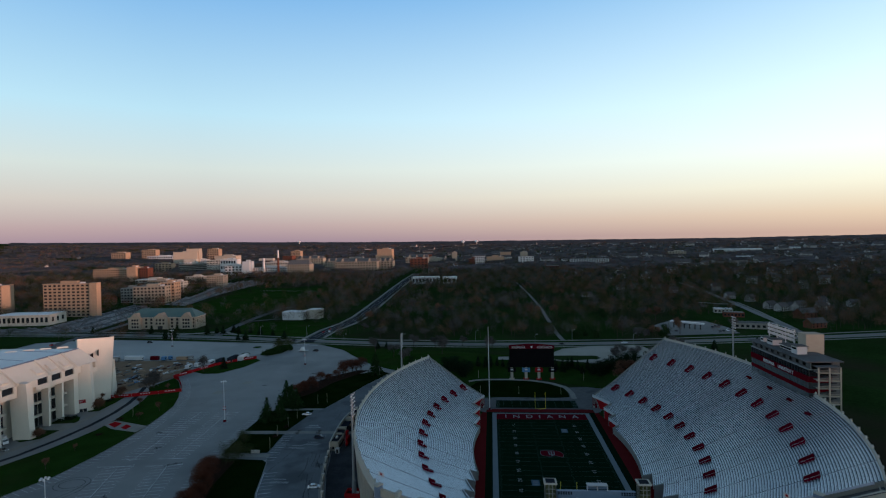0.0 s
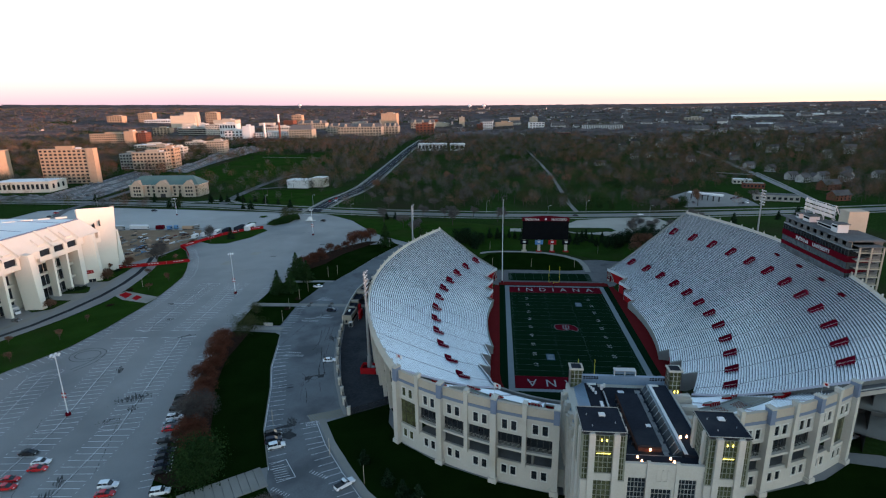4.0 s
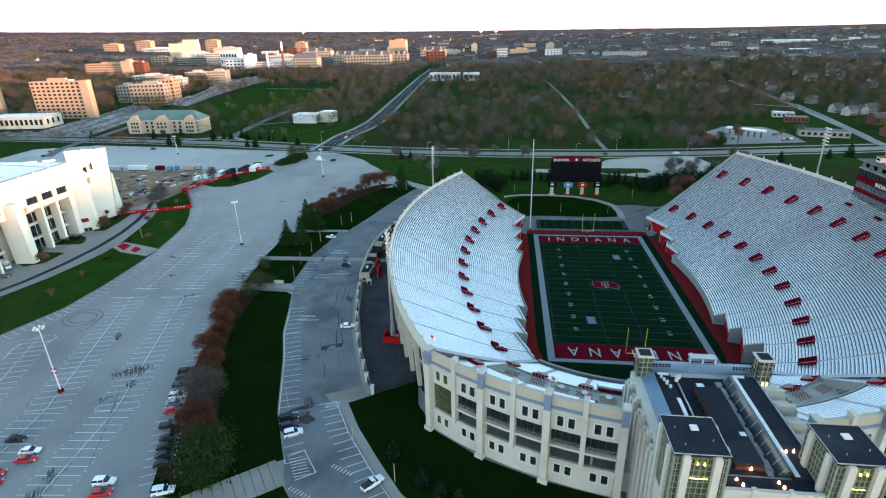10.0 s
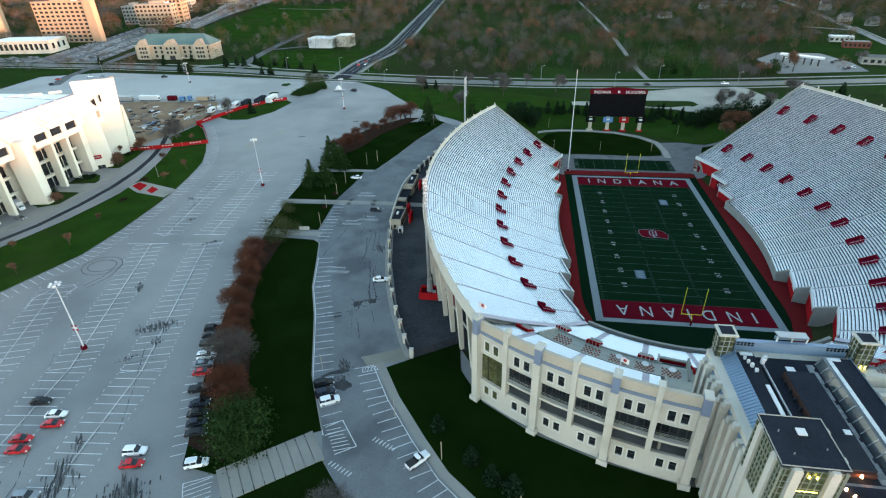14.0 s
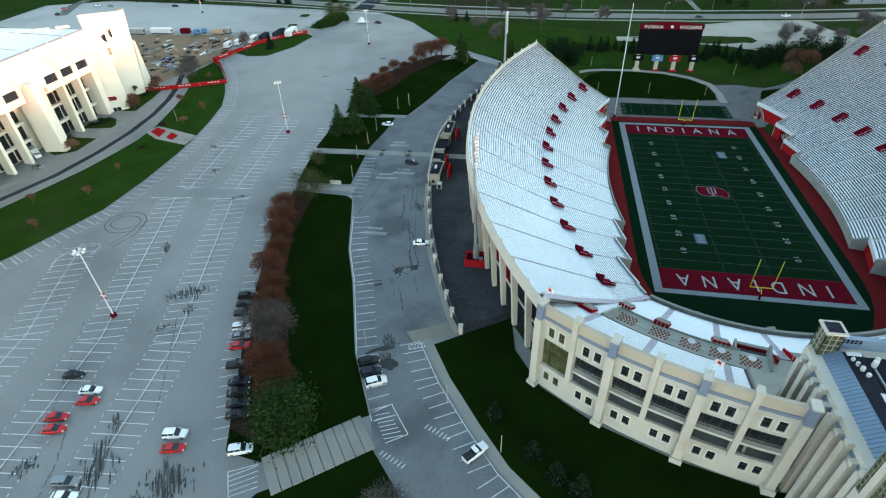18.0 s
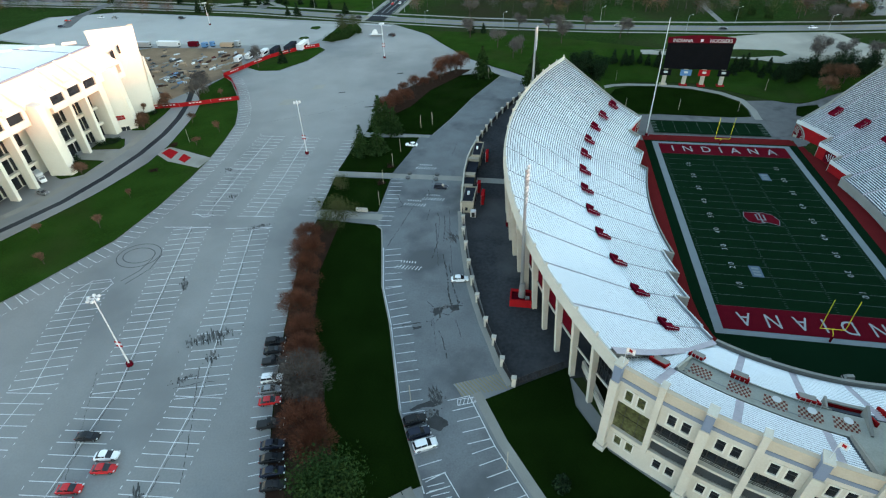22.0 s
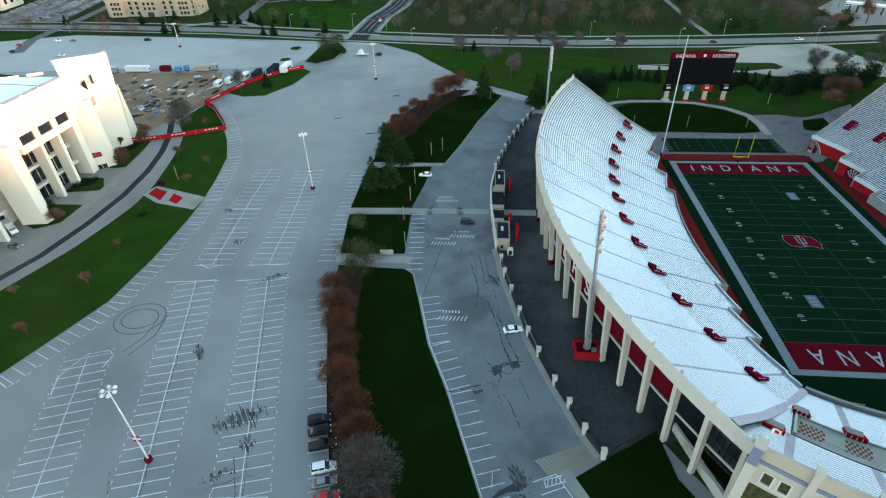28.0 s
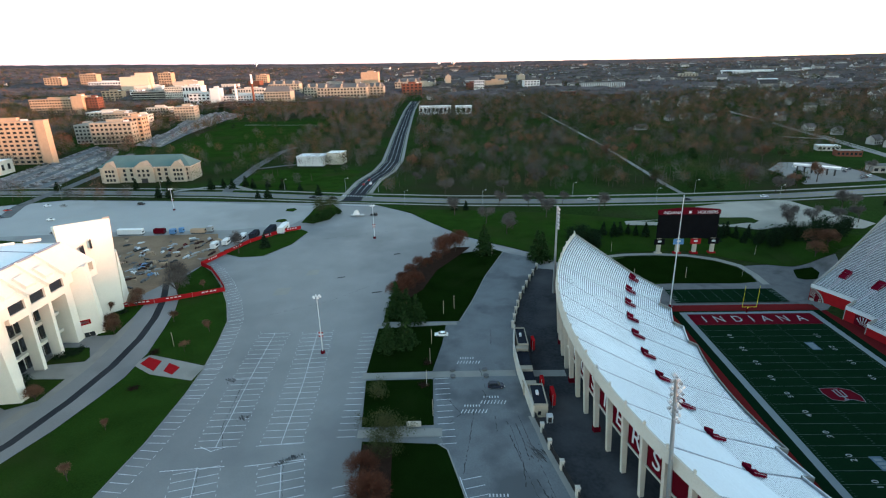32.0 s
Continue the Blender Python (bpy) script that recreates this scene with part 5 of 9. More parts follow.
    w_ = .0 if k % 4 else .35
    Shape().box(2.85, -130 + k * .98, 28.84, 4.1 - w_, -129.1 + k * .98, 29.02).ob("paver", "paver", eb)
Shape().hull([(4.6, -130.2, 28.7), (6.2, -130.2, 28.7), (6.2, -104, 28.7), (4.6, -104, 28.7)], [(5.6, -130.2, 30.35), (6.2, -130.2, 30.35), (6.2, -104, 30.35), (5.6, -104, 30.35)]).ob("roof_glazing", "press_glass", eb, "steep grey-blue glazed band on the roof")
for k in range(12):
    y = -129.6 + k * 2.3
    Shape().hull([(4.55, y, 28.8), (4.75, y, 28.8), (4.75, y + .12, 28.8), (4.55, y + .12, 28.8)], [(5.5, y, 30.35), (5.7, y, 30.35), (5.7, y + .12, 30.35), (5.5, y + .12, 30.35)]).ob("glazing_bar", "steel", eb)
Shape().box(6.2, -131.2, 28.70, 10.6, -103.6, 30.10).ob("roof", "roof_dark", eb, "dark flat roof strip")
for k in range(13):
    Shape().box(6.3, -131 + k * 2.1, 30.10, 7.0, -128.98 + k * 2.1, 30.25).ob("roof_edge", "white_metal", eb, "pale paver strip on the roof")
Shape().box(6.3, -104.4, 30.1, 8.6, -103.7, 30.28).ob("roof_edge", "white_metal", eb)
Shape().box(-6.0, -131.1, 28.82, 6.1, -130.3, 29.1).ob("walk_strip", "paver", eb, "grey paved strip across the roof")
Shape().box(-6.2, -134.4, 28.5, 8.8, -131.1, 29.5).ob("roof", "roof_dark", eb)
Shape().box(-6.4, -134.9, 29.2, 9.0, -134.2, 30.3).ob("front_parapet", "limestone", eb)
for x, y in ((-3.0, -131.9), (-2.4, -133.0), (3.4, -132.0), (3.8, -133), (7.3, -125.4), (8.6, -125.2), (.2, -129.4)):
    d = Shape().hull([(x + .22 * math.cos(q), y + .22 * math.sin(q), 29.50 + .6 * (y > -128)) for q in [j * math.pi / 3 for j in range(6)]], [(x + .12 * math.cos(q), y + .12 * math.sin(q), 29.95 + .6 * (y > -128)) for q in [j * math.pi / 3 for j in range(6)]])
    d.ob("roof_lamp", "lamp_orange", eb, "small glowing roof lamp")
for x, y, w, h in ((1.8, -121.5, 1.0, .1), (-7.6, -107.4, .5, .7), (-7.9, -106.4, .4, .6), (-7.2, -108.6, .5, .5), (-5.4, -106.2, .6, 1.0), (-4.6, -105.2, .5, .8), (-8.2, -105.4, .4, .5), (-1.0, -107.4, 1.4, -.1)):
    Shape().box(x - w / 2, y - w / 2, 29.90, x + w / 2, y + w / 2, 30.10 + h).ob("roof_vent", "white_metal", eb)
# sloping blue metal roof with seams
for lo_, hi_ in ((-13.6, -9.4), (12.0, 10.6)):
    Shape().hull([(lo_, -126.6, 26.8), (hi_, -126.6, 26.8), (hi_, -103, 26.8), (lo_, -103, 26.8)], [(lo_, -126.6, 27.4), (hi_, -126.6, 30.3), (hi_, -103, 30.3), (lo_, -103, 27.4)]).ob("metal_roof", "roof_blue", eb, "sloping blue standing-seam roof")
    for k in range(34):
        y = -126.3 + k * .7
        Shape().hull([(lo_, y, 27.4), (lo_, y + .1, 27.4), (hi_, y + .1, 30.3), (hi_, y, 30.3)], [(lo_, y, 27.52), (lo_, y + .1, 27.52), (hi_, y + .1, 30.42), (hi_, y, 30.42)]).ob("roof_seam", "roof_blue", eb)
# side fins and windows on both long sides
for sx, xs in ((-1, X0), (1, X1)):
    for k in range(10):
        y = -125.4 + k * 2.45
        top = 28.0 - (k % 2) * 1.2
        Shape().box(xs - 2.9 if sx > 0 else xs - 1.3, y - .55, ZG, xs + 1.3 if sx > 0 else xs, y + .55, top).ob("fin", "limestone", eb, "vertical limestone fin")
        Shape().box(xs - 2.7 if sx > 0 else xs - .9, y - .5, top, xs + .9 if sx > 0 else xs, y + .5, top + .8).ob("fin_cap", "limestone", eb)
        if k < 9:
            for z in (9, 13.5, 18, 22.5):
                g0 = Shape().box(12.2 if sx > 0 else xs - .12, y + .75, z, 12.32 if sx > 0 else xs, y + 1.75, z + 2.4)
                g0.ob("window", "glass_dark", eb)


def corner_tower(x0, x1):
    y0, y1, zt = -135.3, -126.2, 36.8
    t_ = thing("corner_tower", "square limestone tower with olive glazed corners and dark flat roof", "tower", "front towers")
    Shape().box(x0 + .5, y0 + .5, ZG, x1 - .5, y1 - .1, 36.4).ob("core", "concrete_dark", t_)
    m0, m1 = x0 + 2.45, x1 - 2.45
    for a, b in ((x0 + 1.3, m0), (m1, x1 - 1.3)):
        Shape().box(a, y0 - .5, ZG, b, y0 + .6, 36.7).ob("pier", "limestone", t_, "limestone pier")
        Shape().box(a + .1, y0 - .42, 36.7, b - .1, y0 + .12, 37.0).ob("pier_top", "limestone", t_)
    # middle glazing in storeys with stone bands
    for z0, z1, nz in ((28.0, 36.4, 7), (21.6, 26.4, 4), (16.2, 20.0, 3), (9.4, 14.6, 3)):
        grid_window(m0, m1, z0, z1, y0 + .3, 4, nz, "glass_olive", "frame_olive", t_, bars=.09)
    for z0, z1 in ((26.4, 28.0), (20.0, 21.6), (14.6, 16.2), (ZG, 9.4)):
        Shape().box(m0, y0 - .05, z0, m1, y0 + .6, z1).ob("stone_band", "limestone", t_)
    for a, b in ((x0, x0 + 1.3), (x1 - 1.3, x1)):
        grid_window(a, b, 26.4, 36.4, y0 + .3, 2, 8, "glass_olive", "frame_olive", t_, bars=.09)
        Shape().box(a, y0 - .1, ZG, b, y0 + .6, 26.4).ob("corner_stone", "limestone", t_)
    for xs in (x0, x1):
        e = .3 if xs == x0 else -.3
        for a, b in ((y0 + .3, y0 + 1.6), (y0 + 2.7, y1 - 2.6), (y1 - 1.5, y1 - .1)):
            g_ = Shape().box(min(xs + e, xs + e * .6), a, 26.4, max(xs + e, xs + e * .6), b, 36.4).ob("glazing", "glass_olive", t_)
            fr = Shape()
            for k in range(9):
                z = 26.4 + 1.25 * k
                fr.box(min(xs, xs + e), a, z - .05, max(xs, xs + e), b, z + .05)
            n = max(2, round((b - a) / .8))
            for k in range(n + 1):
                yy = a + (b - a) * k / n
                fr.box(min(xs, xs + e), yy - .05, 26.4, max(xs, xs + e), yy + .05, 36.4)
            fr.ob("mullion", "frame_olive", g_)
        for a, b in ((y0 + 1.6, y0 + 2.7), (y1 - 2.6, y1 - 1.5)):
            Shape().box(min(xs - e * 1.4, xs + 4 * e), a, ZG, max(xs - e * 1.4, xs + 4 * e), b, 36.7).ob("pier", "limestone", t_, "limestone pier")
            Shape().box(min(xs - e * 1.2, xs - e * .4), a + .1, 36.7, max(xs - e * 1.2, xs - e * .4), b - .1, 37.0).ob("pier_top", "limestone", t_)
        Shape().box(min(xs, xs + 3 * e), y0 + .6, ZG, max(xs, xs + 3 * e), y1, 26.4).ob("side_wall", "limestone", t_)
    Shape().box(x0 - .1, y0 + .2, zt, x1 + .1, y1 + .1, zt + .25).ob("roof", "roof_dark", t_, "dark flat tower roof")
    rim_ = Shape()
    for u0, v0, u1, v1 in ((x0 - .1, y0 + .2, x1 + .1, y0 + .32), (x0 - .1, y1 - .02, x1 + .1, y1 + .1), (x0 - .1, y0 + .32, x0 + .02, y1 - .02), (x1 - .02, y0 + .32, x1 + .1, y1 - .02)):
        rim_.box(u0, v0, zt + .25, u1, v1, zt + .37)
    rim_.ob("roof_rim", "frame_pale", t_)
    Shape().box((x0 + x1) / 2 - .1, y1 - 3.4, zt + .25, (x0 + x1) / 2 + 1.1, y1 - 2.2, zt + .5).ob("skylight", "white_metal", t_, "white roof hatch")
    for x, y in ((x0 + 2.2, y0 + 2.2), (x1 - 1.6, y0 + 3.4), (x0 + 1.6, y1 - 3.0)):
        Shape().bar((x, y, zt + .25), (x, y, zt + .6), .1, 6).ob("roof_pipe", "steel", t_)
    for x in ((x0 + x1) / 2 - .5, (x0 + x1) / 2 + .5):
        Shape().bar((x, y0 + .05, 35.2), (x, y0 + .05, 35.6), .13).ob("lamp", "lamp_yellow", t_, "yellow lamp behind the glazing")
    Shape().box(m0 + .4, y0 + .05, 32.38, m1 - .4, y0 + .12, 32.48).ob("light_strip", "lamp_yellow", t_)
    return t_


corner_tower(-14.6, -6.2)
corner_tower(8.9, 16.6)
# front between the towers
for x0, x1, z1 in ((-5.3, -1.9, 27.0), (-.7, 3.1, 24.6), (4.3, 7.7, 27.0)):
    grid_window(x0, x1, ZG, z1, YF + .15, 5, int((z1 - ZG) / 1.15), "glass_dark", "frame_pale", eb)
for x0, x1, z0, z1 in ((-6.4, 8.9, 27.6, 29.2), (-1.9, -.7, ZG, 27.6), (3.1, 4.3, ZG, 27.6), (-.7, 3.1, 24.6, 27.6), (-6.4, -5.3, ZG, 27.6), (7.7, 8.9, ZG, 27.6), (-5.3, -1.9, 27.0, 27.6), (4.3, 7.7, 27.0, 27.6)):
    Shape().box(x0, YF - .2, z0, x1, YF + .5, z1).ob("front_stone", "limestone", eb)
for x0, x1 in ((-1.9, -1.2), (3.6, 4.3)):
    Shape().box(x0, YF - .5, ZG, x1, YF + .2, 30.8).ob("pier", "limestone", eb)
rel = Shape()
for x in (.2, 1.2, 2.2):
    rel.box(x - .14, YF - .3, 26.4, x + .14, YF - .18, 29.0)
rel.box(.06, YF - .3, 26.2, 2.34, YF - .18, 26.5).ob("carved_emblem", "limestone", eb, "carved fork emblem")
# towards the field: balcony wall, pale canopy, lantern towers
Shape().box(-9.4, -101.5, 20, 11.0, -100.6, 31.0).ob("balcony_wall", "balcony_blue", eb, "pale steel-blue balcony wall")
for x0, x1 in ((-9.4, -5.2), (7.0, 11.0)):
    for k in range(6):
        for j in range(2):
            Shape().box(x0 + .3 + k * .65, -101.6, 30.1 + j * .45, x0 + .75 + k * .65, -101.45, 30.4 + j * .45).ob("balcony_window", "glass_dark", eb)
Shape().box(-1.4, -101.2, 32.2, 4.0, -99.4, 32.4).ob("canopy", "steel", eb, "white canopy over the balcony")
for x in (-1.3, 1.3, 3.9):
    Shape().box(x - .12, -101, 31.0, x + .12, -100.8, 32.2).ob("canopy_post", "white_metal", eb)
Shape().box(-1.4, -100.2, 31.0, 4.0, -99.9, 31.7).ob("canopy_panel", "roof_blue", eb)
for xc, yc in ((-11.2, -102.2), (12.9, -101.8)):
    lt = thing("lantern_tower", "slim glazed lantern tower glowing yellow inside", "tower", "lantern towers")
    Shape().box(xc - 1.5, yc - 1.5, ZG, xc + 1.5, yc + 1.5, 27.5).ob("shaft", "limestone", lt)
    Shape().box(xc - 1.3, yc - 1.3, 27.5, xc + 1.3, yc + 1.3, 33.6).ob("glass_core", "glass_olive", lt)
    fr = Shape()
    for k in range(4):
        e = -1.4 + k * 2.8 / 3
        for u, v in ((e, -1.4), (e, 1.4), (-1.4, e), (1.4, e)):
            fr.box(xc + u - .06, yc + v - .06, 27.5, xc + u + .06, yc + v + .06, 33.6)
    for k in range(6):
        z = 27.5 + 1.22 * k
        for u0, v0, u1, v1 in ((-1.45, -1.45, 1.45, -1.35), (-1.45, 1.35, 1.45, 1.45), (-1.45, -1.35, -1.35, 1.35), (1.35, -1.35, 1.45, 1.35)):
            fr.box(xc + u0, yc + v0, z - .05, xc + u1, yc + v1, z + .05)
    fr.ob("mullion", "frame_pale", lt)
    Shape().box(xc - 1.7, yc - 1.7, 33.6, xc + 1.7, yc + 1.7, 33.95).ob("cap", "limestone", lt)
    Shape().box(xc - 1.2, yc - 1.2, 33.95, xc + 1.2, yc + 1.2, 34.05).ob("roof", "roof_dark", lt)
    for u, v in ((-.8, -1.42), (.1, -1.42), (.9, -1.42), (-1.42, -.6), (-1.42, .5)):
        Shape().box(xc + u - .13, yc + v - .05, 27.8, xc + u + .13, yc + v + .05, 28.5).ob("lamp", "lamp_yellow", lt, "small yellow lamp")

# ---------- press box on the taller stand ----------
pb = thing("press_box", "long grey and red glazed press box with white lettering", "press box")
PX0, PX1, PY0, PY1 = 95.8, 107.5, -28.6, 17.4
Shape().box(PX0 + .8, PY0 + .2, 30.5, PX1, PY1, 48.0).ob("core", "concrete_dark", pb)
for z0, z1, mat_, d, lab in ((31.6, 35.5, "press_glass", .35, "grey lower glazing"), (35.5, 37.0, "red", .1, "dark red band"), (37.0, 39.6, "press_glass", .35, "grey middle glazing"), (39.6, 41.9, "red", 0, "dark red sign band"),
                             (41.9, 44.4, "glass_dark", .5, "dark window strip"), (44.4, 44.8, "steel", .1, ""), (44.8, 47.5, "frame_pale", 1.0, "grey upper wall set back")):
    Shape().box(PX0 + d, PY0, z0, PX0 + 1.2, PY1, z1).ob("band", mat_, pb, lab)
    Shape().box(PX0 + 1.2, PY0 - (.3 - d * .5), z0, PX1 - 3, PY0 + .2, z1).ob("end_band", mat_, pb)
for k in range(24):
    y = PY0 + (PY1 - PY0) * k / 23
    for z0, z1 in ((31.6, 35.5), (37.0, 39.6), (41.9, 44.4)):
        Shape().box(PX0 + .25, y - .05, z0, PX0 + .5, y + .05, z1).ob("mullion", "frame_dark", pb)
for k in range(9):
    y = PY0 + 3 + k * 4.8
    Shape().box(PX0 + .8, y, 45.3, PX0 + 1.1, y + 2.2, 46.8).ob("window", "glass_dark", pb)
Shape().box(PX0 - .9, PY0 - .8, 47.5, PX1 + 1, PY1 + .6, 47.9).ob("roof", "concrete_dark", pb, "pale flat roof with overhang")
text_mesh("sign_letters", "INDIANA     UNIVERSITY", 2.1, "white_metal", Matrix.Translation((PX0 - .1, -6.5, 40.75)) @ Matrix.Rotation(-math.pi / 2, 4, "Z") @ Matrix.Rotation(math.pi / 2, 4, "X") @ Matrix.Diagonal((1.05, 1, 1, 1)), pb, .05)
for y0, y1, z, x0, x1 in ((2, 7, 50.4, 98, 102), (-12, -2, 49.6, 99, 105), (-17, -13, 51.2, 98, 102), (10, 12.5, 50, 98, 101)):
    h = Shape().box(x0, y0, 47.9, x1, y1, z).ob("roof_hut", "white_metal", pb, "white roof hut")
    Shape().box(x0 - .05, y0 + .4, z - 1.3, x0 + .1, y1 - .4, z - .5).ob("window", "glass_dark", h)
    Shape().box(x0 - .4, y0 - .4, z, x1 + .4, y1 + .4, z + .2).ob("hut_roof", "concrete_dark", h)
# stair tower and lift shaft at its end
for k in range(5):
    z = 32 + 3.0 * k
    Shape().box(97.5, -32.4, z, 105.5, -30.6, z + .3).ob("stair_landing", "limestone_tan", pb)
    Shape().hull([(97.5, -30.4, z), (97.5, -28.9, z), (105.5, -28.9, z + 1.5), (105.5, -30.4, z + 1.5)], [(97.5, -30.4, z + .25), (97.5, -28.9, z + .25), (105.5, -28.9, z + 1.75), (105.5, -30.4, z + 1.75)]).ob("stair_flight", "concrete_dark", pb)
    Shape().bar((97.5, -32.4, z + 1.1), (105.5, -32.4, z + 1.1), .07).ob("stair_rail", "limestone_tan", pb)
for x, y in ((97.5, -32.4), (105.5, -32.4), (101.5, -32.4)):
    Shape().box(x - .22, y - .22, 29, x + .22, y + .22, 46.5).ob("post", "limestone_tan", pb)
Shape().box(97.2, -32.7, 46.2, 105.8, -28.8, 46.5).ob("stair_roof", "concrete_dark", pb)
Shape().box(104.4, -12, 40, 111.5, -6, 55.3).ob("lift_shaft", "limestone_tan", pb, "tan lift shaft catching the last sun")
# lamp rack on the roof
lr = thing("lamp_rack", "rack of floodlights on a white steel frame", "floodlights")
fr = Shape()
for y in (-3, 4, 11, 18):
    fr.bar((104.5, y, 47.9), (104.5, y, 56.0), .16).bar((104.5, y, 55.6), (108.5, y, 47.9), .12)
for z in (50.6, 52.3, 54.0, 55.7):
    fr.bar((104.5, -4, z), (104.5, 18.6, z), .1)
fr.ob("frame", "white_metal", lr)
for z in (50.8, 52.5, 54.2):
    for k in range(12):
        y = -3.6 + k * 1.85
        Shape().box(103.8, y, z, 104.3, y + 1.2, z + 1.0).ob("floodlight", "white_metal", lr)
for k in range(4):
    Shape().box(-.4, -1.5, 0, .9, 1.5, .8, Matrix.Translation(at_e(191.8, 4.5 - 5.2 * k, rake(191.8)))).ob("camera_pit", "red", east, "small red camera pit")
pb.location = lr.location = (.6, 3.2, 0)

# ---------- scoreboard ----------
sb = thing("scoreboard", "large black scoreboard with red header on cream posts", "scoreboard")
SY = 120.0
Shape().box(-14.6, SY - .6, 10.6, 15.2, SY + 1.2, 23.2).ob("screen", "black", sb, "blank black screen")
Shape().hull([(-14.9, SY - .8, 23.2), (15.5, SY - .8, 23.2), (15.5, SY + 1.3, 23.2), (-14.9, SY + 1.3, 23.2)], [(-14.9, SY - .8, 25.3), (15.5, SY - .8, 25.3), (15.5, SY + 1.3, 25.3), (-14.9, SY + 1.3, 25.3)]).ob("header", "red", sb, "dark red header")
Shape().hull([(-14.9, SY - .8, 25.3), (15.5, SY - .8, 25.3), (15.5, SY + 1.3, 25.3), (-14.9, SY + 1.3, 25.3)], [(-3, SY - .8, 26.3), (3.5, SY - .8, 26.3), (3.5, SY + 1.3, 26.3), (-3, SY + 1.3, 26.3)]).ob("header_top", "red", sb)
for body_, x in (("INDIANA", -8.4), ("HOOSIERS", 9.0)):
    text_mesh("header_letters", body_, 2.2, "white_metal", Matrix.Translation((x, SY - .88, 24.2)) @ Matrix.Rotation(math.pi / 2, 4, "X"), sb, .04)
Shape().box(-.3, SY - .95, 23.8, .9, SY - .8, 25.0).ob("badge", "white_metal", sb)
for x, m_, lab in ((-13.2, "black", "dark panel"), (-3.6, "tarp_blue", "blue panel"), (5.0, "red_bright", "red panel"), (14.0, "black", "black panel")):
    Shape().box(x - .9, SY - .5, 1.5, x + .9, SY + .8, 10.6).ob("post", "limestone_tan", sb, "cream post")
    Shape().box(x - 2.6, SY - .8, 7.4, x + 2.6, SY - .52, 10.3).ob("panel", m_, sb, lab)
    Shape().box(x - .9, SY - .9, 8.6, x + .9, SY - .82, 9.6).ob("panel_mark", "white_metal", sb)
    Shape().box(x - 1.7, SY - 1.1, 1.2, x + 1.7, SY + 1.4, 3.0).ob("post_base", "red_bright" if x > -10 else "limestone_tan", sb)

# flagpole at the track corner
fp = thing("flagpole", "very tall slim white flagpole", "flagpole")
Shape().bar((-28.2, 62.6, 0), (-28.2, 62.6, 47.5), .28, 8, .12).ob("pole", "white_metal", fp)
Shape().bar((-28.2, 62.6, 0), (-28.2, 62.6, .9), .6, 8).ob("pole_base", "red", fp)


# ---------- floodlight masts ----------
def mast(x, y, ztop, base_red, lean=(0, 0)):
    z0 = land(x, y)
    foot_x, foot_y = x, y
    x, y = x + lean[0], y + lean[1]
    m_ = thing("floodlight_mast", "tall steel mast with clustered floodlights" + (" on a red base" if base_red else ""), "floodlight mast", "floodlight masts")
    Shape().bar((foot_x, foot_y, z0), (x, y, ztop), .55, 10, .3).ob("pole", "steel", m_)
    if base_red:
        x, y = foot_x, foot_y
        for x0, y0, x1, y1 in ((-2.9, -2.4, 2.6, -2.0), (-2.9, 1.6, 2.6, 2.0), (-2.9, -2.0, -2.5, 1.6), (2.2, -2.0, 2.6, 1.6)):
            Shape().box(x + x0, y + y0, z0, x + x1, y + y1, z0 + 2.3).ob("base_wall", "red_bright", m_, "red base wall")
        Shape().box(x - 2.5, y - 2.0, z0, x + 2.2, y + 1.6, z0 + 1.5).ob("base_block", "red", m_)
        Shape().box(x + .9, y - 1.6, z0 + 1.5, x + 1.9, y - .8, z0 + 2.6).ob("cabinet_box", "steel", m_)
        Shape().bar((x, y, z0 + 1.7), (x, y, z0 + 6), .9, 10, .7).ob("collar", "steel", m_)
    x, y = foot_x + lean[0], foot_y + lean[1]
    rnd = random.Random(int(x * 7 + y))
    for k in range(6):
        z = ztop - .4 - k * 1.5
        Shape().bar((x, y - 2.3, z), (x, y + 2.3, z), .08).ob("crossarm", "steel", m_)
        for j in range(5):
            yy = y - 2.1 + j * 1.05
            a = Matrix.Translation((x + .45, yy, z + .1)) @ Matrix.Rotation(radians(rnd.uniform(20, 45)), 4, "Y")
            Shape().box(-.15, -.27, -.28, .2, .27, .28, a).ob("floodlight", "steel" if (j + k) % 2 else "white_metal", m_)


mast(-75.7, -59.6, 43.4, True, (-1.0, 3.0))
mast(-77.9, 57.0, 45.0, False)
mast(113, 78, 50, False)
mast(110, -78, 50, False)


def lot_lamp(x, y, tall):
    z0 = land(x, y)
    l_ = thing("parking_lamp", "tall white parking-lot lamp post with red base and banner", "lamp post", "parking lamps")
    Shape().bar((x, y, z0), (x, y, z0 + .9), .75, 10).ob("base", "red", l_, "red painted concrete base")
    Shape().bar((x, y, z0 + .9), (x, y, z0 + tall), .2, 8, .11).ob("pole", "white_metal", l_)
    for k in range(3):
        Shape().box(x - .75, y - .05, z0 + 6.1 + k * .62, x + .75, y + .05, z0 + 6.55 + k * .62).ob("banner", "red_bright" if k % 2 == 0 else "white_metal", l_)
    for k in range(6):
        a = k * math.pi / 3
        Shape().bar((x, y, z0 + tall), (x + 1.0 * math.cos(a), y + 1.0 * math.sin(a), z0 + tall + .1), .05).ob("arm", "white_metal", l_)
        Shape().hull([(x + c + 1.15 * math.cos(a), y + d + 1.15 * math.sin(a), z0 + tall - .2) for c, d in ((-.3, -.3), (.3, -.3), (.3, .3), (-.3, .3))],
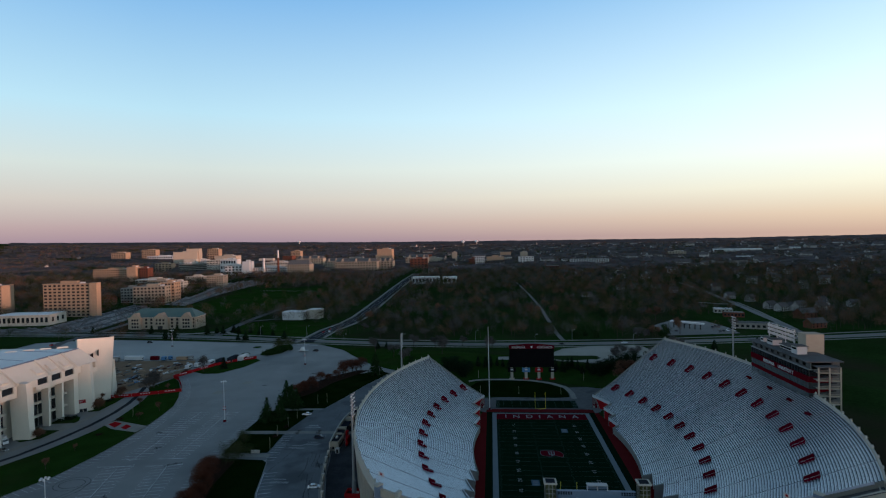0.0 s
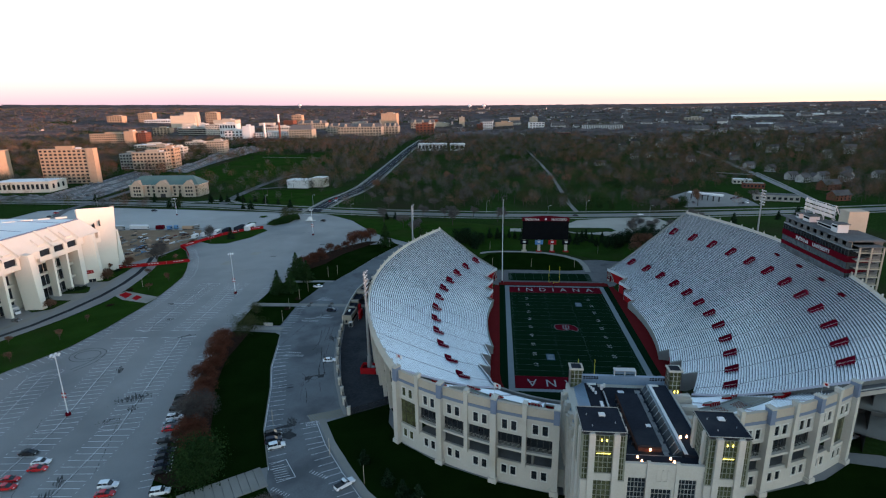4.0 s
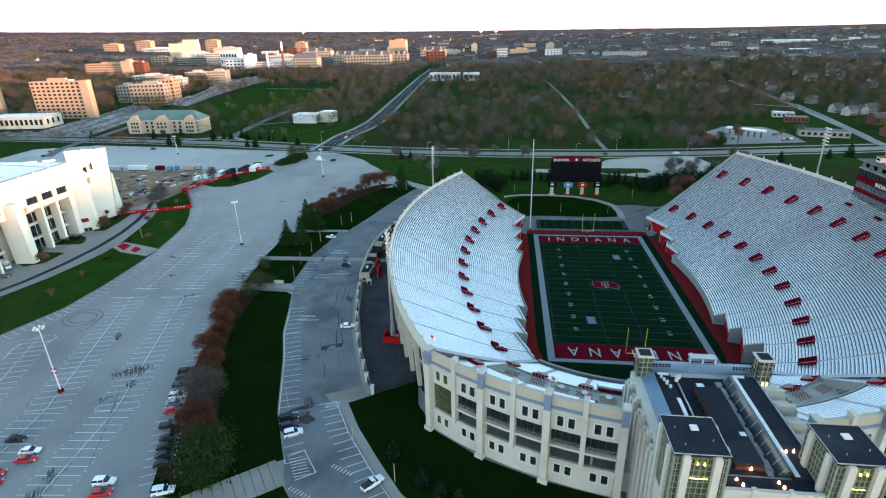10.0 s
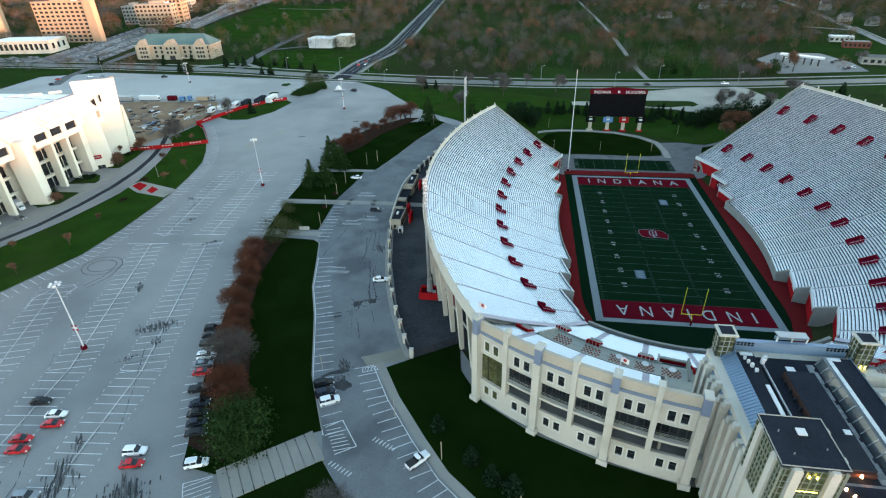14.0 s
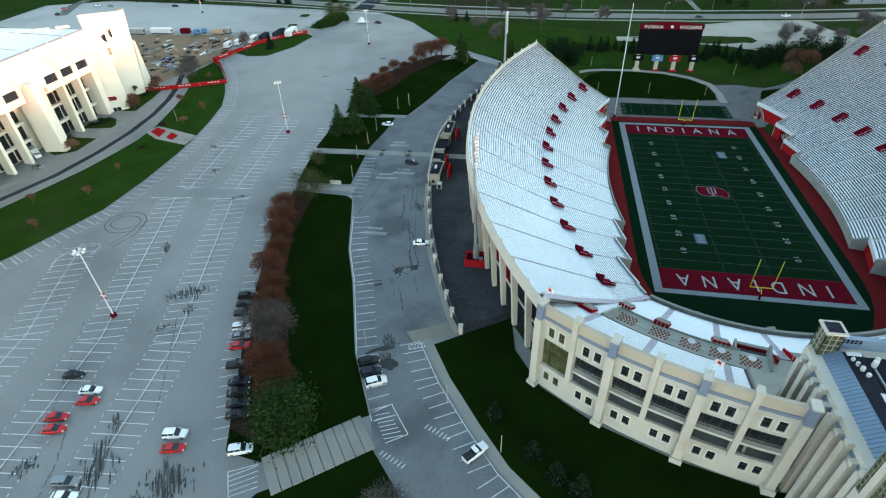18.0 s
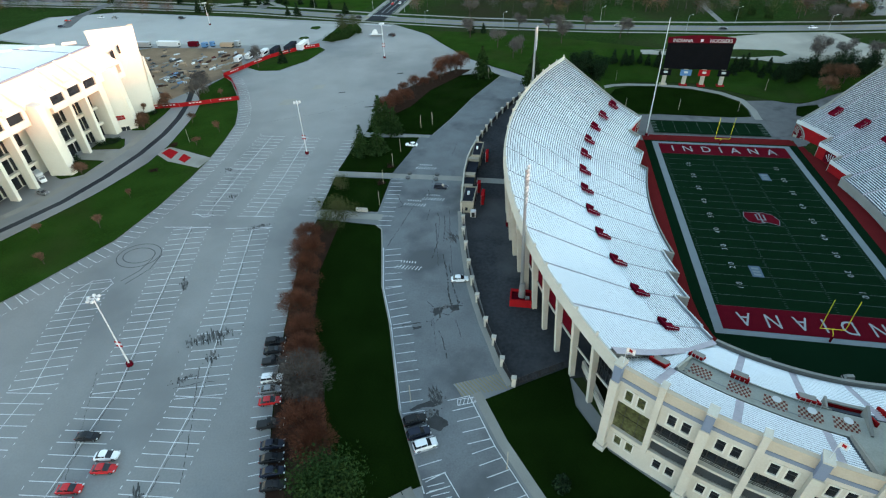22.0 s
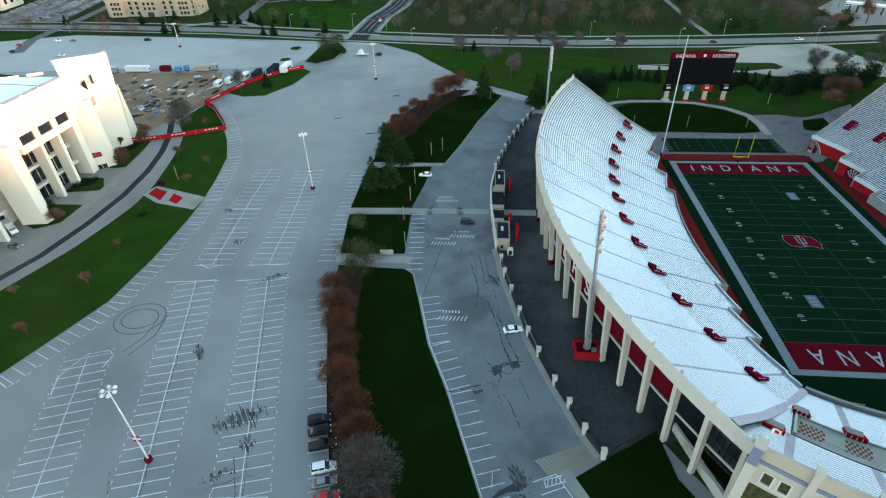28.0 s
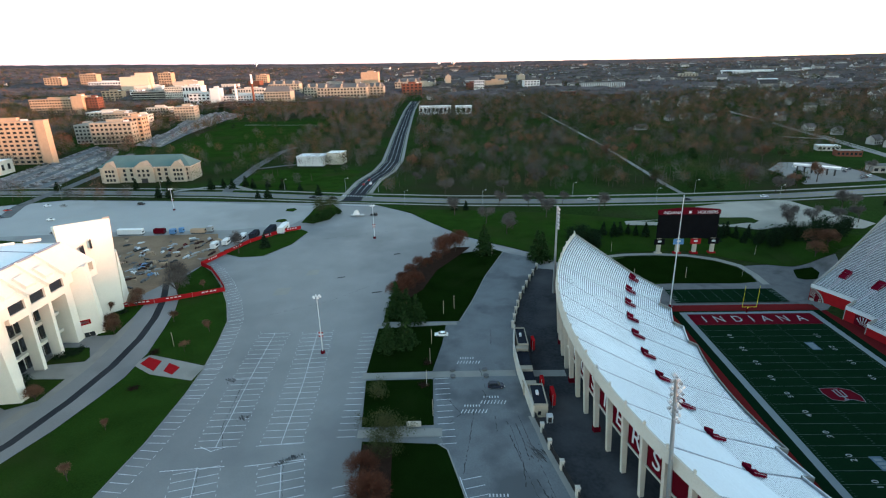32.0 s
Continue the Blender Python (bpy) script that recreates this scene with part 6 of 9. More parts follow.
                     [(x + c + 1.15 * math.cos(a), y + d + 1.15 * math.sin(a), z0 + tall + .25) for c, d in ((-.2, -.2), (.2, -.2), (.2, .2), (-.2, .2))]).ob("lamp_head", "white_metal", l_)


for x, y, h_ in ((-163.7, -93, 20.5), (-161.4, 13, 20.5), (-160.5, 128, 18), (-300, 190, 14)):
    lot_lamp(x, y, h_)


# ---------- fence with stone posts, ticket booths ----------
fence = thing("fence", "black picket fence between pale stone posts", "fence")
POSTS = [(-76.0, -86.6), (-78.9, -81.4), (-81.3, -75.4), (-83.8, -69.6), (-86.8, -61.4), (-88.9, -55), (-90.7, -48), (-92.6, -39.8), (-94.3, -32.8), (-95.2, -26.6), (-96.4, -20.2)]
NORTH = [(-97.2, 28.6), (-96.1, 33.8), (-94.9, 39.4), (-93.6, 45.0), (-91.9, 52.0), (-90.0, 57.6), (-88.1, 63.2), (-86.0, 69.2), (-83.8, 75.0), (-81.2, 82.2)]
for line in (POSTS, NORTH):
    for i, (x, y) in enumerate(line):
        z0 = land(x, y)
        tall = 2.6
        Shape().box(x - .45, y - .45, z0, x + .45, y + .45, z0 + tall).ob("stone_post", "limestone", fence, "pale stone post")
        Shape().box(x - .55, y - .55, z0 + tall, x + .55, y + .55, z0 + tall + .25).ob("post_cap", "limestone", fence)
        if i:
            a, b = Vector((*line[i - 1], land(*line[i - 1]))), Vector((x, y, z0))
            r_ = Shape()
            for h_ in (.25, 1.7):
                r_.bar(a + Vector((0, 0, h_)), b + Vector((0, 0, h_)), .08, 4)
            n = int((b - a).length / .24)
            for k in range(1, n):
                p = a.lerp(b, k / n)
                r_.bar(p, p + Vector((0, 0, 2.0)), .075, 4)
            r_.ob("picket_panel", "frame_dark", fence)
tagged(strip([(x - .75, y) for x, y in POSTS], 1.5, .11).ob("kerb", "concrete"), "pale concrete kerb along the fence", kind="structure")
r_ = Shape()
a, b = Vector((-75.4, -86.2, land(-75.4, -86.2))), Vector((-63.5, -79, land(-63.5, -79) + .2))
for h_ in (.3, 1.95):
    r_.bar(a + Vector((0, 0, h_)), b + Vector((0, 0, h_)), .13, 4)
for k in range(41):
    p = a.lerp(b, k / 40)
    r_.bar(p, p + Vector((0, 0, 2.1)), .16 if k % 8 == 0 else .06, 4)
r_.ob("gate_panel", "frame_dark", fence, "black gate across the concourse")
# gatehouse: two flat-roofed booths and two dark entrance bays behind one pale wall
gate = thing("gatehouse", "long pale gatehouse with dark flat roofs and red banners", "gatehouse")
WEST = [(-96.9, -20.8), (-97.8, -11), (-98.7, 0), (-98.9, 10.4), (-98.3, 17), (-97.3, 24)]
for (x0, y0), (x1, y1) in zip(WEST, WEST[1:]):
    z0, z1 = land(x0, y0), land(x1, y1)
    Shape().hull([(x0, y0, z0), (x1, y1, z1), (x1 + .5, y1, z1), (x0 + .5, y0, z0)], [(x0, y0, z0 + 3.9), (x1, y1, z1 + 3.9), (x1 + .5, y1, z1 + 3.9), (x0 + .5, y0, z0 + 3.9)]).ob("outer_wall", "limestone", gate)
for x0, x1, y0, y1 in ((-97.9, -94.0, 10.4, 21.6), (-97.2, -92.8, -20.8, -11.0)):
    z0 = land(x0, y0)
    Shape().box(x0 + .52, y0 + .02, z0 - .3, x1, y1, z0 + 3.7).ob("booth_wall", "limestone_shade", gate)
    Shape().box(x0 + .8, y0 + .5, z0 + 3.7, x1 - .3, y1 - .4, z0 + 3.85).ob("roof", "roof_dark", gate, "dark flat roof")
    for b in ((x0 + .52, y0, x1 + .02, y0 + .46), (x0 + .52, y1 - .36, x1 + .02, y1 + .02), (x1 - .28, y0 + .48, x1 + .02, y1 - .38)):
        Shape().box(b[0], b[1], z0 + 3.7, b[2], b[3], z0 + 4.15).ob("parapet", "limestone_shade", gate)
    ym = (y0 + y1) / 2
    Shape().box((x0 + x1) / 2 - .35, ym - .2, z0 + 3.85, (x0 + x1) / 2 + .35, ym + 1.3, z0 + 4.5).ob("roof_unit", "white_metal", gate)
    Shape().box(x1, y0 + 1, z0 + 1.1, x1 + .08, y1 - 1, z0 + 2.3).ob("ticket_window", "glass_dark", gate)
    Shape().box((x0 + x1) / 2 - .4, y0 - .06, z0 + .9, (x0 + x1) / 2 + .4, y0 + .02, z0 + 2.0).ob("side_window", "glass_dark", gate)
for y0, y1 in ((8.2, 10.38), (-3.2, -1.2), (-10.98, -9.0)):
    z0 = land(-97, y0)
    Shape().box(-98.1, y0, z0, -94.4, y1, z0 + 3.7).ob("cross_wall", "limestone_shade", gate)
for y0, y1 in ((-1.18, 8.18), (-8.98, -3.22)):
    z0 = land(-97, y0)
    Shape().box(-98.1, y0, z0 + 2.7, -94.4, y1, z0 + 2.95).ob("bay_roof", "roof_dark", gate, "dark roof over an entrance bay")
    for k in range(4):
        y = y0 + (y1 - y0) * (k + .5) / 4
        Shape().bar((-94.6, y, z0), (-94.6, y, z0 + 2.7), .08).ob("turnstile_post", "frame_dark", gate)
for y, w in ((14.2, 3.4), (-8.0, 2.6), (-14.4, 4.4)):
    z0 = land(-93, y)
    x = -92.6 if y > 0 else -93.0 if y > -10 else -91.0
    Shape().box(x, y - w / 2, z0 + .6, x + 1.0, y + w / 2, z0 + 4.0).ob("banner", "red_bright", gate, "red banner")
    for e in (-w / 2 - .1, w / 2 + .1):
        Shape().bar((x + .15, y + e, z0), (x + .15, y + e, z0 + 4.1), .07).ob("banner_post", "steel", gate)
pb = thing("portable_toilet", "small white portable cabin beside the gatehouse", "portable cabin")
z0 = land(-92.6, -22.4)
Shape().box(-93.4, -23.2, z0, -91.8, -21.7, z0 + 2.1).ob("cabin", "white_metal", pb)
Shape().box(-93.1, -23.26, z0 + .2, -92.1, -23.19, z0 + 1.8).ob("door", "frame_dark", pb)

# ---------- the white hall ----------
hall = thing("arena", "large cream-white concrete arena with deep buttresses and a pale flat roof", "arena")
AX = -247.5
HZ = 8.0
Shape().hull([(-345, -90, HZ), (AX - 8.4, -90, HZ), (AX - 8.4, 36, HZ), (-345, 36, HZ)], [(-347, -92, 31), (AX - 8.4, -92, 31), (AX - 8.4, 38, 31), (-347, 38, 31)]).ob("body", "arena_white", hall)
Shape().hull([(-348, -93, 34.2), (AX - .4, -93, 34.2), (AX - .4, 37, 34.2), (-348, 40, 34.2)], [(-340, -86, 41.2), (-256.5, -86, 41.2), (-256.5, 35, 41.4), (-340, 35, 41.4)]).ob("cornice", "arena_white", hall, "tall sloping cornice")
Shape().hull([(-347, -92, 31.0), (AX - 3.5, -92, 31.0), (AX - 3.5, 37, 31.0), (-347, 38, 31.0)], [(-347, -92, 34.2), (AX - 3.5, -92, 34.2), (AX - 3.5, 37, 34.2), (-347, 38, 34.2)]).ob("clerestory_wall", "arena_white", hall)
Shape().hull([(-338, -84, 41.3), (-258, -84, 41.3), (-258, 33, 41.5), (-292, 31, 41.7), (-338, -10, 41.7)], [(-338, -84, 41.8), (-258, -84, 41.5), (-258, 33, 41.7), (-292, 31, 42.2), (-338, -10, 42.4)]).ob("roof", "roof_white", hall, "pale flat roof")
for k in range(10):
    p = Vector((-268, 36.0)).lerp(Vector((-326, -2.0)), k / 9)
    Shape().box(-2.6, -.4, 0, 2.6, .4, .9, Matrix.Translation((p.x, p.y, 41.6)) @ Matrix.Rotation(radians(30), 4, "Z")).ob("roof_rib", "arena_white", hall, "short upright rib at the roof edge")
for (x0, y0), (x1, y1) in (((-258.4, 24), (-286, 26)), ((-262, 4), (-292, 8)), ((-262, -16), (-292, -12)), ((-286, 26), (-318, -4))):
    Shape().bar((x0, y0, 41.75), (x1, y1, 42.25), .12, 4).ob("roof_seam", "blue_band", hall, "thin dark seam of the roof membrane")
Shape().hull([(-257.3, -84, 41.4), (-256.8, -84, 41.4), (-256.8, 34.5, 41.5), (-257.3, 34.5, 41.5)], [(-257.3, -84, 41.9), (-256.8, -84, 41.9), (-256.8, 34.5, 42.0), (-257.3, 34.5, 42.0)]).ob("roof_kerb", "blue_band", hall, "thin grey roof edge")
# tall end block with slit windows, lower wing behind it
Shape().hull([(-259, 35, HZ), (-248.6, 47, HZ), (-256.5, 61, HZ), (-266, 50, HZ)], [(-263, 41, 44.6), (-252, 56, 43.4), (-256, 59.4, 43.4), (-267, 44.4, 44.6)]).ob("end_block", "arena_white", hall, "tall flared end wall")
Shape().hull([(-263, 41, 44.6), (-252, 56, 43.4), (-252.6, 56.5, 43.4), (-263.6, 41.5, 44.6)], [(-263, 41, 45.6), (-252, 56, 44.2), (-252.6, 56.5, 44.2), (-263.6, 41.5, 45.6)]).ob("end_parapet", "arena_white", hall)
Shape().hull([(-253.0, 56.8, 44.0), (-253.0, 57.6, 44.0), (-254.2, 56.0, 44.0), (-254.2, 55.2, 44.0)], [(-253.0, 56.8, 44.7), (-253.0, 57.6, 44.7), (-254.2, 56.0, 44.7), (-254.2, 55.2, 44.7)]).ob("roof_hatch", "concrete", hall)
Shape().hull([(-250, 50, HZ), (-256, 63, HZ), (-268, 66, HZ), (-262, 50, HZ)], [(-252.2, 55.5, 30), (-255, 60, 30), (-266, 63, 30), (-262, 52, 30)]).ob("end_wing", "arena_white", hall, "lower wing wall")
for f_, z0, z1, w_ in ((.13, 30.6, 34.8, .12), (.36, 33.0, 37.0, .08), (.56, 35.0, 38.6, .04)):
    a, b = Vector((-261.4, 38.7)), Vector((-250.8, 52.8))
    p, q = a.lerp(b, f_), a.lerp(b, f_ + w_)
    n_ = Vector((.77, -.62)) * .25
    Shape().hull([(p.x - n_.x * 3, p.y - n_.y * 3, z0), (p.x + n_.x, p.y + n_.y, z0), (q.x + n_.x, q.y + n_.y, z0), (q.x - n_.x * 3, q.y - n_.y * 3, z0)],
                 [(p.x - n_.x * 3, p.y - n_.y * 3, z1 - .9), (p.x + n_.x, p.y + n_.y, z1 - .9), (q.x + n_.x, q.y + n_.y, z1), (q.x - n_.x * 3, q.y - n_.y * 3, z1)]).ob("slit_window", "glass_dark", hall, "dark slanted slit window")
def buttress(low, door, sign_at=None):
    """A tall leaning wall block with a rounded top; low: its foot, top: the same drawn in by a metre and a half."""
    ring = [(x, y, HZ) for x, y in low]
    mid = [(x - 1.3, y + .15, 31.5) for x, y in low]
    top = [(x - 1.6 if x > -251 else x, y + .2, 34.6 if x > -251 else 35.2) for x, y in low]
    bt_ = Shape().hull(ring, mid).hull(mid, top).ob("buttress", "arena_white", hall, "broad leaning buttress")
    (x0, y0), (x1, y1) = low[0], low[1]
    way = Vector((x1 - x0, y1 - y0, 0)).normalized()
    out = Vector((way.y, -way.x, 0))
    o = Vector((x0, y0, HZ))

    def plate(name, mat, u0, u1, z0, z1, lean, lab):
        c = [o + way * u + out * d + Vector((-1.3 * (z - HZ) / 23.5, 0, z - HZ)) for u, d, z in ((u0, -.3, z0), (u1, -.3, z0), (u1, .12, z0), (u0, .12, z0), (u0, -.3, z1), (u1, -.3, z1), (u1, .12, z1), (u0, .12, z1))]
        Shape().hull([tuple(v) for v in c[:4]], [tuple(v) for v in c[4:]]).ob(name, mat, bt_, lab)
    if door:
        plate("doorway", "glass_dark", 1.2, 4.4, HZ + .3, HZ + 2.5, 0, "dark doorway with two panes")
        plate("door_post", "arena_white", 2.7, 2.9, HZ + .3, HZ + 2.5, 0, "")
    if sign_at:
        plate("sign", "red_bright", *sign_at, 0, "small red sign")
        plate("sign_bar", "white_metal", sign_at[0] + .5, sign_at[1] - .5, sign_at[2] + .5, sign_at[3] - .5, 0, "")


buttress([(-250.6, 24.4), (-244.6, 28.6), (-246.4, 32.6), (-254, 32.6)], True, (.6, 4.2, 13.6, 15.4))
for dy in (0, -36):
    buttress([(-251.4, -14.0 + dy), (-243.4, -13.0 + dy), (-243.0, -10.4 + dy), (-252, -9.4 + dy)], False)
for lo, hi in ((-3.6, 21.6), (-39.6, -14.4), (32.6, 37)):
    n = 3 if hi - lo > 15 else 1
    for k in range(n):
        y0, y1 = lo + (hi - lo) * k / n, lo + (hi - lo) * (k + 1) / n
        if n > 1:
            Shape().box(AX - 3.6, y0 + .7, 30.9, AX - 1.2, y1 - 1.5, 34.2).ob("window", "glass_dark", hall, "dark clerestory window")
        for e0, e1 in ((y0, y0 + .7), (y1 - 1.5, y1)):
            Shape().box(AX - 3.6, e0, 30.8, AX - .5, e1, 34.25).ob("window_pier", "arena_white", hall)
        if k < n - 1:
            Shape().hull([(AX - 5.0, y1 - .65, HZ), (AX - 1.6, y1 - .65, HZ), (AX - 1.6, y1 + .65, HZ), (AX - 5.0, y1 + .65, HZ)], [(AX - 5.4, y1 - .65, 30.9), (AX - 1.2, y1 - .65, 30.9), (AX - 1.2, y1 + .65, 30.9), (AX - 5.4, y1 + .65, 30.9)]).ob("column", "arena_white", hall, "slender deep column")
        for z0, z1 in ((8.6, 13.6), (14.6, 20.2), (21.2, 25.4)):
            g_ = Shape().box(AX - 8.4, y0 + .6, z0, AX - 7.6, y1 - .6, z1).ob("glazing", "glass_dark", hall, "dark recessed glazing")
            for j in (1,):
                yy = y0 + .6 + (y1 - y0 - 1.2) * .5
                Shape().box(AX - 7.6, yy - .12, z0, AX - 7.3, yy + .12, z1).ob("mullion", "arena_white", g_)
        for z0 in (13.6, 20.2):
            Shape().box(AX - 8.6, y0, z0, AX - 6.2, y1, z0 + 1.0).ob("ledge", "arena_white", hall)
        if n > 1:
            # rib and skylight box on the sloping cornice
            Shape().hull([(AX - .3, y1 - .45, 33.8), (AX - .3, y1 + .45, 33.8), (-256.6, y1 + .45, 41.0), (-256.6, y1 - .45, 41.0)], [(AX + .3, y1 - .45, 35.2), (AX + .3, y1 + .45, 35.2), (-256.0, y1 + .45, 42.1), (-256.0, y1 - .45, 42.1)]).ob("cornice_rib", "arena_white", hall, "thick rib across the cornice")
            ym = (y0 + y1) / 2
            Shape().hull([(-249.6, ym - 2.2, 35.5), (-249.6, ym + 2.2, 35.5), (-253.4, ym + 2.2, 38.6), (-253.4, ym - 2.2, 38.6)], [(-249.2, ym - 2.0, 36.6), (-249.2, ym + 2.0, 36.6), (-252.6, ym + 2.0, 39.2), (-252.6, ym - 2.0, 39.2)]).ob("skylight_box", "arena_white", hall, "raised square box on the cornice")
    Shape().box(AX - 8.6, lo, 28.6, AX - .6, hi, 31.0).ob("soffit_beam", "arena_white", hall)
for lo, hi in ((-9.6, -3.6), (21.6, 24.6), (-45.6, -39.6)):
    Shape().box(AX - 8.6, lo, HZ, AX - 2.2, hi, 31.0).ob("wall_block", "arena_white", hall)
    Shape().box(AX - 3.6, lo, 30.8, AX - .5, hi, 34.25).ob("window_pier", "arena_white", hall)


# ---------- painted marks on the lots ----------
def along(a, b, d):
    """Points every d metres from a to b, with the unit way and its left normal."""
    a, b = Vector(a), Vector(b)
    n = int((b - a).length / d)
    w = (b - a).normalized()
    return [(a + w * d * k, w, Vector((-w.y, w.x))) for k in range(n + 1)]


def tick(s, p, q, w=0.17, lift=0.075):
    p, q = Vector(p), Vector(q)
    n = (q - p).normalized()
    n = Vector((-n.y, n.x)) * w / 2
    pts = [p - n, q - n, q + n, p + n]
    s.face(*[(v.x, v.y, land(v.x, v.y) + lift) for v in pts])


STALL_ROWS = [((-134.5, -195), (-142.9, -99), (-159.8, -37.6), 1), ((-152, -195), (-162.0, -100.3), (-180, -38.6), 1), ((-172, -180), (-181.5, -101.9), (-193.2, -67.5), 1),
              ((-162, -30.8), (-163.4, -4), (-166.6, 27.5), 1), ((-178.4, -31.8), (-180.6, -1), (-181.8, 27), 1)]
for pts in STALL_ROWS:
    s = Shape()
    line = pts[:3]
    strip(list(line), 0.16, 0.075, s)
    for a, b in zip(line, line[1:]):
        for p, w, n in along(a, b, 2.75):
            tick(s, p - n * 5.3, p + n * 5.3)
            for sg in (-1, 1):
                e = p + n * sg * 5.5 + w * 1.37
                tick(s, e - w * .35, e + w * .35, .12)
    tagged(s.ob("stall_lines", "faded"), "faded white parking stall lines", kind="structure")
s = Shape()
for a, b in ((Vector((-124.2, -101)), Vector((-141.0, -43))), (Vector((-115.8, -120)), Vector((-124.2, -101))), (Vector((-143, -28)), Vector((-145.4, 27)))):
    for p, w, n in along(a, b, 2.7):
        tick(s, p + n * .3, p + n * 5.2)
for (x0, y0), (x1, y1) in zip(KERB_W[2:], KERB_W[3:]):
    for p, w, n in along((x0, y0), (x1, y1), 2.7):
        tick(s, p - n * .4, p - n * 5.4)
        e = p - n * 5.6 + w * .9
        tick(s, e - w * .5, e + w * .5, .14)
ringw = [(-90.2, -113), (-98.3, -97), (-106.5, -72.4), (-112, -59), (-116.4, -42)]
for a, b in zip(ringw, ringw[1:]):
    for p, w, n in along(a, b, 2.75):
        tick(s, p - n * .2, p - n * 4.8)
strip([(x - .15, y) for x, y in ringw], 0.2, 0.08, s)
foot = [(-84.8, -90.4), (-78.4, -101.4), (-70.6, -112), (-63.8, -120.4), (-53.2, -129.4), (-39, -138.4), (-20, -144.8)]
for a, b in zip(foot, foot[1:]):
    for p, w, n in along(a, b, 2.75):
        tick(s, p - n * .2, p - n * 5.0 - w * .6)
strip([(x - .3, y - .1) for x, y in foot], 0.18, 0.08, s)
box_ = [Vector(v) for v in ((-87.4, -91.9), (-82.8, -90.3), (-82.5, -91.5), (-87.1, -93.3))]
for k in range(4):
    tick(s, box_[k], box_[(k + 1) % 4], .16, .09)
for k in range(1, 6):
    tick(s, box_[0].lerp(box_[1], k / 6), box_[3].lerp(box_[2], (k - .6) / 6), .14, .09)
for p, w, n in along((-124.0, -2.5), (-121.6, -31), 2.6):
    tick(s, p + n * .1, p + n * 4.4)
tagged(s.ob("stall_lines", "faded"), "white parking stall lines along the kerbs", kind="structure")
# hatched areas and road words as bars
s = Shape()
h0, h1, h2, h3 = [Vector(p) for p in ((-90.6, -110.8), (-87.4, -108.4), (-82.4, -114.8), (-86.4, -117.4))]
for a, b in ((h0, h1), (h1, h2), (h2, h3)):
    tick(s, a, b, .18)
for k in range(1, 8):
    tick(s, h0.lerp(h3, k / 8), h1.lerp(h2, k / 8) + Vector((-.4, -1.2)), .16)
for cx, cy in ((-107.5, -50), (-112.5, -18), (-113.5, 6.5), (-107, -14)):
    for k in range(8):
        tick(s, (cx - 3.5 + k * .95, cy - .8), (cx - 2.9 + k * .95, cy + .8), .22)
    for k in range(6):
        tick(s, (cx - 2.4 + k * .8, cy + 2.0), (cx - 2.4 + k * .8, cy + 2.9), .3)
for cx, cy in ((-77, -112.5), (-84.5, -119.5)):
    for k in range(7):
        tick(s, (cx - 2.4 + k * .8, cy - .5 - k * .35), (cx - 1.8 + k * .8, cy + .5 - k * .35), .2)
tagged(s.ob("road_marking", "faded"), "white hatching and worn words on the drive", kind="structure")
drape("hatched_pad", [(-88.8, -87.9), (-79, -83.6), (-75.9, -87), (-86.6, -91)], 0.06, "hatch_tan", label="faded tan hatched pad at the gate")
s = Shape()
for k in range(14):
    a, b = Vector((-88.8, -87.9)).lerp(Vector((-79, -83.6)), k / 14), Vector((-86.6, -91)).lerp(Vector((-75.9, -87)), (k + .8) / 14)
    tick(s, a, b, .35, .085)
tagged(s.ob("hatch_bar", "asphalt"), "grey bars of the hatched pad", kind="structure")


def crack(pts, w, seed):
    """A ragged tar seam: a main line with short branches and blots of uneven width."""
    rnd = random.Random(seed)
    s = Shape()
    line, wide = [], []
    for (x0, y0), (x1, y1) in zip(pts, pts[1:]):
        n = max(3, int(math.hypot(x1 - x0, y1 - y0) / .6))
        for k in range(n):
            line.append(Vector((x0 + (x1 - x0) * k / n + rnd.uniform(-.14, .14), y0 + (y1 - y0) * k / n + rnd.uniform(-.14, .14))))
            wide.append(w * .13 * rnd.choice((.4, .7, 1, 1, 1.5)))
    for p, q, u, v in zip(line, line[1:], wide, wide[1:]):
        if rnd.random() < .14:
            continue
        d = (q - p).normalized()
        m = Vector((-d.y, d.x))
        s.face(*[(c.x, c.y, land(c.x, c.y) + .085) for c in (p - m * u, q - m * v, q + m * v, p + m * u)])
    return tagged(s.ob("tar_seam", "patch"), "dark ragged tar-filled crack", kind="structure")


CRACKS = [([(-107.1, -73.1), (-101.0, -71.0), (-95.9, -69.3), (-95.2, -68.2), (-96.0, -64.9), (-91.0, -63.4), (-88.7, -62.8)], 1.0), ([(-98.7, -42.9), (-96.3, -51.0), (-94.5, -59.4), (-93.0, -64.2)], 1.1), ([(-96.3, -47.5), (-93.9, -56.2), (-91.3, -63.0)], 1.1), ([(-103.7, -27.2), (-101.4, -38.1), (-101.5, -45.6)], 0.8), ([(-94.7, -72.6), (-93.2, -75.8), (-91.2, -81.5)], 0.8), ([(-91.2, -68.7), (-89.0, -74.5)], 0.6), ([(-97.2, -69.3), (-96.6, -71.9)], 0.7),
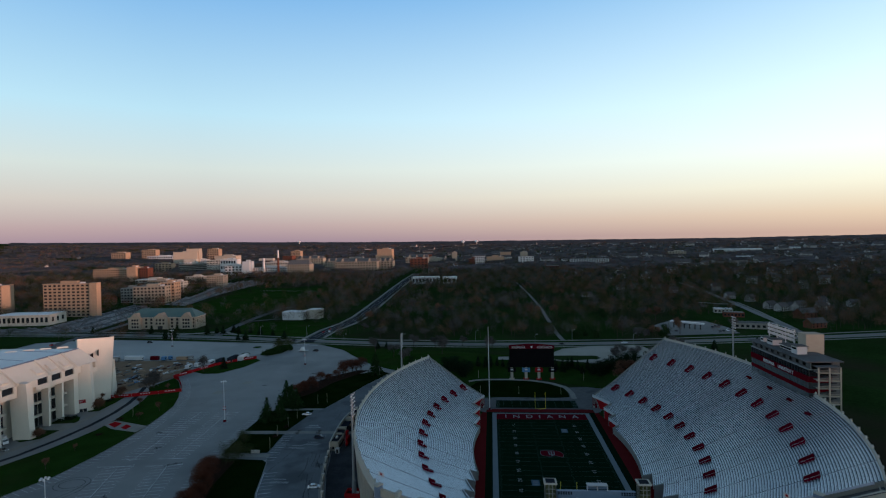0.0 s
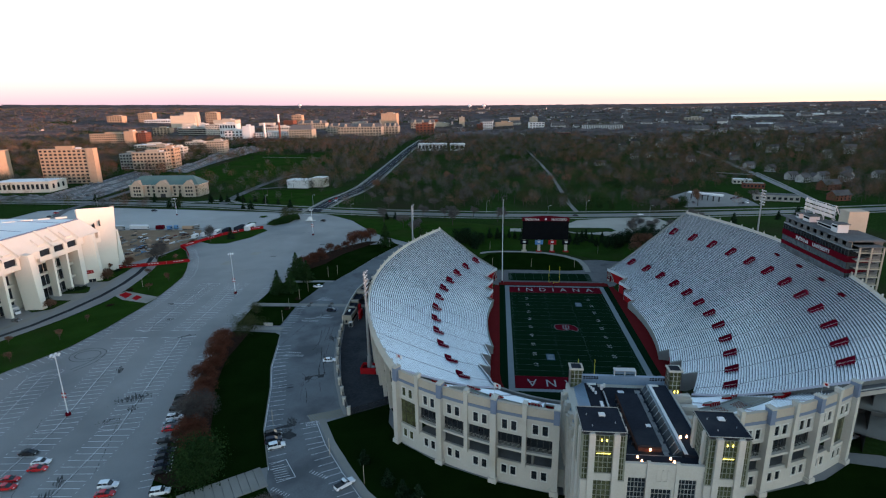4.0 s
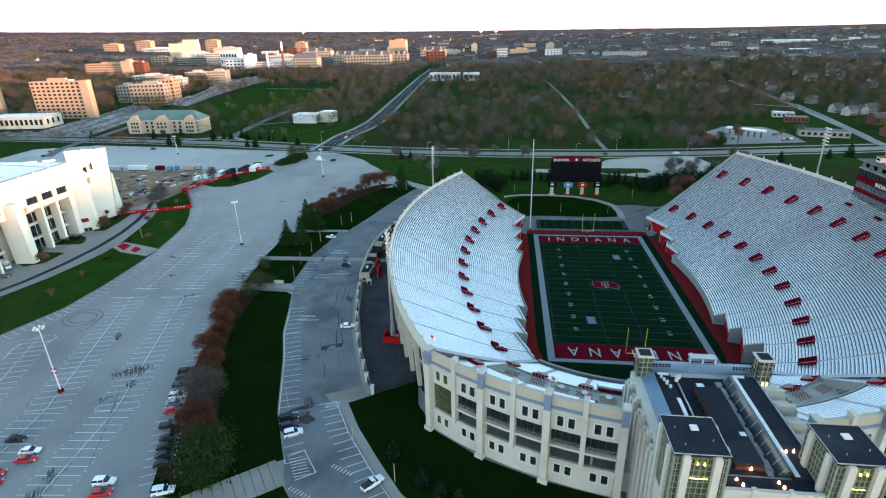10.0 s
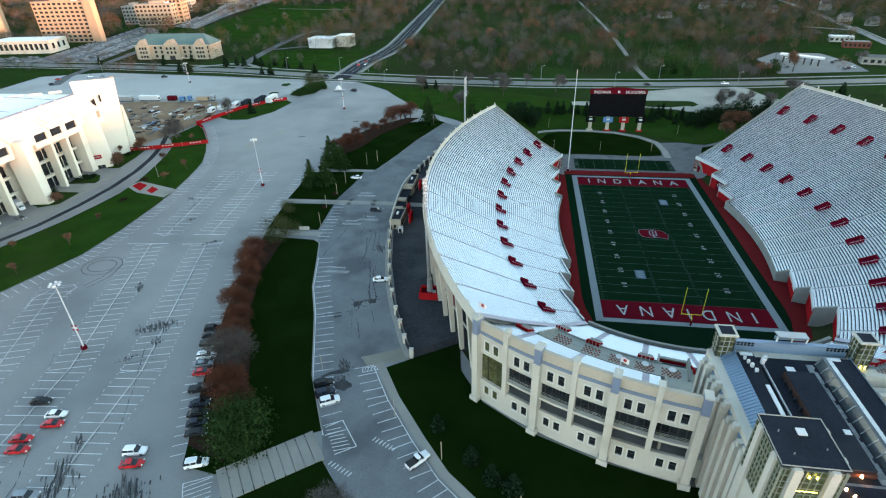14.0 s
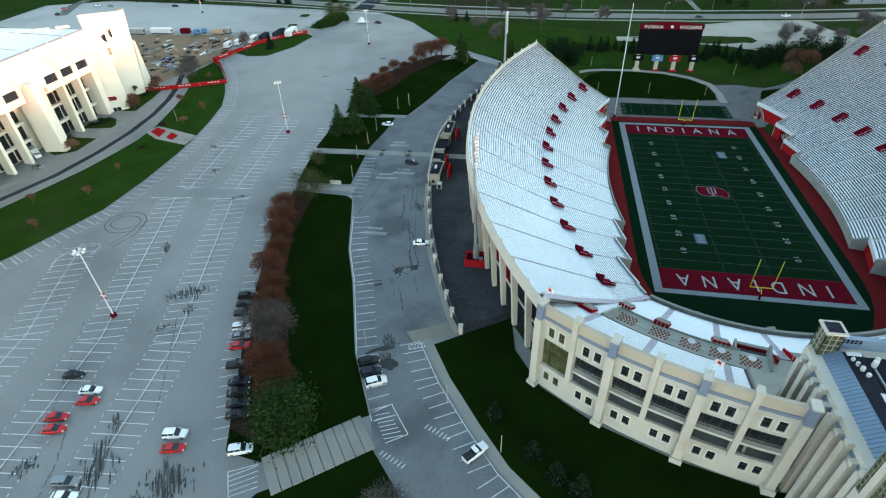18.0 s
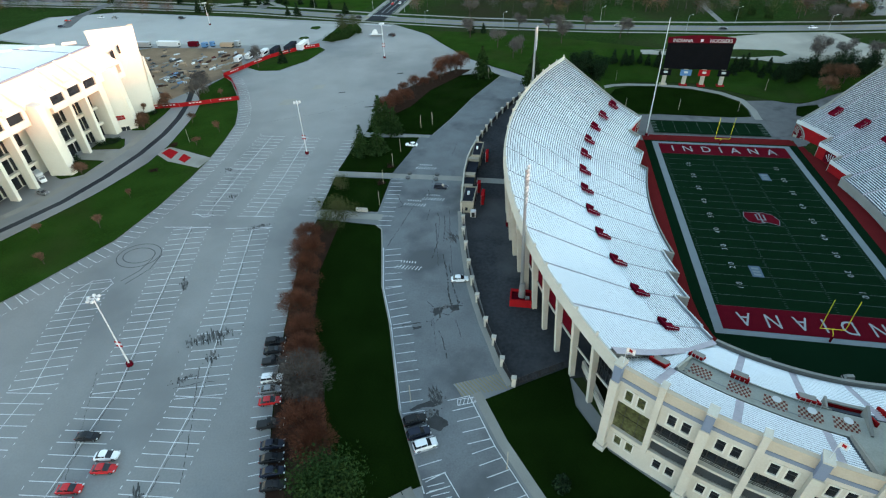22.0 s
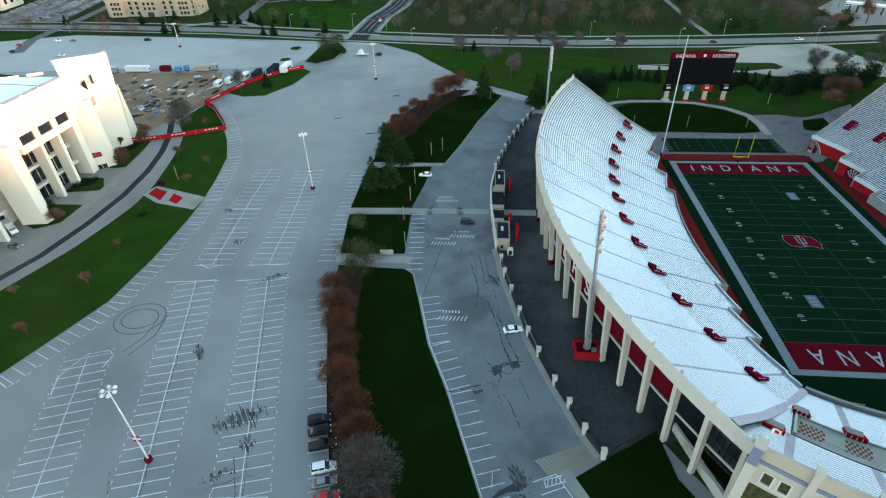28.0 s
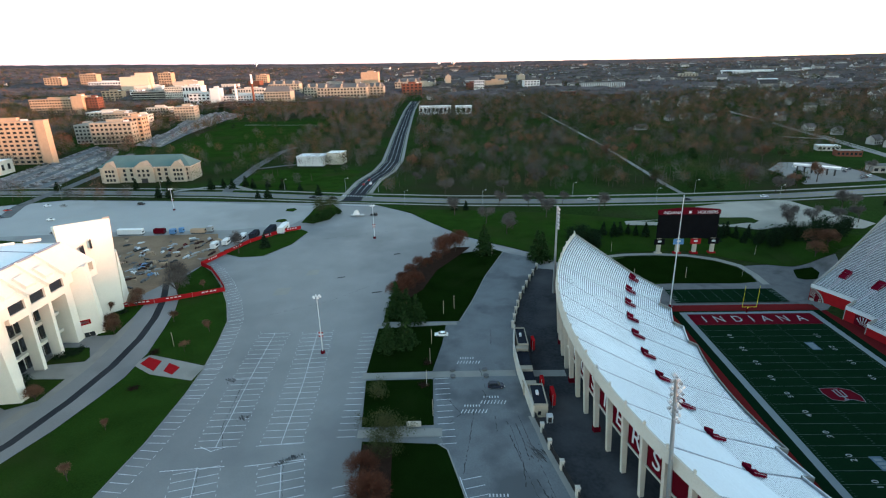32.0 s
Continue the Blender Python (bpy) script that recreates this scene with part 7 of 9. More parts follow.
          ([(-112.4, -18.1), (-114, -30), (-115.8, -41.8)], .8), ([(-101.5, -23.4), (-100.4, -30), (-99.6, -37.4)], .9), ([(-105.2, 27.1), (-105.6, 16.7)], .6), ([(-109.6, -8.4), (-108.1, -13), (-110, -16)], .8), ([(-106.8, -20.2), (-106.7, -27.1)], .7), ([(-104.2, -21.5), (-103.4, -24.2)], .9), ([(-142, -122.8), (-139, -131), (-136.5, -139.7)], .7), ([(-147.2, -91.3), (-141, -105), (-135.6, -118.3)], .55), ([(-150, -98), (-144, -95), (-140, -94.6)], .5), ([(-175, -130), (-164, -127), (-152, -128)], .35), ([(-123, -133), (-122, -142)], .9),
          ([(-100.5, -20), (-97.8, -36), (-94.6, -52)], .5), ([(-103, -24), (-101, -40), (-99, -49)], .4), ([(-99.5, -63), (-97, -65), (-92, -64.5), (-91, -61)], .9), ([(-98, -66.5), (-93, -67), (-91.5, -63.6)], .8),
          ([(-98, -64), (-94, -80)], .35), ([(-182, -2), (-180, -24), (-176, -33)], .5), ([(-190, 40), (-168, 52), (-150, 70)], .3), ([(-230, 120), (-190, 128), (-150, 140)], .3), ([(-120, -12), (-116, -19), (-120, -24)], .6), ([(-110, 3), (-108.5, -10)], .4),
          ([(-152, -124), (-148, -132), (-146, -140)], .5), ([(-170, -96), (-164, -108), (-158, -121)], .4)]
for k, (pts, w) in enumerate(CRACKS):
    crack(pts, w, k)
def blot(x, y, w, l, n, seed):
    """A cluster of ragged tar streaks that run with the stalls."""
    rnd = random.Random(seed)
    s = Shape()
    way, nor = Vector((-.55, .84)), Vector((.84, .55))
    soft = Shape()
    for k in range(n * 4):
        t = rnd.gauss(0, .34)
        c = Vector((x, y)) + nor * w * t + way * l * (rnd.gauss(0, .16) - .12 * abs(t))
        h, b = l * rnd.uniform(.05, .26) * max(.3, 1 - abs(t)), rnd.uniform(.06, .2)
        pts = []
        m = 8
        for sg in (-1, 1):
            for j in range(m):
                f = (j / (m - 1) * 2 - 1) * -sg
                pts.append(c + way * h * f + nor * sg * b * math.sqrt(max(0, 1 - f * f)) * rnd.uniform(.3, 1.5) + nor * sg * .02)
        (s if k % 2 else soft).face(*[(p.x, p.y, land(p.x, p.y) + .074 + .0012 * k) for p in pts])
    tagged(soft.ob("tar_stain", "patch_soft"), "faint worn streaks of tar on the asphalt", kind="structure")
    return tagged(s.ob("tar_stain", "patch"), "streaky dark tar stain on the asphalt", kind="structure")


for k, (x, y, w, l, n) in enumerate(((-140, -129.8, 5, 13, 16), (-124.9, -131, 6.5, 11, 24), (-149.4, -82, 9, 7, 22), (-149, -95.2, 5, 2.6, 10), (-154, -133, 4, 6, 9), (-158.4, -36, 7, 3, 16), (-166.7, -64.7, 1.4, 7, 9), (-146, -88, 3, 5, 6),
                                   (-92.3, -91.5, 2.2, 6, 14), (-97.5, -34, 3, 9, 10), (-95, -64.5, 5, 2.2, 12), (-92.5, -96, 2.6, 3, 9), (-176, -20, 3, 4, 8), (-186, -2, 3, 5, 7), (-128, -136, 5, 4, 9), (-143, -121, 2, 6, 6))):
    blot(x, y, w, l, n, 100 + k)
for k, pts in enumerate(([(-92.5, -88.7), (-91.7, -90.7), (-90.8, -91.5), (-90.5, -93.2), (-91.4, -94.1), (-94.4, -94.9), (-96.1, -96.0), (-97.0, -95.9), (-95.6, -94.4), (-92.9, -92.8), (-92.4, -91.7)],
        [(-91.2, -94.8), (-90.5, -96.3), (-88.6, -97.4), (-88.3, -98.3), (-89.1, -98.9), (-89.7, -99.9), (-91.4, -99.5), (-92.6, -99.3), (-92.8, -97.2), (-91.6, -96.5)],
        [(-97.5, -65.2), (-95.6, -64.5), (-95.1, -66.3), (-96.7, -68.0)],
        [(-101.4, -72.5), (-99.3, -71.7), (-99.1, -72.4), (-100.9, -73.1)],
        [(-93.8, -63.7), (-91.3, -63.0), (-90.9, -64.9), (-92.5, -65.6), (-93.4, -64.6)])):
    s, rnd_ = Shape(), random.Random(k)
    ring_ = []
    for (x0, y0), (x1, y1) in zip(pts, pts[1:] + pts[:1]):
        for j in range(4):
            ring_.append((x0 + (x1 - x0) * j / 4 + rnd_.uniform(-.12, .12), y0 + (y1 - y0) * j / 4 + rnd_.uniform(-.12, .12)))
    s.face(*[(x, y, land(x, y) + .078) for x, y in ring_])
    tagged(s.ob("wet_stain", "patch"), "dark ragged wet stain on the drive", kind="structure")
for pts in STALL_ROWS[:2]:
    crack([(px_ + .5, py_) for px_, py_ in pts[:3]], .4, int(pts[0][0]))
s = Shape()
q0, q1, q2, q3 = [Vector(p) for p in ((-114.2, -127.8), (-109.2, -125.4), (-106.6, -131.4), (-111.3, -133.2))]
for a, b in ((q0, q1), (q0, q3)):
    tick(s, a, b, .18)
for k in range(1, 6):
    tick(s, q0.lerp(q3, k / 6), q1.lerp(q2, k / 6 - .12), .16)
tagged(s.ob("road_marking", "faded"), "white hatched corner beside the stepped path", kind="structure")
for x, y, w, d, m_ in ((-190, 62, 6, 8, "concrete"), (-182, 82, 5, 7, "concrete"), (-168, 76, 3, 2, "patch"), (-150, 60, 4, 2, "patch"), (-146, 104, 3, 2.4, "patch")):
    drape("patch", [(x - w / 2, y - d / 2), (x + w / 2, y - d / 2 + 1), (x + w / 2, y + d / 2), (x - w / 2, y + d / 2 - 1)], .07, m_, label="repaired patch of the lot")
s = Shape()
for r0, ex in ((3.6, 1.0), (4.9, 1.15)):
    rim = [(-187.6 + r0 * 1.3 * math.cos(q), -54.5 + r0 * ex * math.sin(q)) for q in [j * 2 * math.pi / 36 for j in range(37)]]
    strip(rim, .28, .08, s, 3)
strip([(-181, -53), (-180.5, -60), (-183.5, -67)], .28, .08, s)
strip([(-182.6, -55), (-183, -61), (-185.5, -66)], .28, .08, s)
tagged(s.ob("tyre_mark", "tyre_mark"), "dark circular skid marks", kind="structure")
s = Shape()
strip([(-194.4, -79.2), (-196.2, -74), (-193.6, -67), (-189, -65.6), (-187, -67), (-187.6, -71)], .2, .075, s)
strip([(-188.5, -40), (-173.5, -38.4)], .22, .075, s)
strip([(-168.5, -38.4), (-154, -36)], .22, .075, s)
strip([(-182.5, -31.5), (-179, -33.2), (-175.5, -31.5)], .2, .075, s)
strip([(-168.2, -31.4), (-156, -30)], .22, .075, s)
tagged(s.ob("lane_end_line", "faded"), "white lines closing the stall rows", kind="structure")

# paved pad with red squares
pad = thing("paved_pad", "footpath pad of red and pale paving squares", "paving", kind="structure")
for k, (m_, c) in enumerate((("concrete", ((-221.0, 9.6), (-219.4, 12.8), (-197.6, 5.6), (-198.4, -2.4), (-213.4, 1.2), (-220.8, 6.0))),
                ("red_bright", ((-219.8, 7.3), (-219.0, 11.3), (-213.4, 8.8), (-213.0, 2.9))), ("red_bright", ((-209.9, 2.9), (-210.4, 7.7), (-205.6, 5.0), (-206.0, .8))))):
    Shape().hull([(x, y, land(x, y) + .02) for x, y in c[::-1]], [(x, y, land(x, y) + (.245 if k else .22)) for x, y in c[::-1]]).ob("paving_square", m_, pad)

# ---------- building-site fence and stores ----------
bf = thing("site_fence", "red fabric fence round the building site", "fence")
for pts in ([(-254, 47), (-248, 49.5), (-239, 52), (-226, 57.5), (-214.5, 62.8)], [(-214.5, 62.8), (-219.8, 71.2), (-230.6, 86.4), (-238, 92)], [(-238, 92), (-233, 106), (-226, 124), (-214, 139.5), (-205, 146)]):
    for (x0, y0), (x1, y1) in zip(pts, pts[1:]):
        z0, z1 = land(x0, y0), land(x1, y1)
        Shape().hull([(x0, y0, z0), (x1, y1, z1), (x1 + .08, y1 + .08, z1), (x0 + .08, y0 + .08, z0)], [(x0, y0, z0 + 2.1), (x1, y1, z1 + 2.1), (x1 + .08, y1 + .08, z1 + 2.1), (x0 + .08, y0 + .08, z0 + 2.1)]).ob("fence_panel", "red_bright", bf)
        Shape().bar((x0, y0, z0), (x0, y0, z0 + 2.3), .06).ob("fence_post", "steel", bf)
        mx, my = (x0 + x1) / 2, (y0 + y1) / 2
        bars = Shape()
        d = Vector((x1 - x0, y1 - y0, 0)).normalized()
        for k in range(4):
            c = Vector((mx, my, land(mx, my) + 1.2)) + d * (k * 1.5 - 2.6) + Vector((d.y, -d.x, 0)) * .12
            bars.hull([tuple(c), tuple(c + d * 1.0), tuple(c + d * 1.0 + Vector((d.y, -d.x, 0)) * .03), tuple(c + Vector((d.y, -d.x, 0)) * .03)], [tuple(c + Vector((0, 0, .45))), tuple(c + d * 1.0 + Vector((0, 0, .45))), tuple(c + d * 1.0 + Vector((d.y, -d.x, .45)) * 1.0 - Vector((d.y, -d.x, 0)) * .97), tuple(c + Vector((0, 0, .45)) + Vector((d.y, -d.x, 0)) * .03)])
        bars.ob("banner_bar", "white_metal", bf)
rnd = random.Random(5)
for k, (x, y, w, d, h, m_, lab, cat) in enumerate((
        (-232, 128, 3, 9, 3.2, "white_metal", "white site trailer", "trailer"), (-227, 133, 3, 9, 3.2, "roof_dark", "dark roofed site cabin", "cabin"), (-220, 139, 3.4, 12, 3.6, "roof_dark", "dark roofed site cabin", "cabin"), (-214, 143, 3.4, 12, 3.6, "white_metal", "long white site cabin", "cabin"),
        (-238, 122, 2.6, 6, 3.0, "white_metal", "white delivery truck on site", "truck"), (-242, 117, 2.6, 6, 3.0, "white_metal", "white box truck on site", "truck"), (-300, 141, 14, 3, 3.4, "white_metal", "long pale semitrailer", "trailer"), (-318, 139, 14, 3, 3.4, "steel", "grey semitrailer", "trailer"),
        (-284, 142, 6, 3, 3, "red", "red skip loader", "truck"), (-276, 141, 3, 3, 3, "tarp_blue", "blue storage box", "container"), (-272, 143, 2.4, 2.4, 3, "tarp_blue", "blue storage box", "container"), (-262, 142, 8, 3, 2.6, "brick_tan", "tan stack of boards", "stack"), (-256, 144, 3, 3, 3.4, "steel", "round grey tank", "tank"))):
    z0 = land(x, y)
    t_ = thing(cat.replace(" ", "_"), lab + " standing beside the site fence", cat)
    Shape().hull([(x - w / 2, y - d / 2, z0 + .6), (x + w / 2, y - d / 2, z0 + .6), (x + w / 2, y + d / 2, z0 + .6), (x - w / 2, y + d / 2, z0 + .6)],
                 [(x - w / 2 + .1, y - d / 2 + .1, z0 + h), (x + w / 2 - .1, y - d / 2 + .1, z0 + h), (x + w / 2 - .1, y + d / 2 - .1, z0 + h), (x - w / 2 + .1, y + d / 2 - .1, z0 + h)]).ob("box_body", m_, t_)
    Shape().box(x - w / 2 + .2, y - d / 2 + .3, z0, x + w / 2 - .2, y + d / 2 - .3, z0 + .6).ob("chassis", "frame_dark", t_)
    Shape().box(x + w / 2 - .05, y - d / 4, z0 + 1.4, x + w / 2 + .04, y + d / 4, z0 + 2.2).ob("side_window", "glass_dark", t_)
for k in range(190):
    x, y = rnd.uniform(-306, -240), rnd.triangular(60, 136, 84 if k % 2 else 112)
    if x > -262 + (y - 52) * .45 - 12 and y < 100:
        x -= 14
    z0, a = land(x, y), rnd.uniform(0, 3.1)
    m_ = rnd.choice(("white_metal", "frame_dark", "steel", "concrete_dark", "brick_tan", "concrete", "frame_dark", "rust_wall", "red" if k % 4 == 0 else "tarp_blue" if k % 4 == 1 else "concrete_dark"))
    st_ = thing("material_stack", "low stack of building materials on bare earth", "stack", "building materials")
    for j in range(rnd.randint(1, 3)):
        Shape().box(-rnd.uniform(.4, 2.2), -rnd.uniform(.15, .5), 0, rnd.uniform(.4, 2.2), rnd.uniform(.15, .5), rnd.uniform(.2, .9), Matrix.Translation((x + j * .5, y + j * 1.1, z0 + .05)) @ Matrix.Rotation(a, 4, "Z")).ob("board", m_, st_)


# ---------- cars ----------
def car(name, label, paint, kind_, m):
    """kind_: sedan, suv or pickup. The car points along its own +x."""
    c = thing(name, label, "car", "parked cars")
    L, W, H = (4.7, 1.82, 1.45) if kind_ == "sedan" else (4.8, 1.92, 1.72) if kind_ == "suv" else (5.5, 1.95, 1.8)
    belt = .92 if kind_ == "sedan" else 1.05
    hw = W / 2

    def loft(rings):
        """Rings (x, half width, low, high), closed at both ends, with chamfered shoulders."""
        sh = Shape()
        loops = [[(x, -w, z0), (x, -w * 1.02, z0 + (z1 - z0) * .55), (x, -w * .96, z1 - .07), (x, -w * .86, z1), (x, w * .86, z1), (x, w * .96, z1 - .07), (x, w * 1.02, z0 + (z1 - z0) * .55), (x, w, z0)] for x, w, z0, z1 in rings]
        base = len(sh.v)
        for lp in loops:
            sh.v.extend(lp)
        for k in range(len(loops) - 1):
            for q in range(8):
                a, b = base + 8 * k + q, base + 8 * k + (q + 1) % 8
                sh.f.append((a, a + 8, b + 8, b))
        sh.f.append(tuple(base + q for q in range(8)))
        sh.f.append(tuple(base + 8 * (len(loops) - 1) + q for q in range(7, -1, -1)))
        return sh
    h = L / 2
    loft([(-h, hw * .74, .38, belt - .2), (-h + .1, hw * .9, .3, belt - .06), (-h + .5, hw * .99, .26, belt), (h - 1.5, hw, .26, belt), (h - .75, hw * .97, .26, belt - .1), (h - .25, hw * .88, .28, belt - .2), (h, hw * .66, .34, belt - .36)]).ob("body", paint, c)
    if kind_ == "sedan":
        cab = (-h + .5, -h + 1.25, h - 2.15, h - 1.2)
    elif kind_ == "suv":
        cab = (-h + .12, -h + .5, h - 2.1, h - 1.25)
    else:
        cab = (-.55, -.4, h - 2.4, h - 1.6)
    loft([(cab[0], hw * .86, belt - .08, belt + .02), (cab[1], hw * .80, belt - .08, H - .02), (cab[2], hw * .80, belt - .08, H - .02), (cab[3], hw * .86, belt - .08, belt + .02)]).ob("cabin_glass", "glass_dark", c)
    loft([(cab[1] - .08, hw * .70, H - .07, H - .01), (cab[1] + .2, hw * .80, H - .06, H + .035), (cab[2] - .25, hw * .80, H - .06, H + .04), (cab[2] + .05, hw * .72, H - .07, H - .01)]).ob("car_roof", paint, c)
    for x in (cab[1] + (cab[2] - cab[1]) * .45, cab[2] - .05):
        for sg in (-1, 1):
            Shape().hull([(x - .05, sg * hw * .9, belt - .02), (x + .05, sg * hw * .9, belt - .02), (x + .05, sg * hw * .8, belt - .02), (x - .05, sg * hw * .8, belt - .02)], [(x - .05, sg * hw * .8, H - .03), (x + .05, sg * hw * .8, H - .03), (x + .05, sg * hw * .7, H - .03), (x - .05, sg * hw * .7, H - .03)]).ob("window_pillar", paint, c)
    for sg in (-1, 1):
        Shape().box(cab[3] - .45, sg * hw * 1.0 - (.02 if sg > 0 else .16), belt, cab[3] - .25, sg * hw * 1.0 + (.16 if sg > 0 else .02), belt + .13).ob("wing_mirror", paint, c)
    if kind_ == "pickup":
        Shape().box(-L / 2 + .15, -hw + .12, belt - .25, -.55, hw - .12, belt + .02).ob("load_bed", "frame_dark", c)
    for x in (-L / 2 + .85, L / 2 - .9):
        for sg in (-1, 1):
            w_ = Shape().bar((x, sg * (hw - .2), .33), (x, sg * (hw + .02), .33), .33, 12).ob("wheel", "rubber", c)
            Shape().bar((x, sg * (hw + .02), .33), (x, sg * (hw + .03), .33), .19, 10).ob("rim", "steel", w_)
    for sg in (-1, 1):
        Shape().box(L / 2 - .22, sg * hw * .78 - .18, .62, L / 2 + .01, sg * hw * .78 + .18, .76).ob("headlight", "white_metal", c)
        Shape().box(-L / 2 - .01, sg * hw * .8 - .14, .68, -L / 2 + .1, sg * hw * .8 + .14, .82).ob("tail_light", "red_bright", c)
    c.matrix_basis = m
    return c


MODELS = {}
LABELS = {"car_red": "bright red", "car_white": "white", "car_black": "black", "car_blue": "dark blue", "car_silver": "silver"}


def park(x, y, heading, paint, kind_, where="parked in a marked stall of the lot"):
    m = Matrix.Translation((x, y, land(x, y) + .06)) @ Matrix.Rotation(radians(heading), 4, "Z")
    key = (paint, kind_)
    if key in MODELS:
        c = copy_thing(MODELS[key], m)
        c["label"] = f"{LABELS[paint]} {kind_} {where}"
    else:
        c = MODELS[key] = car(kind_ + "_car" if kind_ != "pickup" else "pickup_truck", f"{LABELS[paint]} {kind_} {where}", paint, kind_, m)
    return c


for x, y, h_, p_, k_ in ((-159.9, -111.7, 10, "car_black", "sedan"), (-153.2, -115, 12, "car_white", "sedan"), (-151.9, -117.6, 12, "car_red", "sedan"), (-155.6, -122.2, 12, "car_red", "sedan"), (-154, -124.9, 12, "car_red", "sedan"),
                         (-143, -134.6, 10, "car_silver", "suv"), (-141.4, -137.2, 10, "car_white", "sedan"), (-128.5, -122.1, 12, "car_white", "suv"), (-127.1, -125.1, 14, "car_red", "sedan"), (-113.8, -123.3, 20, "car_white", "suv")):
    park(x, y, h_, p_, k_)
for x, y, p_, k_ in ((-132.2, -82, "car_black", "suv"), (-131.4, -84.6, "car_black", "sedan"), (-130, -87.6, "car_black", "pickup"), (-128.4, -92.5, "car_white", "suv"), (-127.5, -95.4, "car_silver", "sedan"), (-126.3, -98.2, "car_red", "sedan"),
                     (-123.8, -103.5, "car_black", "pickup"), (-121.4, -107.9, "car_blue", "sedan"), (-120.3, -110.7, "car_black", "sedan"), (-119, -113.3, "car_blue", "sedan"), (-117.8, -115.9, "car_black", "sedan")):
    park(x - .4, y, 18, p_, k_, "parked beside the russet hedge")
for x, y, h_, p_, k_ in ((-95.2, -98.4, 28, "car_black", "suv"), (-93.8, -101.3, 28, "car_blue", "suv"), (-92, -103.6, 28, "car_white", "suv"), (-68.8, -117, 48, "car_white", "pickup")):
    park(x, y, h_, p_, k_, "parked along the curving drive")
for x, y, h_, p_, k_ in ((-105.6, -6.9, 2, "car_blue", "suv"), (-92.4, -53.6, 12, "car_white", "sedan"), (-122.4, 23.6, 178, "car_white", "sedan")):
    park(x, y, h_, p_, k_, "standing on the ring drive")
for x, y, h_, p_, k_ in ((-347, 145, 5, "car_black", "sedan"), (-323, 129, 20, "car_silver", "sedan"), (-369, 172, 5, "car_white", "sedan"), (-167, 170, 160, "car_black", "suv"), (-395, 205, 0, "car_white", "sedan"), (-383, 204, 0, "car_silver", "sedan"), (-330, 205, 8, "car_black", "suv"), (-415, 195, 4, "car_red", "sedan"), (-408, 180, 0, "car_blue", "sedan")):
    park(x, y, h_, p_, k_, "parked on the far lot")
for x, y, h_, p_, k_ in ((-215, 214, -10, "car_black", "pickup"), (-200, 211, -8, "car_black", "suv"), (-186, 250, 95, "car_red", "sedan"), (-181, 252, 95, "car_white", "sedan"), (-184, 264, 95, "car_red", "sedan"), (80, 196, 5, "car_white", "sedan"), (30, 192, 0, "car_black", "sedan"), (-30, 196, 0, "car_silver", "sedan"), (-330, 238, -8, "car_silver", "sedan"), (-180, 340, 90, "car_silver", "sedan")):
    park(x, y, h_, p_, k_, "driving on the street")
# white box truck at the hall
bt = thing("box_truck", "white box truck parked at the hall forecourt", "truck")
tm = Matrix.Translation((-252.6, -17.6, land(-252, -18) + .05)) @ Matrix.Rotation(radians(-30), 4, "Z")
Shape().box(-3.2, -1.15, .9, 1.4, 1.15, 3.4).ob("box_body", "white_metal", bt)
Shape().hull([(1.5, -1.05, .5), (3.5, -1.05, .5), (3.5, 1.05, .5), (1.5, 1.05, .5)], [(1.5, -1.05, 2.5), (2.7, -1.05, 2.5), (2.7, 1.05, 2.5), (1.5, 1.05, 2.5)]).ob("cab", "white_metal", bt)
Shape().hull([(2.75, -.9, 1.55), (3.15, -.9, 1.55), (3.15, .9, 1.55), (2.75, .9, 1.55)], [(2.7, -.9, 2.35), (2.86, -.9, 2.35), (2.86, .9, 2.35), (2.7, .9, 2.35)]).ob("windscreen", "glass_dark", bt)
for x in (-2.2, 2.5):
    for sg in (-1, 1):
        Shape().bar((x, sg * .85, .45), (x, sg * 1.15, .45), .45, 12).ob("wheel", "rubber", bt)
bt.matrix_basis = tm
park(-244.5, -26, -10, "car_silver", "sedan", "parked on the hall driveway")
# white trailer with a dish-shaped load near the crossing
tr = thing("trailer", "white flatbed trailer with a pale hooded load near the crossing", "trailer")
zt = land(-176, 172)
Shape().box(-181, 169, zt + .5, -173, 171.4, zt + .9).ob("bed", "steel", tr)
Shape().hull([(-179.5, 168.6, zt + .9), (-175.8, 168.6, zt + .9), (-175.8, 171.8, zt + .9), (-179.5, 171.8, zt + .9)], [(-178.6, 169.4, zt + 3.2), (-177.2, 169.2, zt + 3.9), (-176.8, 171, zt + 3.6), (-178.4, 171.2, zt + 2.9)]).ob("hood", "white_metal", tr)


# ---------- trees ----------
def tri_cloud(name, tris, mat, parent=None):
    """One mesh of loose triangles from an array n x 3 x 3."""
    tris = np.asarray(tris, dtype=np.float32).reshape(-1, 3)
    n = len(tris) // 3
    me = bpy.data.meshes.new(name)
    me.vertices.add(n * 3)
    me.vertices.foreach_set("co", tris.ravel())
    me.loops.add(n * 3)
    me.loops.foreach_set("vertex_index", np.arange(n * 3, dtype=np.int32))
    me.polygons.add(n)
    me.polygons.foreach_set("loop_start", np.arange(0, n * 3, 3, dtype=np.int32))
    me.update(calc_edges=True)
    me.materials.append(M[mat])
    ob = new(name, me)
    ob.parent = parent
    return ob


def tuft(rng, centres, size, flat_=1.0):
    """Triangles of about that size with random turns at the centres."""
    n = len(centres)
    d = rng.normal(size=(n, 3, 3)) * np.array([1, 1, flat_])
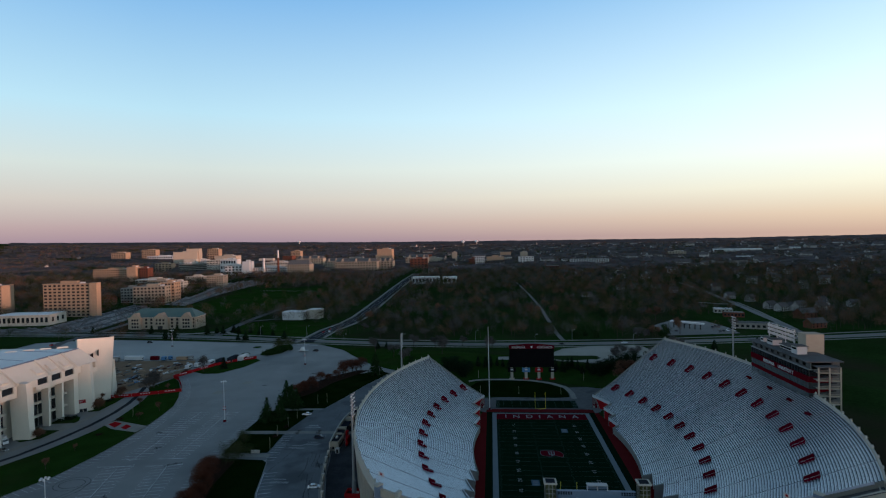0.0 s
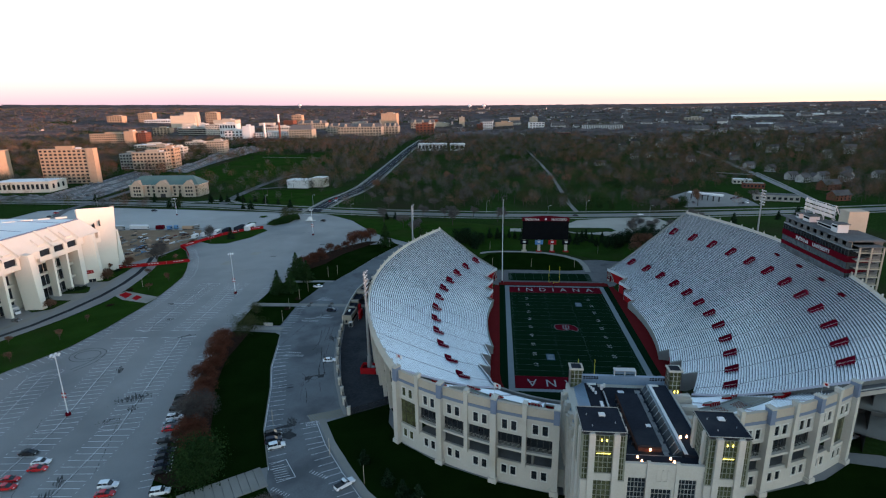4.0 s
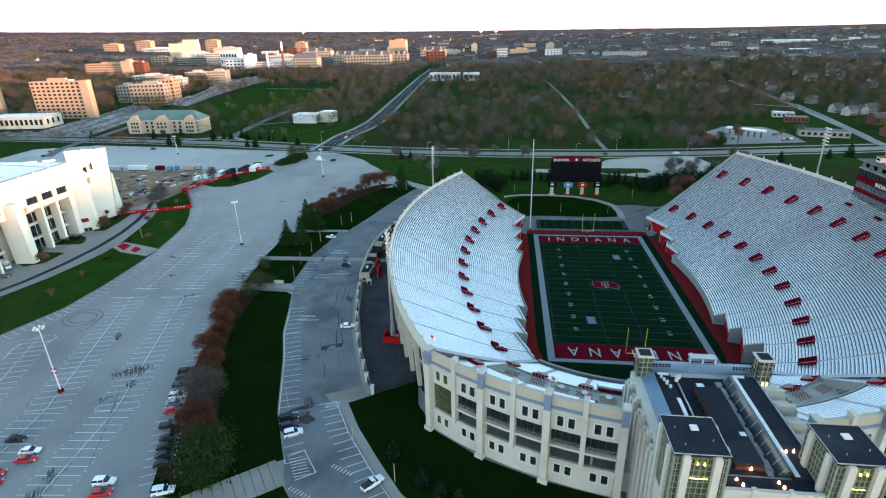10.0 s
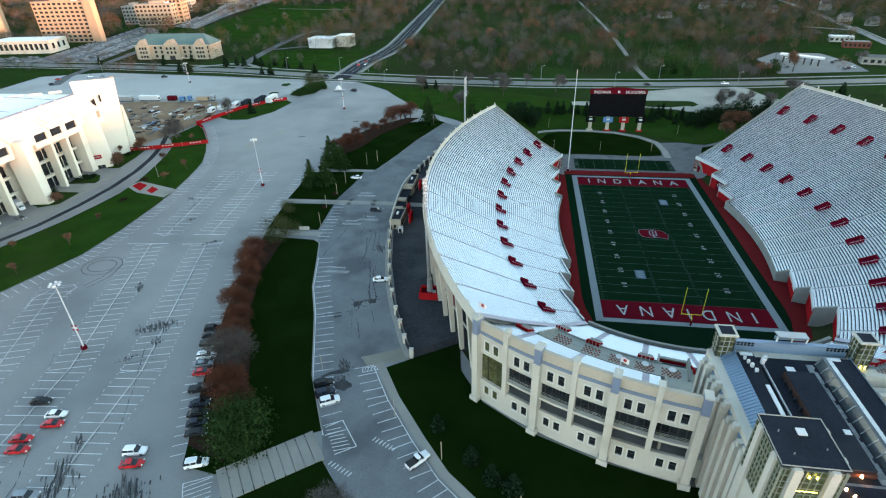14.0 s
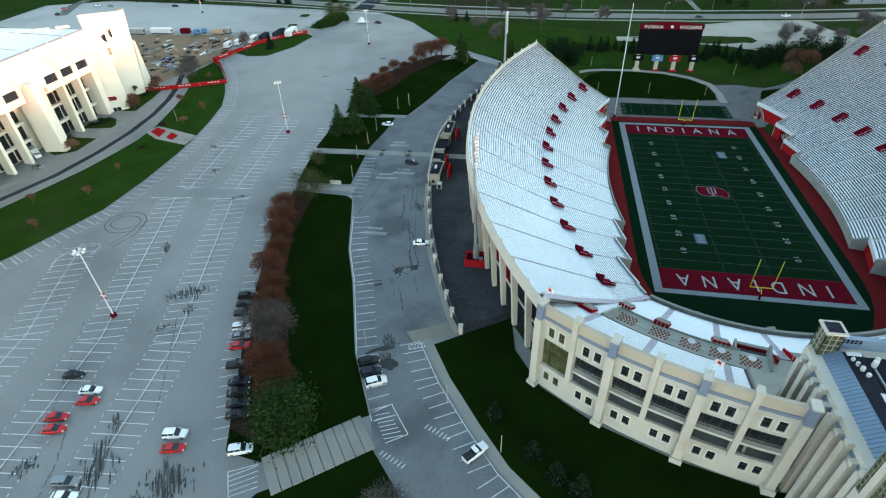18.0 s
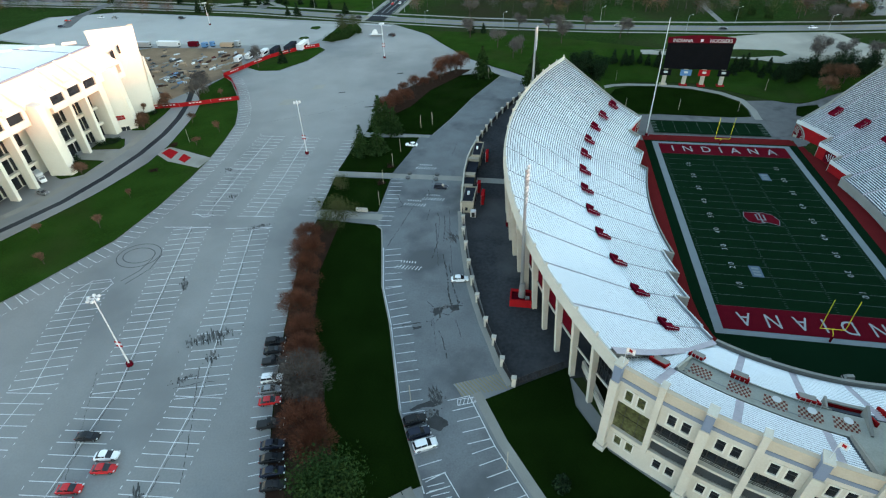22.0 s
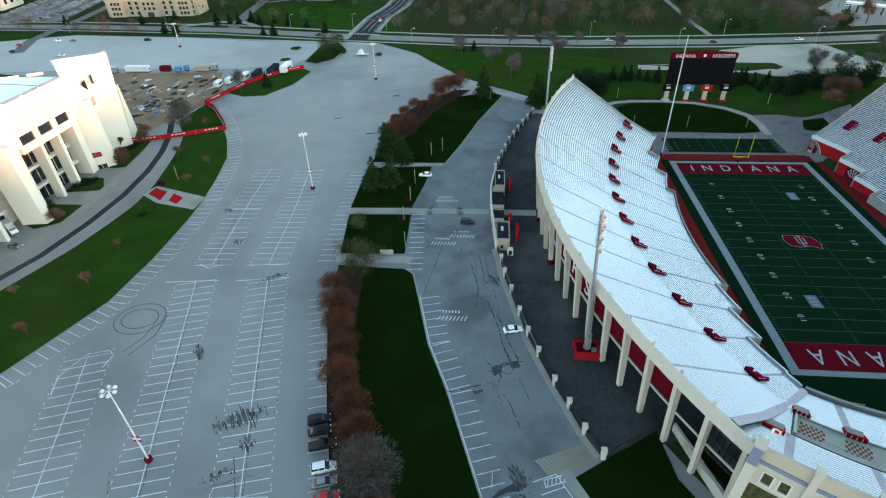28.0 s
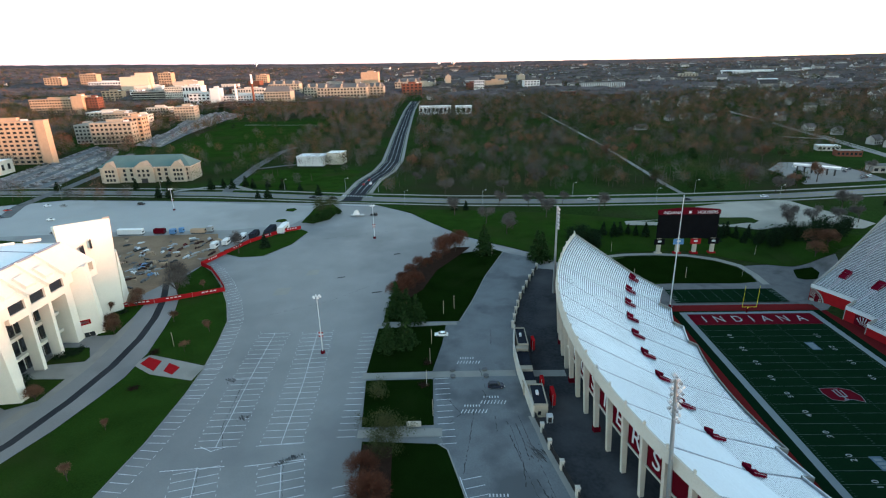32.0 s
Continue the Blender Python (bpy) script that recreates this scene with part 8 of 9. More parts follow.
    d /= np.linalg.norm(d, axis=2, keepdims=True) + 1e-6
    return centres[:, None, :] + d * (size * rng.uniform(.5, 1.2, size=(n, 1, 1)))


def bare_tree(seed, tall, spread, mat, label):
    rng, rnd = np.random.default_rng(seed), random.Random(seed)
    t_ = thing("bare_tree", label, "tree", "bare trees")
    limbs, ends = Shape(), []
    def grow(p, way, length, r, depth):
        q = p + way * length
        limbs.bar(p, q, r, 5 if depth < 2 else 3, r * .62)
        ends.append(p.lerp(q, .6))
        ends.append(q)
        if depth >= 4:
            return
        for k in range(3 if depth < 3 else 2):
            side = Vector((rnd.uniform(-1, 1), rnd.uniform(-1, 1), rnd.uniform(-.15, .7)))
            grow(q, (way * .75 + side * spread).normalized(), length * rnd.uniform(.6, .8), r * .6, depth + 1)
    grow(Vector((0, 0, 0)), Vector((rnd.uniform(-.06, .06), rnd.uniform(-.06, .06), 1)), tall * .26, tall * .022, 0)
    limbs.ob("trunk", "bark", t_)
    pts = np.array([tuple(e) for e in ends if e.z > tall * .28])
    pts = np.repeat(pts, 12, axis=0) + rng.normal(scale=tall * .05, size=(len(pts) * 12, 3))
    d = rng.normal(size=(len(pts), 3)) + (pts - np.array([0, 0, tall * .4])) / tall * 2
    d /= np.linalg.norm(d, axis=1, keepdims=True)
    L = rng.uniform(.5, 1.2, size=(len(pts), 1)) * tall * .075
    w = rng.normal(size=(len(pts), 3)) * .0042 * tall
    tri_cloud("crown", np.stack([pts - w, pts + w, pts + d * L], axis=1), mat, t_)
    return t_


def shrub(seed, r, tall, mat, label, n=1500, name="shrub", size=.26):
    rng = np.random.default_rng(seed)
    t_ = thing(name, label, "shrub" if name == "shrub" else "tree", "shrubs")
    lobes = rng.normal(size=(9, 3)) * np.array([.42, .42, .22]) * np.array([r, r, tall]) + np.array([0, 0, tall * .5])
    c = lobes[rng.integers(0, 9, n)] + rng.normal(size=(n, 3)) * np.array([r * .28, r * .28, tall * .2])
    c[:, 2] = np.clip(c[:, 2], .1, tall * 1.15)
    tri_cloud("foliage", tuft(rng, c, size), mat, t_)
    st_ = Shape()
    for k in range(5):
        a = k * 1.26
        st_.bar((0, 0, 0), (math.cos(a) * r * .5, math.sin(a) * r * .5, tall * .75), .07, 4, .03)
    st_.ob("stem", "bark", t_)
    return t_


def round_tree(seed, tall, wide, mat, label, n=4200):
    """A round leafless crown: a spray of fine rising limbs and twigs from a short trunk."""
    rng, rnd = np.random.default_rng(seed), random.Random(seed)
    t_ = thing("bare_tree", label, "tree", "bare trees")
    limbs = Shape().bar((0, 0, 0), (0, 0, tall * .22), tall * .03, 6, tall * .022)
    for k in range(16):
        a, e = k * 2.4 + rnd.uniform(-.3, .3), rnd.uniform(.35, 1.0)
        p = Vector((0, 0, tall * .2))
        q = Vector((math.cos(a) * wide * .30 * e, math.sin(a) * wide * .30 * e, tall * rnd.uniform(.5, .72)))
        limbs.bar(p, q, tall * .011, 4, tall * .005)
        for j in range(3):
            r_ = q + Vector((math.cos(a + j - 1) * wide * .16, math.sin(a + j - 1) * wide * .16, tall * rnd.uniform(.1, .25)))
            limbs.bar(q, r_, tall * .005, 3, tall * .002)
    limbs.ob("trunk", "bark", t_)
    u = rng.normal(size=(n, 3))
    u /= np.linalg.norm(u, axis=1, keepdims=True)
    u[:, 2] = np.where(u[:, 2] < -.35, -u[:, 2], u[:, 2])
    lump = 1 + .14 * np.sin(u[:, :1] * 7 + seed) * np.cos(u[:, 1:2] * 6 + u[:, 2:] * 5)
    rad = rng.uniform(.08, 1, size=(n, 1)) ** .55 * lump
    p = np.array([0, 0, tall * .55]) + u * rad * np.array([wide / 2, wide / 2, tall * .46])
    d = u + rng.normal(scale=.35, size=u.shape) + np.array([0, 0, .25])
    d /= np.linalg.norm(d, axis=1, keepdims=True)
    side = rng.normal(size=u.shape)
    side *= .045 / np.linalg.norm(side, axis=1, keepdims=True)
    tri_cloud("crown", np.stack([p - side, p + side, p + d * rng.uniform(.5, 1.1, size=(n, 1))], axis=1), mat, t_)
    return t_


def conifer(seed, tall, r, label, mat="needle"):
    rng = np.random.default_rng(seed)
    t_ = thing("conifer", label, "tree", "conifers")
    Shape().bar((0, 0, 0), (0, 0, tall * .96), tall * .018, 6, .03).ob("trunk", "bark", t_)
    tris = []
    layers = int(tall * 2.2)
    for k in range(layers):
        f = k / layers
        z = tall * (.08 + .9 * f)
        rad = r * (1 - f) ** .85 * rng.uniform(.75, 1.12) + .1
        nb = max(5, int(11 * (1 - f)) + 3)
        for b in range(nb):
            a = rng.uniform(0, 6.283)
            m = 13
            s = np.linspace(.2, 1, m)[:, None]
            tip = np.array([math.cos(a) * rad, math.sin(a) * rad, -rad * .28])
            c = np.array([0, 0, z]) + s * tip + rng.normal(scale=.12, size=(m, 3))
            tris.append(tuft(rng, c, .10 * rad + .26, .5))
    tri_cloud("needles", np.concatenate(tris), mat, t_)
    return t_


def set_at(t_, x, y, scale=1.0, turn=0.0):
    t_.matrix_basis = Matrix.Translation((x, y, land(x, y) + .02)) @ Matrix.Rotation(turn, 4, "Z") @ Matrix.Diagonal((scale, scale, scale, 1))
    return t_


def plant(protos, spots, lo=.85, hi=1.2, seed=3):
    """The first spots take the prototypes themselves, the others copies."""
    rnd = random.Random(seed)
    for k, (x, y) in enumerate(spots):
        src = protos[k % len(protos)]
        sc = rnd.uniform(lo, hi)
        if k < len(protos):
            set_at(src, x, y, sc, rnd.uniform(0, 6))
        else:
            c = copy_thing(src, Matrix.Identity(4))
            set_at(c, x, y, sc, rnd.uniform(0, 6))


# russet trees and hedge on the long median
plant([round_tree(11 + k, 6.4 + .4 * k, 8.6, "hedge_red", "round russet leafless tree on the grass median", 5200) for k in range(3)],
      [(-139.2, -42.0), (-134.4, -56.6), (-130.6, -72.4), (-131.6, -64.2), (-126.0, -79.6), (-116.4, -104.2), (-136.4, -50.0), (-123.4, -86.6), (-112.6, -108.4)], .85, 1.12)
plant([shrub(18 + k, 2.6, 3.6, "hedge_red", "low russet hedge bush on the mulch bed", 2400, size=.2) for k in range(2)], [(-138, -46.5), (-134, -53), (-133, -60.5), (-129.6, -67.8), (-128.4, -75.6), (-125.4, -83.4), (-121.4, -90.6), (-118.6, -100), (-114.8, -107)], .8, 1.2)
plant([round_tree(15, 8.6, 10.5, "twig", "grey-brown leafless tree in the hedge row", 4600)], [(-81.6, -132.6)], .9, 1.1)
plant([round_tree(16, 10.5, 13.0, "twig", "tall grey-brown leafless tree in the hedge row", 6400)], [(-119.6, -95.6)], 1.0, 1.05)
# curved bed: a low hedge between two groups of russet trees
plant([round_tree(21 + k, 5.2 + k * .9, 5.6 + .3 * k, "hedge_red", "small russet leafless tree on the curved bed", 2600) for k in range(3)], [(-140.4, 69.0), (-137.4, 75.6), (-133.8, 81.4), (-130.2, 86.4), (-126.6, 91.6), (-123.8, 96.6)], .85, 1.1)
plant([round_tree(31 + k, 9.6, 10.4, "hedge_red", "tall reddish leafless tree on the bed", 5200) for k in range(2)], [(-120.4, 107.6), (-115.6, 111.8), (-123.6, 101.4), (-117.4, 106.0)], .85, 1.1)
plant([round_tree(34, 6.6, 10.0, "hedge_red", "broad russet leafless tree on the bed", 5200)], [(-138.4, 60.4), (-134.8, 65.6), (-140.8, 54.6)], .85, 1.05)
plant([bare_tree(41 + k, 11, .8, "twig", "leafless grey-brown tree with fine twigs") for k in range(4)],
      [(-118.5, -97), (-90, 131), (-64, 180), (-26, 178), (-86, 140), (-64.4, 160), (-31, 172), (-90, 184), (110, 160), (64.5, 143.5), (60.5, 134.4), (73.1, 136.0), (100, 140), (92, 205), (-226, 108), (-76, -140), (-84, -144), (-100, -150), (110, 168), (-50, 186), (-118, 168), (-100, 150), (98, 205), (-72, 182), (84, 134)], 1.0, 1.4)
plant([bare_tree(51 + k, 5.5, .6, "twig_rust", "young leafless tree on the lawn") for k in range(3)], [(-227, -48), (-213, -62), (-209, -43), (-211, -25), (-209, 15), (-206, 28), (-223, 36), (-240, -12), (-252, 44), (-258, 60), (-238, -76), (-232, -92), (-225, 66)], .8, 1.2)
plant([conifer(61 + k, 11.5, 4.0, "dark green conifer with drooping boughs", "yew") for k in range(3)],
      [(-140, 14.7), (-134.4, 17.6), (-139.6, 40), (-131.8, 34.2), (-135.4, 36.8), (-103.4, 102.8), (-77.5, 92), (-79, 96)], 1.0, 1.35)
plant([conifer(71 + k, 7.4, 2.3, "slim dark evergreen in the row beside the scoreboard", "needle") for k in range(3)],
      [(-36.5, 139.4), (-31.1, 138.8), (-27.7, 139.1), (-23.0, 139.8), (22.8, 134.4), (26.6, 136.4), (33.2, 135.7), (40.2, 136.2), (-19, 139), (36, 132), (29.6, 138), (-14, 138), (18, 136)], .8, 1.2, 5)
plant([shrub(75 + k, 4.2, 8.6, "needle", "broad dark evergreen on the grass bank", 4200, "evergreen", .42) for k in range(2)],
      [(-53, 124), (-48, 127), (-42.9, 133), (-57, 119), (-46, 121), (52, 127.5), (47, 124), (56, 122), (71, 115), (66, 117), (76, 118), (60, 113), (43, 130)], .8, 1.15, 6)
plant([round_tree(78, 9.0, 10.5, "twig_rust", "leafless mauve-brown tree on the grass bank", 5000)], [(54.2, 101.6), (62, 106), (58, 110)], .8, 1.1)
plant([conifer(81, 5.5, 2.3, "small bluish evergreen on the lawn below the stone front")], [(-58, -115.5), (-53.5, -119.5), (-49.5, -121.5), (-66, -108), (60, -118), (66, -114)], .8, 1.15)
ev = shrub(91, 7.6, 10.0, "yew", "broad spreading evergreen beside the stepped path", 17000, "evergreen", .4)
set_at(ev, -106.6, -119.4)
plant([shrub(95, 4.0, 5.6, "leaf_spring", "spreading shrub with fresh green leaves", 2600)], [(-136.2, -34.6), (-133.6, -28.6), (-136.4, -26.4), (-139.6, -11.6), (-201, 180), (-204, 186), (-198, 190)], .8, 1.2)
plant([shrub(97, 1.6, 1.5, "needle", "low clipped evergreen shrub", 500)], [(-246, 13), (-248, 14.5), (-249, -5), (-246, -6.5), (-243, -8), (-252, -2), (-249.5, 11.5), (-245, 16), (-247.5, -9), (-244.5, 30), (-246.5, 44)], .8, 1.3)
plant([shrub(99, 2.0, .9, "mulch", "dark bare mulch planting bed", 400, "planting_bed")], [(-126, 6), (-126.5, -6), (-219, 14), (-214, -6)], .9, 1.2)
# conifers and trees along the street
plant([conifer(101, 8, 3.0, "dark conifer by the street")], [(-213, 221), (-118, 178), (-111, 178), (-320, 224), (-328, 224), (-254, 216), (-247, 216), (-300, 246), (-292, 250), (-284, 247), (-276, 252), (-268, 246), (-258, 249), (-244, 240), (-360, 252), (-420, 250), (-340, 262), (176, 183.4), (191.5, 188), (140, 172), (-230, 236)], .8, 1.3, 9)
plant([shrub(95 + k, 3.4, 4.2, "yew", "rounded green shrub at the lot's corner", 3000, "evergreen", .34) for k in range(2)], [(-199, 161), (-196, 166), (-193.6, 171), (-190.6, 175.4), (-201.6, 158)], .8, 1.15)
plant([round_tree(97, 9.5, 11.0, "twig", "broad leafless tree at the building site", 5200)], [(-237, 70), (-241.5, 76), (-234, 61)], .75, 1.1)
plant([conifer(98, 8.5, 3.0, "dark conifer beside the red site fence")], [(-215.4, 116)], 1.0, 1.1)
plant([round_tree(111, 5.4, 5.6, "twig_rust", "small leafless tree beside the white hall", 2200)], [(-247.6, 55.6), (-244.6, 33.0), (-240.6, 27.4), (-240.4, -11.6), (-244.2, 48.6)], .85, 1.15)


# ---------- the town beyond the street ----------
def win_mesh(w, h):
    s = Shape().box(-w / 2, -.25, 0, w / 2, .25, h)
    me = bpy.data.meshes.new("window")
    me.from_pydata(s.v, [], s.f)
    me.materials.append(M["glass_dark"])
    return me


def block(name, x, y, w, d, h, mat, label, yaw=0.0, storeys=0, bays=0, roof="concrete", sink=2.0, hut=True, sides=True, win=(1.9, 1.5)):
    """A flat-roofed block with its storeys of windows; x, y: middle of its front foot."""
    b = thing(name, label, "building", "campus buildings")
    z0 = land(x, y) - sink
    m = Matrix.Translation((x, y, z0)) @ Matrix.Rotation(radians(yaw), 4, "Z")
    top = h + sink
    Shape().box(-w / 2, 0, 0, w / 2, d, top).ob("wall", mat, b)
    Shape().box(-w / 2 - .25, -.25, top, w / 2 + .25, d + .25, top + .8).ob("parapet", mat, b)
    Shape().box(-w / 2 + .6, .6, top + .5, w / 2 - .6, d - .6, top + .85).ob("roof", roof, b)
    if hut:
        Shape().box(-w * .16, d * .3, top + .8, w * .2, d * .75, top + 4.0).ob("roof_house", mat, b)
        Shape().box(w * .26, d * .3, top + .8, w * .36, d * .5, top + 2.4).ob("roof_unit", "white_metal", b)
    if storeys:
        me = win_mesh(w / bays * .55, h / storeys * .5)
        for i in range(storeys):
            for j in range(bays):
                o = bpy.data.objects.new("window", me)
                scene.collection.objects.link(o)
                o.parent = b
                o.location = (-w / 2 + w * (j + .5) / bays, 0, sink + h * (i + .32) / storeys)
        if sides:
            ms = win_mesh(d / 4 * .4, h / storeys * .45)
            for i in range(storeys):
                for j in range(3):
                    o = bpy.data.objects.new("window", ms)
                    scene.collection.objects.link(o)
                    o.parent = b
                    o.location = (w / 2, d * (j + .8) / 3.6, sink + h * (i + .34) / storeys)
                    o.rotation_euler = (0, 0, math.pi / 2)
    b.matrix_basis = m
    return b


block("tower_block", -546, 366, 58, 10, 40, "brick_tan", "tall tan slab block with a grid of dark windows", 4, 10, 10, hut=True, sides=False)
block("stair_wing", -512, 367, 9, 8, 41, "brick_tan", "plain tan end wing of the slab block", 4, 0, 0, hut=False)
block("tower_block", -668, 372, 54, 20, 37, "brick_tan", "tall tan slab block with a grid of dark windows", 6, 9, 10, sides=False)
block("drum_hall", -545, 300, 60, 30, 11, "limestone", "low pale hall with a broad flat roof", 8, 1, 12, "roof_white", hut=False)
block("slab_block", -860, 866, 92, 18, 28, "brick_tan", "long tan block in the last sun", 3, 6, 18, sides=False)
block("slab_wing", -812, 858, 20, 30, 33, "brick_tan", "taller sunlit tan wing", 3, 0, 0)
block("brick_wing", -789, 866, 20, 20, 30, "brick_red", "red brick wing catching the sun", 3, 7, 4)
block("lecture_block", -524, 492, 46, 26, 24, "limestone_shade", "buff stone lecture block among trees", 8, 5, 9)
block("lecture_block", -508, 512, 20, 20, 28, "brick_tan", "tan stair block behind the lecture block", 8, 6, 4)
block("lecture_block", -562, 500, 22, 22, 21, "concrete", "grey lecture block among trees", 8, 5, 5)
block("low_block", -690, 742, 60, 30, 14, "limestone", "low pale block with white roofs", 4, 3, 9, "roof_white")
block("low_block", -640, 690, 40, 26, 16, "limestone_shade", "low buff campus block among trees", 4, 4, 8)
block("low_block", -572, 640, 20, 22, 18, "limestone", "small pale block among trees", 10, 4, 5)
block("low_block", -552, 731, 30, 36, 21, "limestone_shade", "buff campus block beside the long car park", 14, 5, 7)
block("low_block", -640, 812, 38, 22, 14, "limestone", "low pale campus block among trees", 4, 3, 8)
block("library_tower", -1030, 1430, 74, 60, 46, "limestone_tan", "huge windowless limestone tower catching the sun", 14)
block("library_tower", -1012, 1446, 40, 30, 56, "limestone_tan", "upper tower of the windowless library", 14, hut=False)
block("residence_tower", -1460, 1696, 60, 28, 33, "brick_tan", "distant sunlit residence tower", 0, 5, 6, sides=False)
block("residence_tower", -1428, 1832, 60, 28, 38, "brick_tan", "distant sunlit residence tower", 0, 5, 6, sides=False)
block("residence_tower", -1136, 1803, 46, 28, 42, "brick_tan", "distant sunlit residence tower", 0, 5, 5, sides=False)
block("residence_tower", -770, 1734, 38, 26, 34, "brick_tan", "distant sunlit residence tower", 0, 6, 6, sides=False)
block("hospital", -1278, 1682, 110, 40, 20, "white_metal", "long pale low building far among trees", 0, 2, 12, "roof_white", sides=False)
deck_ = block("parking_deck", -816, 1108, 76, 40, 25, "concrete", "grey parking deck with dark open storeys", 0, 0, 0, hut=False)
for k in range(5):
    Shape().box(-38.1, -.4, 3.6 + k * 4.9, 38.1, -.02, 6.2 + k * 4.9).ob("open_storey", "glass_dark", deck_)
block("science_block", -740, 1092, 58, 40, 35, "limestone", "pale ribbed campus science block", 0, 7, 14, sides=False)
block("science_block", -742, 1140, 60, 30, 44, "limestone_tan", "tan upper science block", 0, 0, 0)
block("power_plant", -640, 980, 44, 36, 26, "white_metal", "white power plant with stacks", 0, 4, 5, sides=False)
block("power_plant", -604, 970, 18, 26, 36, "white_metal", "tall white boiler house without windows", 0, 0, 0)
block("power_plant", -668, 1010, 40, 26, 40, "white_metal", "white upper power house", 0, 3, 6, sides=False)
block("power_annex", -552, 986, 84, 34, 20, "white_metal", "white campus building with many windows", 0, 4, 14, sides=False)
block("power_annex", -560, 1040, 70, 30, 30, "limestone", "pale campus range behind the power plant", 0, 4, 12, sides=False)
gab_ = block("college", -476, 968, 54, 30, 27, "limestone_shade", "buff stone college with a steep roof", 0, 5, 9, sides=False, hut=False)
Shape().hull([(-27, 0, 29.8), (27, 0, 29.8), (27, 30, 29.8), (-27, 30, 29.8)], [(-22, 14, 40), (22, 14, 40), (22, 16, 40), (-22, 16, 40)]).ob("pitched_roof", "concrete_dark", gab_)
for x_, y_, w_, h_ in ((-366, 1073, 108, 26), (-236, 1252, 64, 26), (-440, 1150, 60, 24), (-300, 1120, 40, 24), (-560, 1290, 80, 26)):
    gab_ = block("college", x_, y_, w_, 30, h_, "limestone_shade", "buff stone college range with a steep roof", 0, 4, int(w_ / 7), sides=False, hut=False)
    Shape().hull([(-w_ / 2, 0, h_ + 2.8), (w_ / 2, 0, h_ + 2.8), (w_ / 2, 30, h_ + 2.8), (-w_ / 2, 30, h_ + 2.8)], [(-w_ / 2 + 5, 14, h_ + 11), (w_ / 2 - 5, 14, h_ + 11), (w_ / 2 - 5, 16, h_ + 11), (-w_ / 2 + 5, 16, h_ + 11)]).ob("pitched_roof", "concrete_dark", gab_)
    for k in range(3):
        u_ = -w_ * .32 + k * w_ * .32
        Shape().hull([(u_ - 4, -.5, h_), (u_ + 4, -.5, h_), (u_ + 4, 12, h_), (u_ - 4, 12, h_)], [(u_ - .5, -.5, h_ + 10), (u_ + .5, -.5, h_ + 10), (u_ + .5, 14, h_ + 10), (u_ - .5, 14, h_ + 10)]).ob("gable", "limestone_shade", gab_)
block("auditorium", -338, 1300, 44, 34, 50, "brick_tan", "tall auditorium tower lit by the sun", 0)
block("clock_tower", -136, 1357, 15, 15, 34, "limestone_shade", "square buff stone tower", 0)
block("gallery", -150, 752, 52, 18, 12, "white_metal", "low white building with a strip of windows", 0, 1, 8, "roof_white", hut=False)
block("gallery", -104, 745, 26, 18, 12, "white_metal", "low white building behind conifers", 0, 1, 3, "roof_white", hut=False)
rib_ = block("striped_deck", 226, 1160, 98, 30, 17, "concrete_dark", "parking deck with white vertical ribs", -8, hut=False)
for k in range(24):
    Shape().box(-49 + k * 4.15, -.7, 2, -47.4 + k * 4.15, -.05, 19.6).ob("rib", "white_metal", rib_)
block("warehouse", 826, 1696, 150, 60, 14, "white_metal", "far white warehouse roof", -20, hut=False, roof="roof_white")
block("warehouse", 1025, 1776, 96, 50, 14, "white_metal", "far white warehouse with flat roof", -20, hut=False, roof="roof_white")
block("warehouse", 661, 1263, 48, 30, 10, "white_metal", "pale shop building with a white roof", -20, hut=False, roof="roof_white")
block("warehouse", 740, 1191, 60, 30, 6, "white_metal", "long low white shop roof", -26, hut=False, roof="roof_white")
block("warehouse", 560, 1500, 50, 30, 18, "limestone_shade", "buff block with a tower", -10, 5, 6, sides=False)
block("brick_hall", 114, 1000, 30, 18, 12, "brick_red", "red brick hall with a pale roof edge", -6, 2, 7, sides=False, hut=False)
for x, y, h_ in ((-524, 968, 62), (-558, 966, 44)):
    ch = thing("chimney_stack", "tall pale power plant chimney", "chimney", "chimneys")
    z0 = land(x, y)
    Shape().bar((x, y, z0), (x, y, z0 + h_ * .72), 2.6, 12, 2.2).ob("shaft", "brick_red" if h_ > 60 else "white_metal", ch)
    Shape().bar((x, y, z0 + h_ * .72), (x, y, z0 + h_), 2.2, 12, 2.0).ob("shaft_top", "white_metal", ch)
for x, y in ((-225, 3546), (-130, 3600), (-1500, 3760)):
    z0 = land(x, y)
    wt = thing("water_tower", "distant white water tower above the woods", "water tower", "water towers")
    Shape().bar((x, y, z0), (x, y, z0 + 26), 4, 8).ob("stem", "white_metal", wt)
    Shape().bar((x, y, z0 + 22), (x, y, z0 + 34), 14, 14, 9).ob("tank", "white_metal", wt)

rnd = random.Random(41)
for k in range(24):
    x, y = rnd.uniform(-1150, 120), rnd.uniform(1120, 1600)
    if x > -260 and y < 1000 or -330 < x < -150 and y < 1080:
        x -= 380
    block("campus_block", x, y, rnd.uniform(22, 60), rnd.uniform(16, 26), rnd.uniform(14, 27), rnd.choice(("limestone", "limestone_shade", "concrete", "white_metal", "brick_tan", "brick_red")), "mid-rise campus block among leafless trees", rnd.uniform(-12, 12), 4 if y < 1300 else 0, 5, sides=False, hut=k % 2 == 0)

# stone office with a green hipped roof
of = thing("stone_office", "buff limestone hall with green hipped roof and gables", "building")
